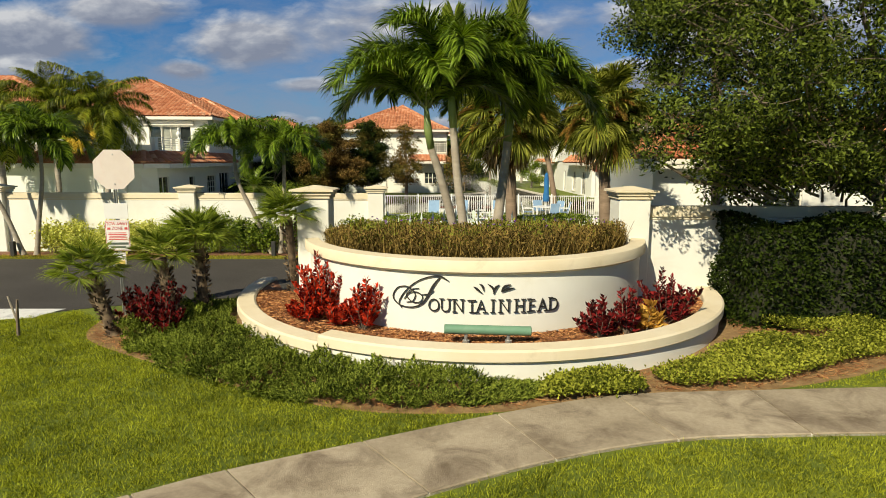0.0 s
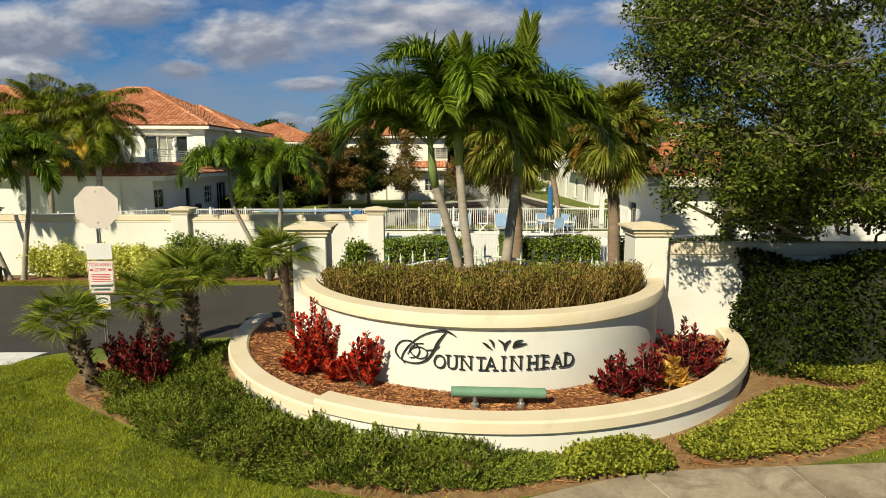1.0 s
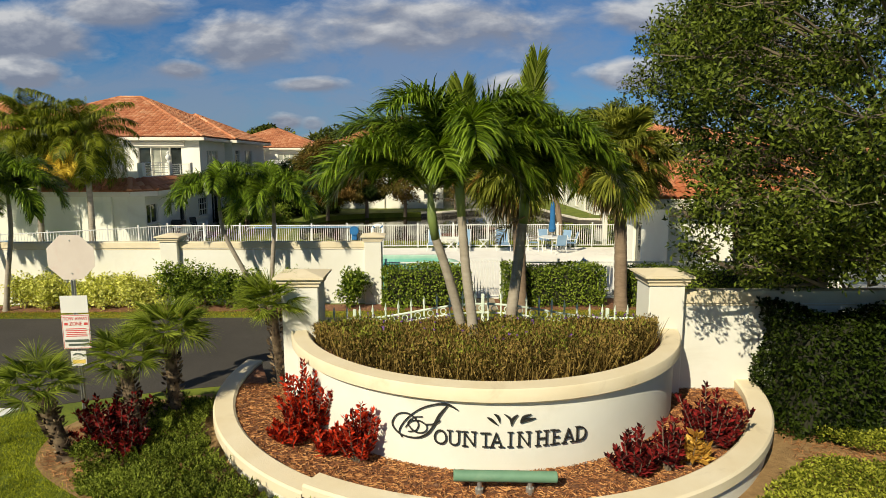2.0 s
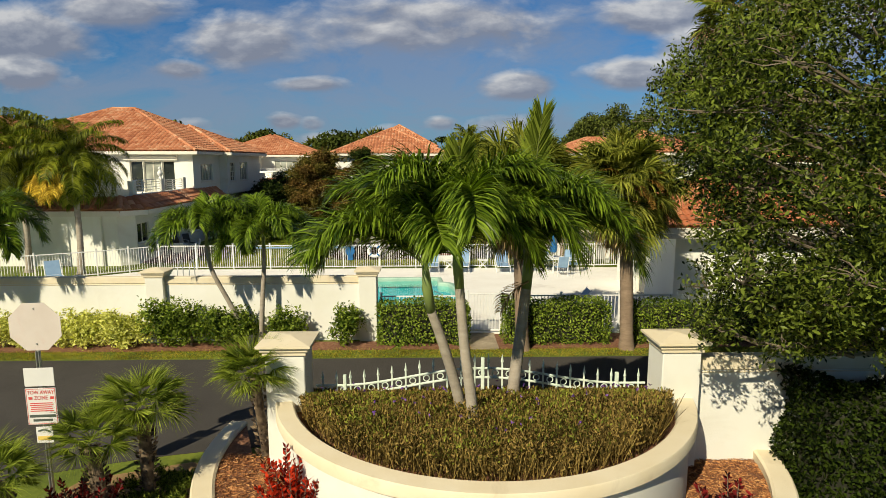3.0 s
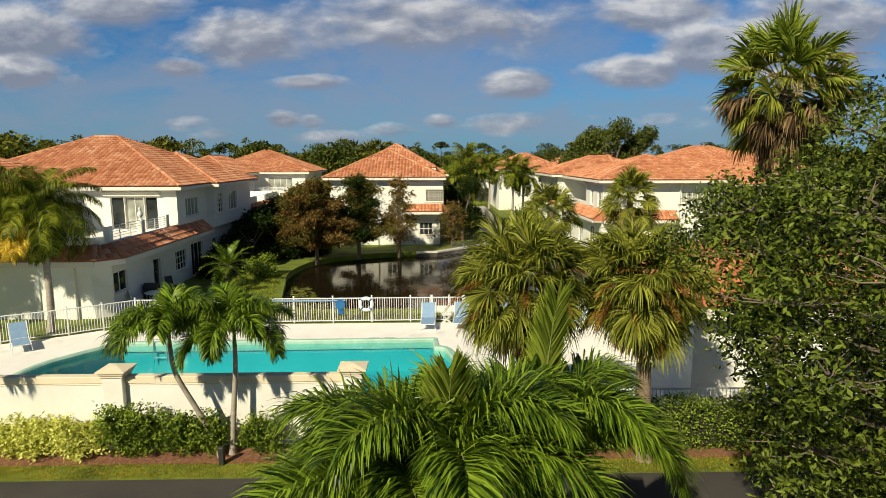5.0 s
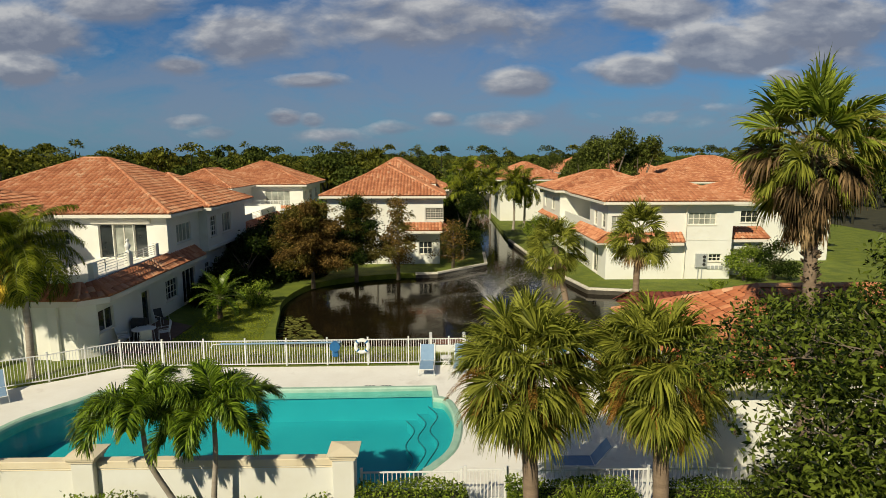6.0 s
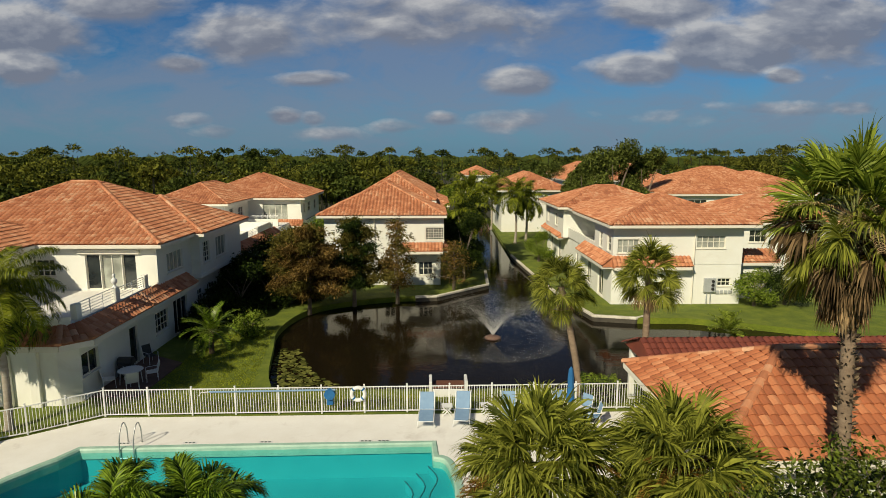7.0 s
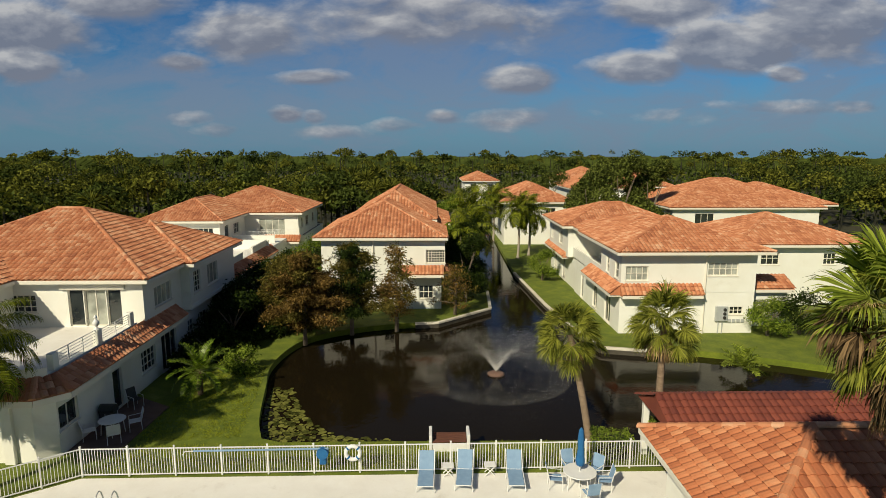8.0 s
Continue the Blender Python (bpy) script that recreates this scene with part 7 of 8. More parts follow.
# ---- low ground cover, uncountable
def inside_poly(x, y, poly):
    hit = np.zeros(len(x), bool)
    k = len(poly)
    for i in range(k):
        (x0, y0), (x1, y1) = poly[i], poly[(i + 1) % k]
        c = (y0 > y) != (y1 > y)
        hit ^= c & (x < x0 + (y - y0) * (x1 - x0) / ((y1 - y0) or 1e-9))
    return hit


def poly_points(poly, n):
    p = np.array(poly)
    lo, hi = p.min(0), p.max(0)
    out = np.zeros((0, 2))
    while len(out) < n:
        q = lo + RNG.random((2 * n, 2)) * (hi - lo)
        out = np.concatenate([out, q[inside_poly(q[:, 0], q[:, 1], poly)]])
    return out[:n]


jun_poly = smooth_line([(-5.4, 11.6), (-5.5, 10.25), (-4.5, 9.1), (-3.45, 8.25), (-2.4, 7.65), (-1.2, 7.28), (0.2, 7.25), (1.4, 7.6), (1.6, 8.05), (0.9, 8.15), (-0.6, 8.3), (-2.0, 8.95), (-3.2, 10.0), (-4.0, 11.3), (-4.2, 12.6), (-4.9, 12.6)], 3)
g = Geo()
n = 6200
mound = poly_points(jun_poly, 64)
p2 = poly_points(jun_poly, n)
off = p2[:, None] - mound[None]
gap = np.linalg.norm(off, axis=2)
own = gap.argmin(1)
out = off[np.arange(n), own]
far = np.clip(gap[np.arange(n), own] / 0.42, 0, 1)
rise = 0.09 + 0.22 * RNG.random(64)[own]
base = np.stack([p2[:, 0], p2[:, 1], rise * (1 - 0.75 * far ** 2) * (0.75 + 0.35 * RNG.random(n))], 1)
dirs = np.concatenate([out * 2.0, np.full((n, 1), 0.75)], 1) + RNG.normal(size=(n, 3)) * (0.30, 0.30, 0.15) + (-0.05, -0.15, 0)
dirs /= np.linalg.norm(dirs, axis=1, keepdims=True)
ln = 0.14 * (0.6 + 0.8 * RNG.random(n))
flat = np.cross(dirs, unit(n))
flat /= np.linalg.norm(flat, axis=1, keepdims=True)
for k in range(22):
    t = (k + 1) / 22
    turn = (1 if k % 2 else -1) * (1.15 - 0.9 * t)
    w = dirs * (0.45 + 0.6 * t) + flat * turn + RNG.normal(size=(n, 3)) * 0.22
    leaves(g, base + dirs * (ln * t)[:, None], w, 0.058 * (1.2 - 0.6 * t), 0.0145, jitter=0.12)
tagged(g.ob("juniper_groundcover", JUNIPER), "spreading dark green juniper ground cover along the low wall", "ground cover", kind="stuff")


def cover(name, poly, n, h, label, mat, size):
    g = Geo()
    p2 = poly_points(poly, n)
    z = h * (0.55 + 0.45 * RNG.random(n)) * (0.85 + 0.15 * np.sin(p2[:, 0] * 4) * np.cos(p2[:, 1] * 3.5))
    at = np.stack([p2[:, 0], p2[:, 1], z], 1)
    at += RNG.normal(size=(n, 3)) * (0.03, 0.03, 0.01)
    leaves(g, at, np.array([[0, -0.25, 0.9]]).repeat(n, 0), size, size * 0.55, jitter=0.5, lay=0.7)
    tagged(g.ob(name, mat), label, "ground cover", kind="stuff")


cover("groundcover", smooth_line([(1.5, 7.75), (1.55, 7.45), (2.2, 7.5), (2.85, 7.62), (2.95, 8.0), (2.5, 8.35), (1.8, 8.2)], 3), 5200, 0.24, "clipped light green ground cover mound by the footpath", COVER, 0.055)
cover("groundcover", smooth_line([(3.2, 8.3), (3.5, 7.85), (4.4, 7.95), (5.4, 8.25), (6.4, 8.75), (7.5, 9.2), (9.5, 10.2), (9.3, 11.0), (8.0, 10.7), (6.9, 10.0), (5.9, 10.1), (5.2, 9.75), (4.3, 9.0)], 3), 21000, 0.24, "clipped light green ground cover beside the low wall", COVER, 0.055)
cover("groundcover", smooth_line([(6.3, 10.9), (6.7, 10.35), (7.6, 10.5), (8.6, 10.9), (8.2, 11.2), (7.0, 11.2)], 3), 3500, 0.3, "low green ground cover under the hedge", COVER, 0.055)
# pine straw and chips on the open beds
straw_poly = [(-6.6, 11.6), (-6.2, 10.4), (-4.6, 9.22), (-3.2, 8.35), (-2.1, 7.72), (-0.8, 7.22), (0.9, 7.25), (2.6, 7.75), (4.5, 7.88), (6.1, 8.35), (7.3, 8.9), (10.5, 10.6), (10, 11.5), (6.0, 11.5), (5.4, 9.6), (3.0, 8.5), (0, 8.0), (-3.5, 10), (-5, 12)]
g = Geo()
n = 9000
p2 = poly_points(straw_poly, n)
at = np.stack([p2[:, 0], p2[:, 1], 0.03 + 0.02 * RNG.random(n)], 1)
d = unit(n) * (1, 1, 0.2)
s = np.cross(d, (0, 0, 1.0)) * 0.005
L = 0.07 * (0.5 + RNG.random((n, 1)))
g.quads(np.stack([at - d * L - s, at + d * L - s, at + d * L + s, at - d * L + s + (0, 0, 0.004)], 1))
tagged(g.ob("pine_straw", MULCH_CHIP), "loose dry straw and bark on the bed", "mulch", kind="stuff")


# ---- lawn blades near the footpath
def blades(poly, n, h, mat=BLADE):
    g = Geo()
    k = 9
    n = n // k * k
    mid = np.repeat(poly_points(poly, n // k), k, 0)
    off = RNG.normal(size=(n, 2))
    p2 = mid + off * 0.045
    at = np.stack([p2[:, 0], p2[:, 1], 0 * p2[:, 0]], 1)
    w = np.concatenate([off * 0.55, np.ones((n, 1))], 1) + RNG.normal(size=(n, 3)) * 0.15
    w /= np.linalg.norm(w, axis=1, keepdims=True)
    hh = h * (0.4 + 0.9 * RNG.random((n, 1))) * np.repeat(0.55 + 0.9 * RNG.random((n // k, 1)), k, 0)
    s = np.cross(w, unit(n)) * 0.0048
    g.many(np.stack([at - s, at + s, at + w * hh], 1), [(0, 1, 2)])
    tagged(g.ob("grass", mat), "short green lawn grass", "grass", kind="stuff")


lawn_left = [(-14, 4), (-7.2, 2.3), (-5.1, 4.1), (-3, 5.35), (-0.8, 6.42), (0.8, 7.12), (-0.8, 7.22), (-2.1, 7.72), (-3.2, 8.35), (-4.6, 9.22), (-6.2, 10.4), (-6.6, 11.6), (-7.5, 12.4), (-8.8, 11.5), (-10.4, 9.8), (-11.2, 8.2)]
blades(lawn_left, 290000, 0.05)
blades([(-1.8, 4.0), (0.0, 5.2), (1.36, 5.86), (2.85, 6.3), (4.5, 6.41), (6.5, 6.45), (9, 6.6), (9, 3), (0, 3)], 130000, 0.05)
blades([(5.2, 7.95), (9, 8.2), (12, 9.5), (7.6, 8.9), (6.2, 8.3)], 9000, 0.05)
blades([(-22, 19.1), (14, 19.1), (14, 19.85), (-22, 19.85)], 22000, 0.06)
blades([(-22, 19.1), (14, 19.1), (14, 19.85), (-22, 19.85)], 40000, 0.06, BLADE_DRY)

blades([(-13.6, 33.5), (7.4, 33.7), (7.4, 35.7), (-13.6, 35.7)], 30000, 0.16)
blades([(-13.3, 36.0), (-8.6, 36.5), (-9.9, 46.0), (-13.6, 45.0)], 26000, 0.12)

# ---------------------------------------------------------------- trees round the pond and the woods
def cypress(x, y, h, w, mat, label, n=5200, base=-0.1):
    t = thing("bald_cypress", label, "tree", "bald cypresses", at=(x, y, base))
    g = Geo()
    tube(g, [(0, 0, -0.2), (0.03, 0, h * 0.4), (0, 0.02, h * 0.97)], [0.17, 0.11, 0.02], 9)
    g.ob("trunk", BARK, t, True)
    g, br = Geo(), Geo()
    m = 46
    for i in range(m):
        z = h * (0.20 + 0.76 * i / m) + rnd(-0.2, 0.2)
        r = w * (1.0 - 0.80 * (i / m) ** 1.2) * rnd(0.35, 1.25)
        a = i * 2.4 + rnd(-0.5, 0.5)
        root, tip = np.array([0, 0, z - 0.1]), np.array([r * math.cos(a), r * math.sin(a), z + rnd(-0.05, 0.35) * r])
        tube(br, [tuple(root), tuple((root + tip) / 2 + (0, 0, 0.06 * r)), tuple(tip)], [0.04, 0.022, 0.008], 4, cap=False)
        k = max(4, int(n * (0.4 + r / w) / m / 12))
        u = 0.2 + 0.85 * RNG.random((k, 1)) ** 0.8
        mid = root + (tip - root) * u + RNG.normal(size=(k, 3)) * (0.22, 0.22, 0.15)
        at = np.repeat(mid, 12, 0) + RNG.normal(size=(12 * k, 3)) * (0.15, 0.15, 0.11)
        leaves(g, at, np.array([[math.cos(a), math.sin(a), -0.5]]).repeat(12 * k, 0), 0.23, 0.075, int(RNG.random() < 0.35), jitter=0.8)
    br.ob("branch_frame", BARK, t)
    g.ob("crown", [mat, CYPRESS_GREEN if mat is CYPRESS else HEDGE], t)


cypress(-8.6, 50.9, 6.7, 3.3, CYPRESS, "bald cypress with rusty brown autumn needles at the pond", 34000)
cypress(-5.6, 53.2, 6.7, 2.9, CYPRESS_GREEN, "bald cypress turning olive brown at the pond", 32000)
cypress(-2.3, 54.0, 6.7, 1.5, CYPRESS, "thin bald cypress with sparse brown needles", 6500)
cypress(2.3, 57.6, 4.4, 1.6, CYPRESS, "small grey-brown cypress at the water", 2600)
cypress(-10.6, 53.6, 5.8, 2.4, CYPRESS_GREEN, "bald cypress in the shade of the house", 16000)


def round_tree(x, y, h, w, mat, label, n=9000, size=0.16, group="trees", name="tree", base=0.0, low=0.25, plump=1.0):
    t = thing(name, label, "tree", group, at=(x, y, base))
    limbs(t, (0, 0, -0.1), [(((0, 0, h * 0.3),), (w * 0.5 * math.cos(a), w * 0.5 * math.sin(a), h * 0.75)) for a in (0.3, 2.2, 4.1, 5.5)], 0.05 * w + 0.05)
    bl = []
    for i in range(22):
        a = i * 2.4
        k = (i * 0.618) % 1
        z = h * (low + (0.92 - low) * k)
        rr = w * math.sin(math.pi * (0.25 + 0.6 * k)) * (0.3 + 0.6 * math.sqrt((i * 0.37) % 1))
        s = w * rnd(0.26, 0.42) * plump
        bl.append(((rr * math.cos(a), rr * math.sin(a), z), (s, s, s * 0.75)))
    tot = sum((q[0] * q[1] + q[1] * q[2] + q[0] * q[2]) / 3 for _, q in bl)
    g = Geo()
    clumps(g, bl, n / tot, size, size * 0.5, spread=0.16, clump=10)
    g.ob("crown", mat, t)


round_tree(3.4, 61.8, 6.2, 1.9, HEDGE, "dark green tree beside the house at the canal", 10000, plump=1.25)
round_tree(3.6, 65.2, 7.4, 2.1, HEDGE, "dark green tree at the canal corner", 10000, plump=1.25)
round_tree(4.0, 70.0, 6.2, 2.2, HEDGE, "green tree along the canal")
round_tree(12.0, 71.0, 3.2, 1.6, BRIGHT, "rounded shrub on the far bank", 4000, name="shrub_tree")
# added shrubs, leaves near black, to stand for the deep shade by the house
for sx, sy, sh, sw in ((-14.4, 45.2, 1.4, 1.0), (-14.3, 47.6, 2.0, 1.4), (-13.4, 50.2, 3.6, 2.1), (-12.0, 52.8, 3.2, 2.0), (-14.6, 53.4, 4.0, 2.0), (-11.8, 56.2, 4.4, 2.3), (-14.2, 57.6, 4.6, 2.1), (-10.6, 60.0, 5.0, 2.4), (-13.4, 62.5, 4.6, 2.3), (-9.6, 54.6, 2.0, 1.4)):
    round_tree(sx, sy, sh, sw, HEDGE, "green shrub darkened in colour to fill the shade of the house", 5500, 0.20, name="shrub_tree", low=0.08)
round_tree(-12.0, 68, 5.0, 2.4, BRIGHT, "green tree between the houses", 7000)
round_tree(-11.2, 45.0, 1.3, 1.0, BRIGHT, "feathery green shrub on the lawn", 2500, name="shrub_tree")
round_tree(24.9, 51.6, 2.6, 1.5, BRIGHT, "green shrub at the house corner", 4500, name="shrub_tree")
round_tree(27.5, 52.0, 3.0, 1.8, HEDGE, "green shrubs before the white house", 5000, name="shrub_tree")
for sx, sy, sh, sw in ((21.3, 88.5, 11.4, 3.0), (25.2, 87.5, 13.4, 3.6), (29.6, 89.0, 12.6, 3.4), (23.0, 91.5, 12.4, 3.2)):
    round_tree(sx, sy, sh, sw, FAR_OAK, "large dark green oak among the houses", 15000, 0.32, low=0.22, plump=1.3)
round_tree(22.0, 122, 10.0, 6.0, FAR_OAK, "large dark green oak among the houses", 14000, 0.3)
round_tree(7.2, 128, 7.0, 4.0, FAR_OAK, "dark green tree at the end of the canal", 9000, 0.25)
round_tree(2.5, 96, 7.0, 3.2, BRIGHT, "green tree beside the canal", 9000, 0.25)
round_tree(14.5, 130, 8.0, 4.5, FAR_OAK, "dark green tree near the far house", 9000, 0.25)

# the woods, one mass of many trees
g = Geo()
count = 0
spots = []
for i in range(760):
    y = 108 + 330 * RNG.random() ** 1.3
    x = rnd(-0.95, 0.95) * (y + 30)
    if -34 < x < 60 and y < 116 and not x < -32:
        continue
    if (6 < x < 54 and y < 182) or (-2 < x < 12 and y < 140):
        continue
    spots.append((x, y))
for i in range(120):
    spots.append((rnd(-120, -34), rnd(62, 120)))
for i in range(60):
    spots.append((rnd(58, 130), rnd(70, 130)))
for i in range(46):
    spots.append((rnd(-32, 2), rnd(97, 112)))
for x, y in spots:
    near = y < 170
    kind = RNG.random()
    h = rnd(5.0, 10.8) if near else 7.5 + 7.0 * RNG.random() ** 2.2
    tube(g, [(x, y, 0), (x, y, h * 0.8)], [0.2, 0.12], 5, 1, cap=False)
    if kind < 0.3:
        k = 130 if near else 60
        u = unit(k)
        u[:, 2] = np.abs(u[:, 2]) * 1.3 - 0.5
        at = np.array([[x, y, h * 0.95]]) + u * (0.5, 0.5, 0.4)
        leaves(g, at, u, 1.30, 0.22, 0, jitter=0.3)
        continue
    leafset = 2 if RNG.random() < 0.45 else 0
    w = rnd(2.6, 4.2) if kind < 0.8 else rnd(4.5, 6.5)
    flat = 0.55 if kind < 0.8 else 0.34
    for b in range(9 if near else 6):
        a = b * 2.4
        q = math.sqrt((b + 0.5) / 9)
        s = w * rnd(0.30, 0.46)
        c = np.array([x + w * 0.7 * q * math.cos(a), y + w * 0.7 * q * math.sin(a), h - flat * w * (0.35 + q * q * rnd(0.7, 1.3))])
        k = 78 if near else 34
        u = unit(k)
        u[:, 2] = np.abs(u[:, 2]) * 1.25 - 0.25
        leaves(g, c + u * (s, s, s * 0.7) * (0.75 + 0.25 * RNG.random((k, 1))), u + (0, 0, 0.25), 0.48 if near else 0.80, 0.31 if near else 0.52, leafset, jitter=0.35, lay=0.7)
# undergrowth that closes the mass, its dark leaves painting the shade between crowns
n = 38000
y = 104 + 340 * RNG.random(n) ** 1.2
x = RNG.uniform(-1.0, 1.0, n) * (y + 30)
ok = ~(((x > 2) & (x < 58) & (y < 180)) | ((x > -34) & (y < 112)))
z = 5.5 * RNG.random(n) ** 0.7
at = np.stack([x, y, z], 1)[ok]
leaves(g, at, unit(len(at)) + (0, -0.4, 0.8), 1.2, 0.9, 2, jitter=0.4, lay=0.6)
tagged(g.ob("woods", [WOODS, SHADE_WOOD, WOODS_DEEP]), "dense dark green woods with cabbage palms to the horizon", "woods", kind="stuff")
g = Geo()
n = 1500
ang = np.linspace(-1.35, 1.35, n)
for row, (dist, hh) in enumerate(((470, 9.5), (620, 11.0))):
    q = np.stack([dist * np.sin(ang), dist * np.cos(ang), 0 * ang], 1)
    top = hh * (0.75 + 0.25 * np.abs(np.sin(ang * 37 + row) * np.cos(ang * 91)) + 0.12 * RNG.random(n))
    v = np.stack([q + (0, 0, 0), q + np.stack([0 * ang, 6 + 0 * ang, top * 0.6], 1), q + np.stack([0 * ang, 16 + 0 * ang, top], 1), q + np.stack([0 * ang, 40 + 0 * ang, 0 * ang], 1)], 1)
    V = v.reshape(-1, 3)
    f = [(4 * i + k, 4 * i + 4 + k, 4 * i + 5 + k, 4 * i + 1 + k) for i in range(n - 1) for k in range(3)]
    g.add(V, f)
tagged(g.ob("far_woods", WOODS_DEEP), "far wooded skyline", "woods", kind="stuff")

# ---------------------------------------------------------------- street and pool furniture
stop = thing("stop_sign", "back of a pale octagonal road sign on a steel post", "road sign", at=(-6.33, 12.0, 0))
turn = pose(0, 0, 0, 0, 0, 4)
g = Geo()
r = 0.39 / math.cos(math.pi / 8)
o8 = [(r * math.cos(math.pi / 8 + i * math.pi / 4), r * math.sin(math.pi / 8 + i * math.pi / 4)) for i in range(8)]
v = [(x, -0.002, z + 3.0) for x, z in o8] + [(x, 0.002, z + 3.0) for x, z in o8]
g.add([turn @ Vector(q) for q in v], [tuple(range(8)), tuple(range(8, 16))[::-1]] + [(i, i + 8, (i + 1) % 8 + 8, (i + 1) % 8) for i in range(8)])
g.ob("octagon_plate", SIGN_BACK, stop)
g = Geo()
box(g, -0.028, 0.028, 0.004, 0.03, -0.3, 2.62, 0.004, m=turn)
box(g, -0.028, -0.016, -0.03, 0.004, -0.3, 2.60, 0.003, m=turn)
box(g, 0.016, 0.028, -0.03, 0.004, -0.3, 2.60, 0.003, m=turn)
box(g, -0.02, 0.02, 0.004, 0.03, 2.6, 3.3, 0.004, m=turn)
g.ob("post", GALV, stop)
for z in (2.72, 3.3):
    g = Geo()
    tube(g, [turn @ Vector((0, -0.002, z)), turn @ Vector((0, -0.014, z))], 0.013, 8)
    g.ob("bolt", GALV, stop)
g = Geo()
box(g, -0.23, 0.23, -0.044, -0.036, 2.02, 2.33, 0.003, m=turn)
g.ob("blank_plate", SIGN_WHITE, stop, label="blank white plate")
tow = Geo()
box(tow, -0.235, 0.235, -0.044, -0.036, 1.37, 1.99, 0.003, m=turn)
tow = tow.ob("tow_plate", SIGN_WHITE, stop, label="white tow away notice with red lettering")
g = Geo()
for x0, x1, z0, z1 in ((-0.225, 0.225, 1.972, 1.98), (-0.225, 0.225, 1.38, 1.388), (-0.225, -0.217, 1.388, 1.972), (0.217, 0.225, 1.388, 1.972)):
    box(g, x0, x1, -0.048, -0.0445, z0, z1, 0.001, m=turn)
g.ob("border", RED, tow)
for txt, z, s in (("TOW AWAY", 1.890, 0.090), ("ZONE", 1.795, 0.098)):
    me = lettering(txt, s, 0.002)
    me.materials.append(RED)
    w = new("words", me)
    w.parent = tow
    w.matrix_basis = turn @ pose(0, -0.047, z, 90, 0, 0) @ Matrix.Diagonal((0.80, 1, 1, 1))
g = Geo()
for k, (z, wd, ht) in enumerate(((1.735, 0.34, 0.016), (1.702, 0.36, 0.016), (1.669, 0.32, 0.016), (1.636, 0.34, 0.016), (1.603, 0.36, 0.016))):
    box(g, -wd / 2, wd / 2, -0.048, -0.0445, z - ht / 2, z + ht / 2, 0.001, m=turn)
for x in (-0.19, 0.14):
    box(g, x, x + 0.06, -0.048, -0.0445, 1.80, 1.845, 0.001, m=turn)
g.ob("text_bar", RED, tow)
g = Geo()
box(g, -0.2, 0.2, -0.048, -0.0445, 1.495, 1.54, 0.001, m=turn)
box(g, -0.15, 0.15, -0.048, -0.0445, 1.425, 1.465, 0.001, m=turn)
g.ob("text_bar", DARKINK, tow)
small = Geo()
box(small, -0.13, 0.13, -0.044, -0.036, 1.05, 1.33, 0.003, m=turn)
small = small.ob("small_plate", SIGN_WHITE, stop)
g = Geo()
box(g, -0.11, 0.11, -0.048, -0.0445, 1.10, 1.17, 0.001, m=turn)
g.ob("yellow_label", YELLOWPAINT, small)
g = Geo()
tube(g, [turn @ Vector((x, -0.046, z)) for x, z in ((-0.09, 1.26), (-0.02, 1.285), (0.05, 1.27), (0.09, 1.235))], 0.014, 6)
g.ob("arrow_mark", DARKINK, small)

# thin stakes on the lawn
stake = thing("stake", "split wooden stake with a small valve on the lawn", "stake", at=(-7.55, 10.6, 0))
g = Geo()
tube(g, [(0, 0, -0.1), (0.02, 0, 0.4), (0.03, 0.02, 0.68)], [0.03, 0.028, 0.02], 7)
g.ob("stick", BARK, stake)
g = Geo()
tube(g, [(0, 0, 0.3), (-0.12, 0, 0.75)], [0.02, 0.015], 6)
g.ob("branch", PALM_BARK, stake)


# sun loungers
def lounger():
    l = thing("sun_lounger", "blue sling sun lounger with a raised back on a white frame", "sun lounger", "sun loungers by the fence")
    g = Geo()
    box(g, -0.30, 0.30, -0.95, 0.25, 0.33, 0.35, 0.008)
    g.ob("seat_sling", BLUE, l)
    g = Geo()
    box(g, -0.30, 0.30, 0, 0.78, -0.01, 0.01, 0.008, m=pose(0, 0.27, 0.34, 52, 0, 0))
    g.ob("back_sling", BLUE, l)
    for s in (-1, 1):
        g = Geo()
        tube(g, [(s * 0.33, -0.98, 0.34), (s * 0.33, 0.27, 0.34)], 0.02, 6)
        tube(g, [(s * 0.33, 0.27, 0.34), (s * 0.33, 0.77, 0.98)], 0.02, 6)
        g.ob("side_rail", WHITE, l)
        for y in (-0.8, 0.15):
            g = Geo()
            tube(g, [(s * 0.33, y, 0.34), (s * 0.36, y - 0.06, 0.03)], 0.018, 6)
            g.ob("leg", WHITE, l)
    for y in (-0.96, 0.27):
        g = Geo()
        tube(g, [(-0.33, y, 0.34), (0.33, y, 0.34)], 0.018, 6)
        g.ob("cross_bar", WHITE, l)
    return l


first = lounger()
spots = [(0.12, 32.55, -2), (1.68, 32.6, -6), (3.72, 32.55, -3), (-17.2, 29.7, 38), (-19.3, 28.6, 33)]
first.matrix_basis = pose(spots[0][0], spots[0][1], 0.03, 0, 0, spots[0][2])
for x, y, a in spots[1:]:
    copy_thing(first, pose(x, y, 0.03, 0, 0, a))
flat = copy_thing(first, pose(5.0, 23.6, 0.03, 0, 0, -92))
tagged(flat, "blue-grey sling sun lounger near the hedge", "sun lounger")

# little side tables between the loungers


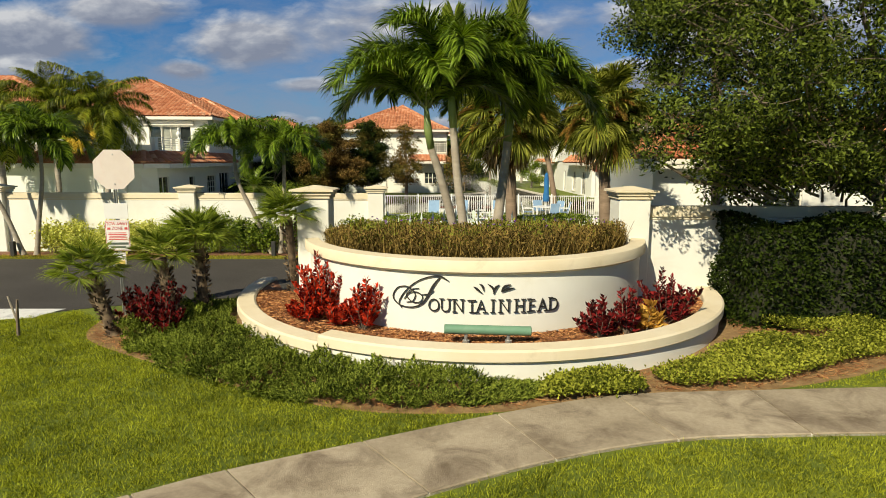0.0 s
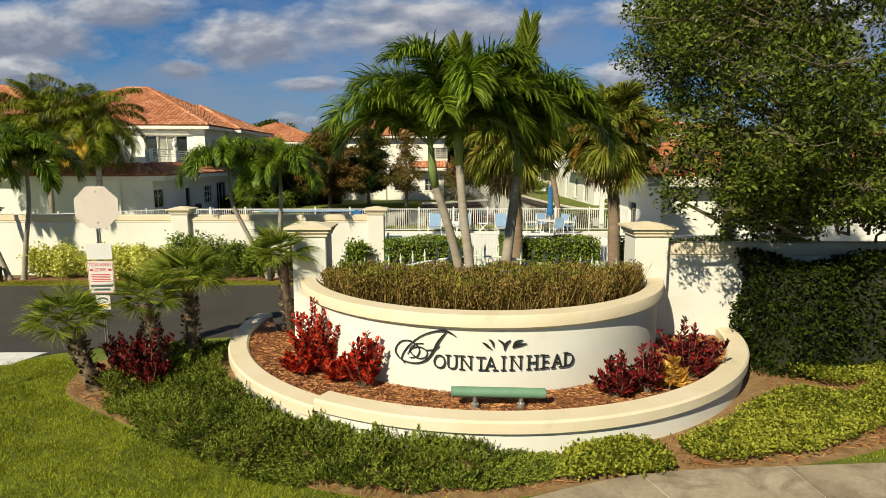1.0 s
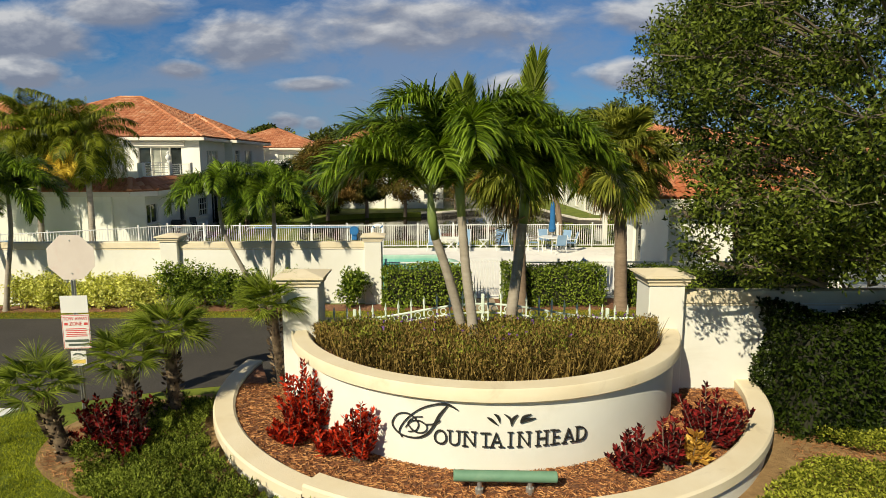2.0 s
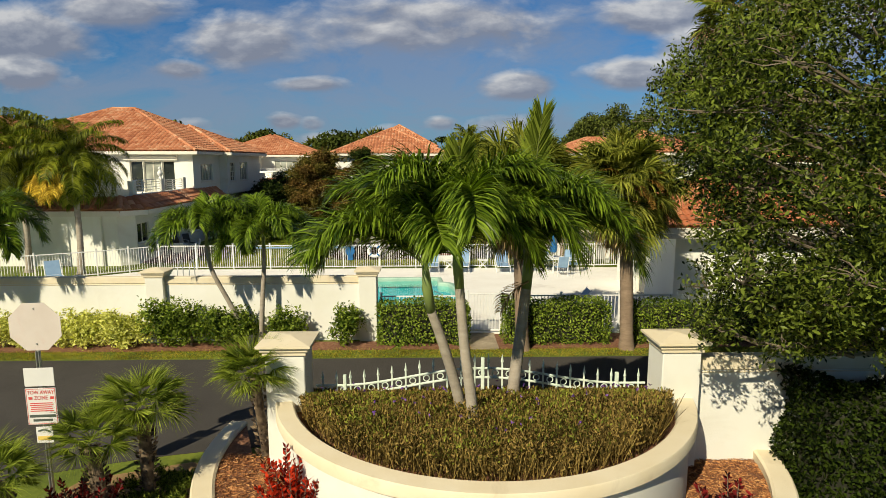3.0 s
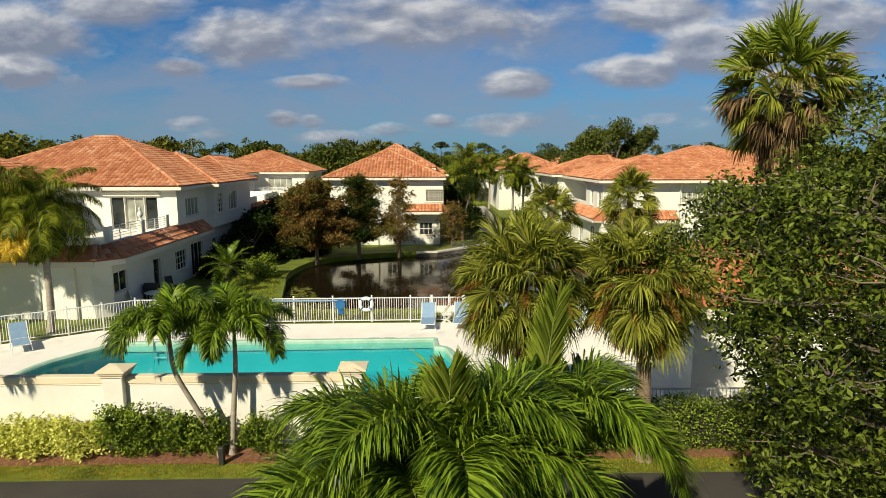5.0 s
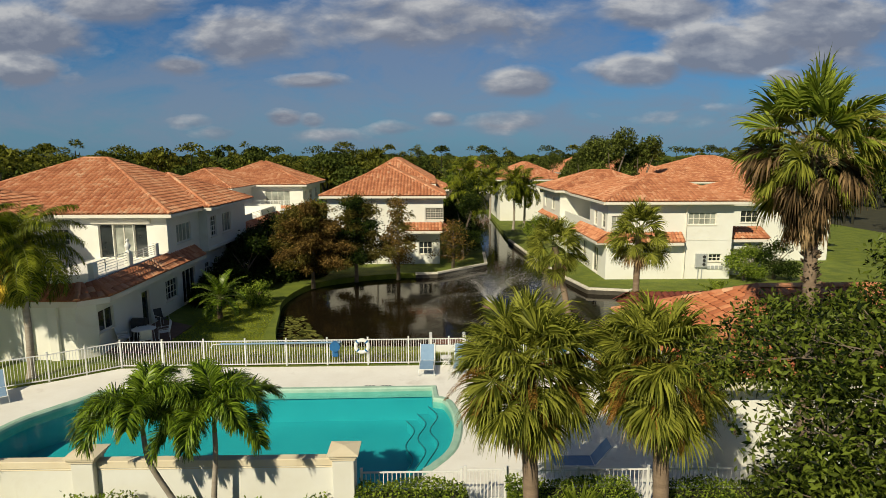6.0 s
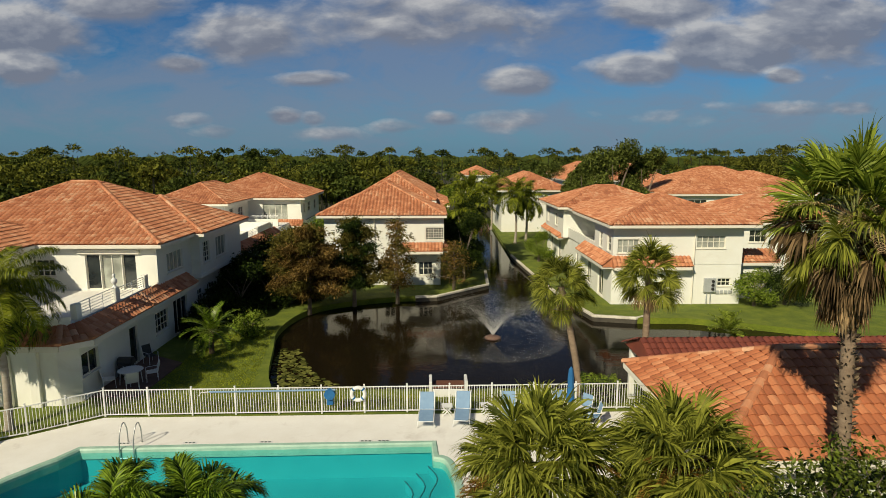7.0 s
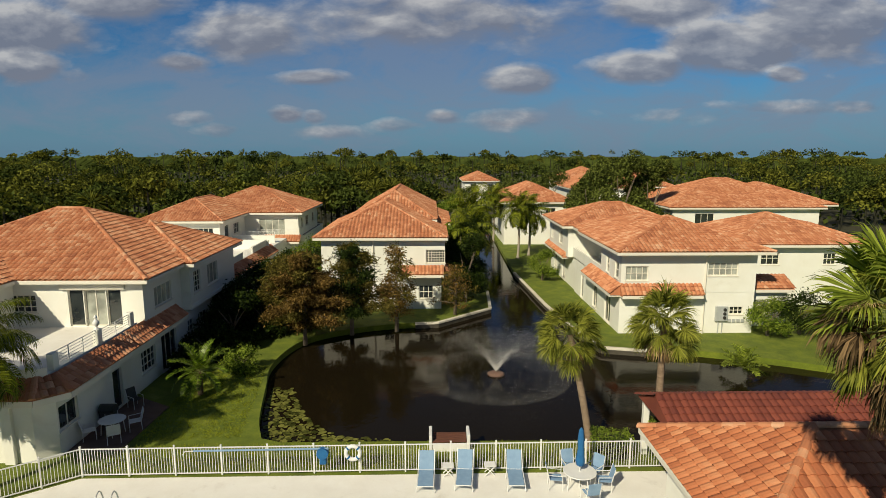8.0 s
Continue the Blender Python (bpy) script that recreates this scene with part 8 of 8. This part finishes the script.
def side_table():
    t = thing("side_table", "small white plastic side table between loungers", "side table", "side tables")
    g = Geo()
    box(g, -0.24, 0.24, -0.22, 0.22, 0.42, 0.45, 0.012)
    g.ob("tabletop", WHITE, t)
    for a in (-1, 1):
        g = Geo()
        tube(g, [(-0.2 * a, -0.15, 0.42), (0.2 * a, -0.15, 0.0)], 0.022, 6)
        g.ob("leg", WHITE, t)
        g = Geo()
        tube(g, [(-0.2 * a, 0.15, 0.42), (0.2 * a, 0.15, 0.0)], 0.022, 6)
        g.ob("leg", WHITE, t)
    return t


st = side_table()
st.matrix_basis = pose(1.02, 33.0, 0.03)
copy_thing(st, pose(2.75, 33.05, 0.03))


# round tables and chairs
def round_table(r=0.55, mat=WHITE, label="round white patio table with a umbrella hole"):
    t = thing("patio_table", label, "table")
    g = Geo()
    swept(g, [(0.02, 0.70), (r - 0.02, 0.70), (r, 0.715), (r - 0.02, 0.735), (0.02, 0.735)], 0, 0, 0, 360, 28)
    g.ob("tabletop", mat, t, True).data.set_sharp_from_angle(angle=0.7)
    for k in range(4):
        a = k * math.pi / 2 + 0.4
        g = Geo()
        tube(g, [(0.75 * r * math.cos(a), 0.75 * r * math.sin(a), 0.70), (0.85 * r * math.cos(a), 0.85 * r * math.sin(a), 0.0)], 0.02, 6)
        g.ob("leg", WHITE, t)
    return t


def patio_chair(mat, label, group):
    c = thing("patio_chair", label, "chair", group)
    g = Geo()
    box(g, -0.25, 0.25, -0.25, 0.25, 0.42, 0.44, 0.01)
    g.ob("seat", mat, c)
    g = Geo()
    box(g, -0.25, 0.25, 0, 0.55, -0.01, 0.01, 0.008, m=pose(0, 0.25, 0.45, 75, 0, 0))
    g.ob("backrest", mat, c)
    for s in (-1, 1):
        g = Geo()
        tube(g, [(s * 0.27, 0.27, 0.0), (s * 0.27, 0.25, 0.44), (s * 0.27, 0.38, 0.96)], 0.016, 6)
        tube(g, [(s * 0.27, -0.27, 0.0), (s * 0.27, -0.25, 0.62), (s * 0.27, 0.28, 0.64)], 0.016, 6)
        g.ob("side_frame", WHITE, c)
    return c


tb = round_table(0.66)
tb.matrix_basis = pose(6.2, 31.95, 0.03)
ch = patio_chair(BLUE, "patio chair with a pale blue sling by the round table", "chairs round the pool table")
ring_at = [(0.95, 100), (0.95, 175), (0.95, 355), (1.0, 280), (0.95, 40)]
for k, (rr, a) in enumerate(ring_at):
    x, y = 6.2 + rr * math.cos(math.radians(a)), 31.95 + rr * math.sin(math.radians(a))
    m = pose(x, y, 0.03, 0, 0, a - 90)
    if k:
        copy_thing(ch, m)
    else:
        ch.matrix_basis = m
umb = thing("pool_umbrella", "closed dark blue pool umbrella standing in the table", "umbrella", at=(6.2, 31.95, 0.03))
g = Geo()
tube(g, [(0, 0, 0), (0, 0, 2.55)], 0.022, 8)
g.ob("pole", WHITE, umb)
g = Geo()
tube(g, [(0, 0, 1.0), (0, 0, 1.15), (0.01, 0, 1.6), (0, 0, 2.1), (0, 0, 2.45), (0, 0, 2.56)], [0.15, 0.19, 0.13, 0.13, 0.09, 0.02], 9)
g.ob("folded_canopy", NAVY, umb)
t2 = round_table(0.6, WHITE, "round white garden table on the patio")
t2.matrix_basis = pose(-14.7, 36.9, 0.05)
c2 = patio_chair(WHITE, "white garden chair round the patio table", "chairs on the patio")
for k, a in enumerate((30, 120, 210, 300)):
    m = pose(-14.7 + 0.95 * math.cos(math.radians(a)), 36.9 + 0.95 * math.sin(math.radians(a)), 0.05, 0, 0, a - 90)
    if k:
        copy_thing(c2, m)
    else:
        c2.matrix_basis = m
d1 = patio_chair(DARKMETAL, "dark garden chair against the house wall", "dark chairs")
d1.matrix_basis = pose(-15.1, 39.9, 0.05, 0, 0, 60)
g = Geo()
plate(g, [(-15.85, 35.3), (-13.6, 35.3), (-13.4, 39.9), (-15.85, 41.4)], -0.1, 0.05)
tagged(g.ob("patio", PAVER), "brown paved patio beside the house", "patio", kind="structure")
grill = thing("grill", "black covered barbecue grill on the patio", "grill", at=(-15.4, 37.9, 0.05))
g = Geo()
box(g, -0.35, 0.35, -0.28, 0.28, 0.0, 0.7, 0.06)
g.ob("cabinet", DARKMETAL, grill)
g = Geo()
tube(g, [(-0.36, 0, 0.78), (0.36, 0, 0.78)], 0.26, 14)
g.ob("lid", DARKMETAL, grill)

# life ring on the fence
buoy = thing("life_ring", "white life ring hanging on the pool fence", "life ring", at=(-2.9, 33.2, 0.95))
g = Geo()
tube(g, [(0.29 * math.cos(a), 0, 0.29 * math.sin(a)) for a in np.linspace(0, 2 * math.pi, 33)], 0.085, 10, cap=False)
g.ob("ring", WHITE, buoy, True)
for k in range(4):
    a = math.pi / 4 + k * math.pi / 2
    g = Geo()
    tube(g, [(0.29 * math.cos(a + b), 0, 0.29 * math.sin(a + b)) for b in (-0.12, 0.12)], 0.09, 10)
    g.ob("band", NAVY, buoy)
# reach pole along the rail and a blue tub
pole = thing("reach_pole", "long blue pole lying along the fence rail", "pole")
g = Geo()
tube(g, [(-9.4, 33.14, 1.12), (-3.9, 33.21, 1.14)], 0.042, 8)
g.ob("rod", BLUE, pole)
g = Geo()
tube(g, [(-9.4, 33.14, 1.12), (-9.75, 33.13, 1.10), (-9.85, 33.13, 0.95)], 0.02, 6)
g.ob("hook", WHITE, pole)
tub = thing("hose_reel", "blue hose reel on the fence", "hose reel", at=(-4.15, 33.2, 0.95))
g = Geo()
tube(g, [(0, -0.12, 0), (0, 0.1, 0)], [0.24, 0.24], 18)
g.ob("drum", NAVY, tub)
g = Geo()
box(g, -0.14, 0.14, -0.05, 0.1, -0.5, -0.2, 0.02)
g.ob("bracket", NAVY, tub)
# pool ladder
lad = thing("pool_ladder", "bent chrome pool ladder rails at the water's edge", "pool ladder", at=(-11.8, 30.25, 0))
for x in (0, 0.55):
    g = Geo()
    tube(g, smooth_line([(x, 0.5, 0.03), (x, 0.48, 0.6), (x, 0.3, 0.95), (x, 0.05, 0.85), (x, -0.15, 0.35), (x, -0.2, -0.8)], 4), 0.024, 8)
    g.ob("rail", GALV, lad, True)
for z in (-0.3, -0.6):
    g = Geo()
    tube(g, [(0, -0.2, z), (0.55, -0.2, z)], 0.02, 6)
    g.ob("rung", GALV, lad)
# depth marks on the deck
for x in (-11.9, -9.3, -6.3, -2.3, -1.6):
    g = Geo()
    box(g, x - 0.28, x + 0.28, 30.55, 30.72, 0.031, 0.036, 0.001)
    mk = g.ob("depth_marker", SIGN_WHITE)
    tagged(mk, "white depth marker tile on the pool deck", "marker", "depth markers")
    for k in range(3):
        g = Geo()
        box(g, x - 0.2 + 0.15 * k, x - 0.1 + 0.15 * k, 30.59, 30.68, 0.0365, 0.038, 0.0005)
        g.ob("mark_bar", DARKINK, mk)
# gate by the road
gate = thing("pool_gate", "white metal gate between the hedges", "gate", at=(1.2, 21.45, 0))
for x in (0.0, 1.08):
    g = Geo()
    box(g, x - 0.035, x + 0.035, -0.035, 0.035, 0, 1.45, 0.006)
    g.ob("gate_post", WHITE, gate)
for z in (0.08, 1.3):
    g = Geo()
    box(g, 0.05, 1.03, -0.02, 0.02, z, z + 0.05, 0.005)
    g.ob("gate_rail", WHITE, gate)
for k in range(9):
    g = Geo()
    box(g, 0.1 + 0.1 * k, 0.125 + 0.1 * k, -0.012, 0.012, 0.13, 1.3, 0.003)
    g.ob("picket", WHITE, gate)
g = Geo()
plate(g, [(1.2, 19.75), (2.05, 19.75), (2.05, 21.4), (1.2, 21.4)], -0.05, 0.035)
tagged(g.ob("gate_path", CONCRETE), "short concrete path to the pool gate", "path", kind="structure")

# dock box on the bank
dock = thing("pump_enclosure", "small white slatted enclosure with brown boards at the pond", "enclosure", at=(1.15, 35.5, 0))
for x in (-0.85, 0.85):
    g = Geo()
    box(g, x - 0.07, x + 0.07, -0.5, 0.5, -0.6, 0.75, 0.02)
    g.ob("side_panel", WHITE, dock)
for k in range(6):
    g = Geo()
    box(g, -0.76, 0.76, -0.48 + 0.16 * k, -0.34 + 0.16 * k, 0.42, 0.46, 0.008)
    g.ob("board", BROWNWOOD, dock)
g = Geo()
box(g, -0.76, 0.76, -0.5, -0.44, -0.1, 0.38, 0.01)
g.ob("front_panel", WHITE, dock)

# dark post lights along the planting
for x, y in ((-1.35, 13.6), (-5.3, 19.75), (-13.9, 19.7)):
    l = thing("bollard", "short dark metal bollard beside the road", "bollard", "bollards", at=(x, y, 0))
    g = Geo()
    box(g, -0.07, 0.07, -0.07, 0.07, 0, 0.5 if y > 15 else 0.9, 0.015)
    g.ob("shaft", DARKMETAL, l)

# fountain
fo = thing("fountain", "floating pond fountain throwing a white cone of spray", "fountain", at=(4.35, 45.3, -0.42))
g = Geo()
swept(g, [(0.0, 0.05), (0.35, 0.05), (0.5, 0.0), (0.55, 0.08), (0.4, 0.16), (0.12, 0.2), (0.0, 0.22)], 0, 0, 0, 360, 20, closed=False)
g.ob("float", PAVER, fo, True)
g = Geo()
n = 26000
a = RNG.random(n) * 2 * math.pi
k = RNG.random(n)
v0, ang = 7.2 + 0.3 * RNG.normal(size=n), np.radians(61 + 4 * RNG.normal(size=n))
tt = k ** 2.1 * 2 * v0 * np.sin(ang) / 9.8
rr = v0 * np.cos(ang) * tt
z = v0 * np.sin(ang) * tt - 4.9 * tt ** 2
at = np.stack([rr * np.cos(a), rr * np.sin(a), 0.2 + np.maximum(z, 0)], 1)
d = np.stack([np.cos(a) * np.cos(ang), np.sin(a) * np.cos(ang), np.sin(ang) - 9.8 * tt / v0], 1)
leaves(g, at, d, 0.08, 0.006, jitter=0.05)
g.ob("spray", SPRAY, fo, label="white falling water drops")
g = Geo()
n = 24000
a = RNG.random(n) * 2 * math.pi
rr = 4.6 - np.abs(RNG.normal(size=n)) * 0.8
at = np.stack([rr * np.cos(a), rr * np.sin(a), 0.01 + 0.05 * RNG.random(n)], 1)
leaves(g, at, np.array([[0, 0, 0.25]]).repeat(n, 0), 0.045, 0.007, jitter=0.6)
g.ob("splash_ring", MIST, fo)

# lily pads at the bank
g = Geo()
n = 620
q = poly_points([(-7.7, 36.5), (-1.0, 36.2), (-1.6, 36.9), (-4.2, 37.4), (-5.6, 38.6), (-6.6, 40.4), (-7.9, 43.6), (-8.9, 43.4), (-8.5, 40.0)], n)
r = 0.05 + 0.13 * RNG.random(n) ** 1.5
t8 = np.linspace(0.3, 2 * math.pi - 0.3, 8)
v = np.stack([np.stack([q[:, 0] + r * math.cos(b), q[:, 1] + r * math.sin(b), -0.405 + 0.012 * RNG.random(n)], 1) for b in t8], 1)
g.many(v, [tuple(range(8))])
tagged(g.ob("lily_pads", LILY), "yellow-green lily pads floating at the bank", "lily pads", kind="stuff")

# ---------------------------------------------------------------- single roof tiles of the pool house
roof, one, chosen = CAB_TILES
for m in chosen:
    t = new("tile", one)
    t.parent = roof
    t.matrix_basis = m
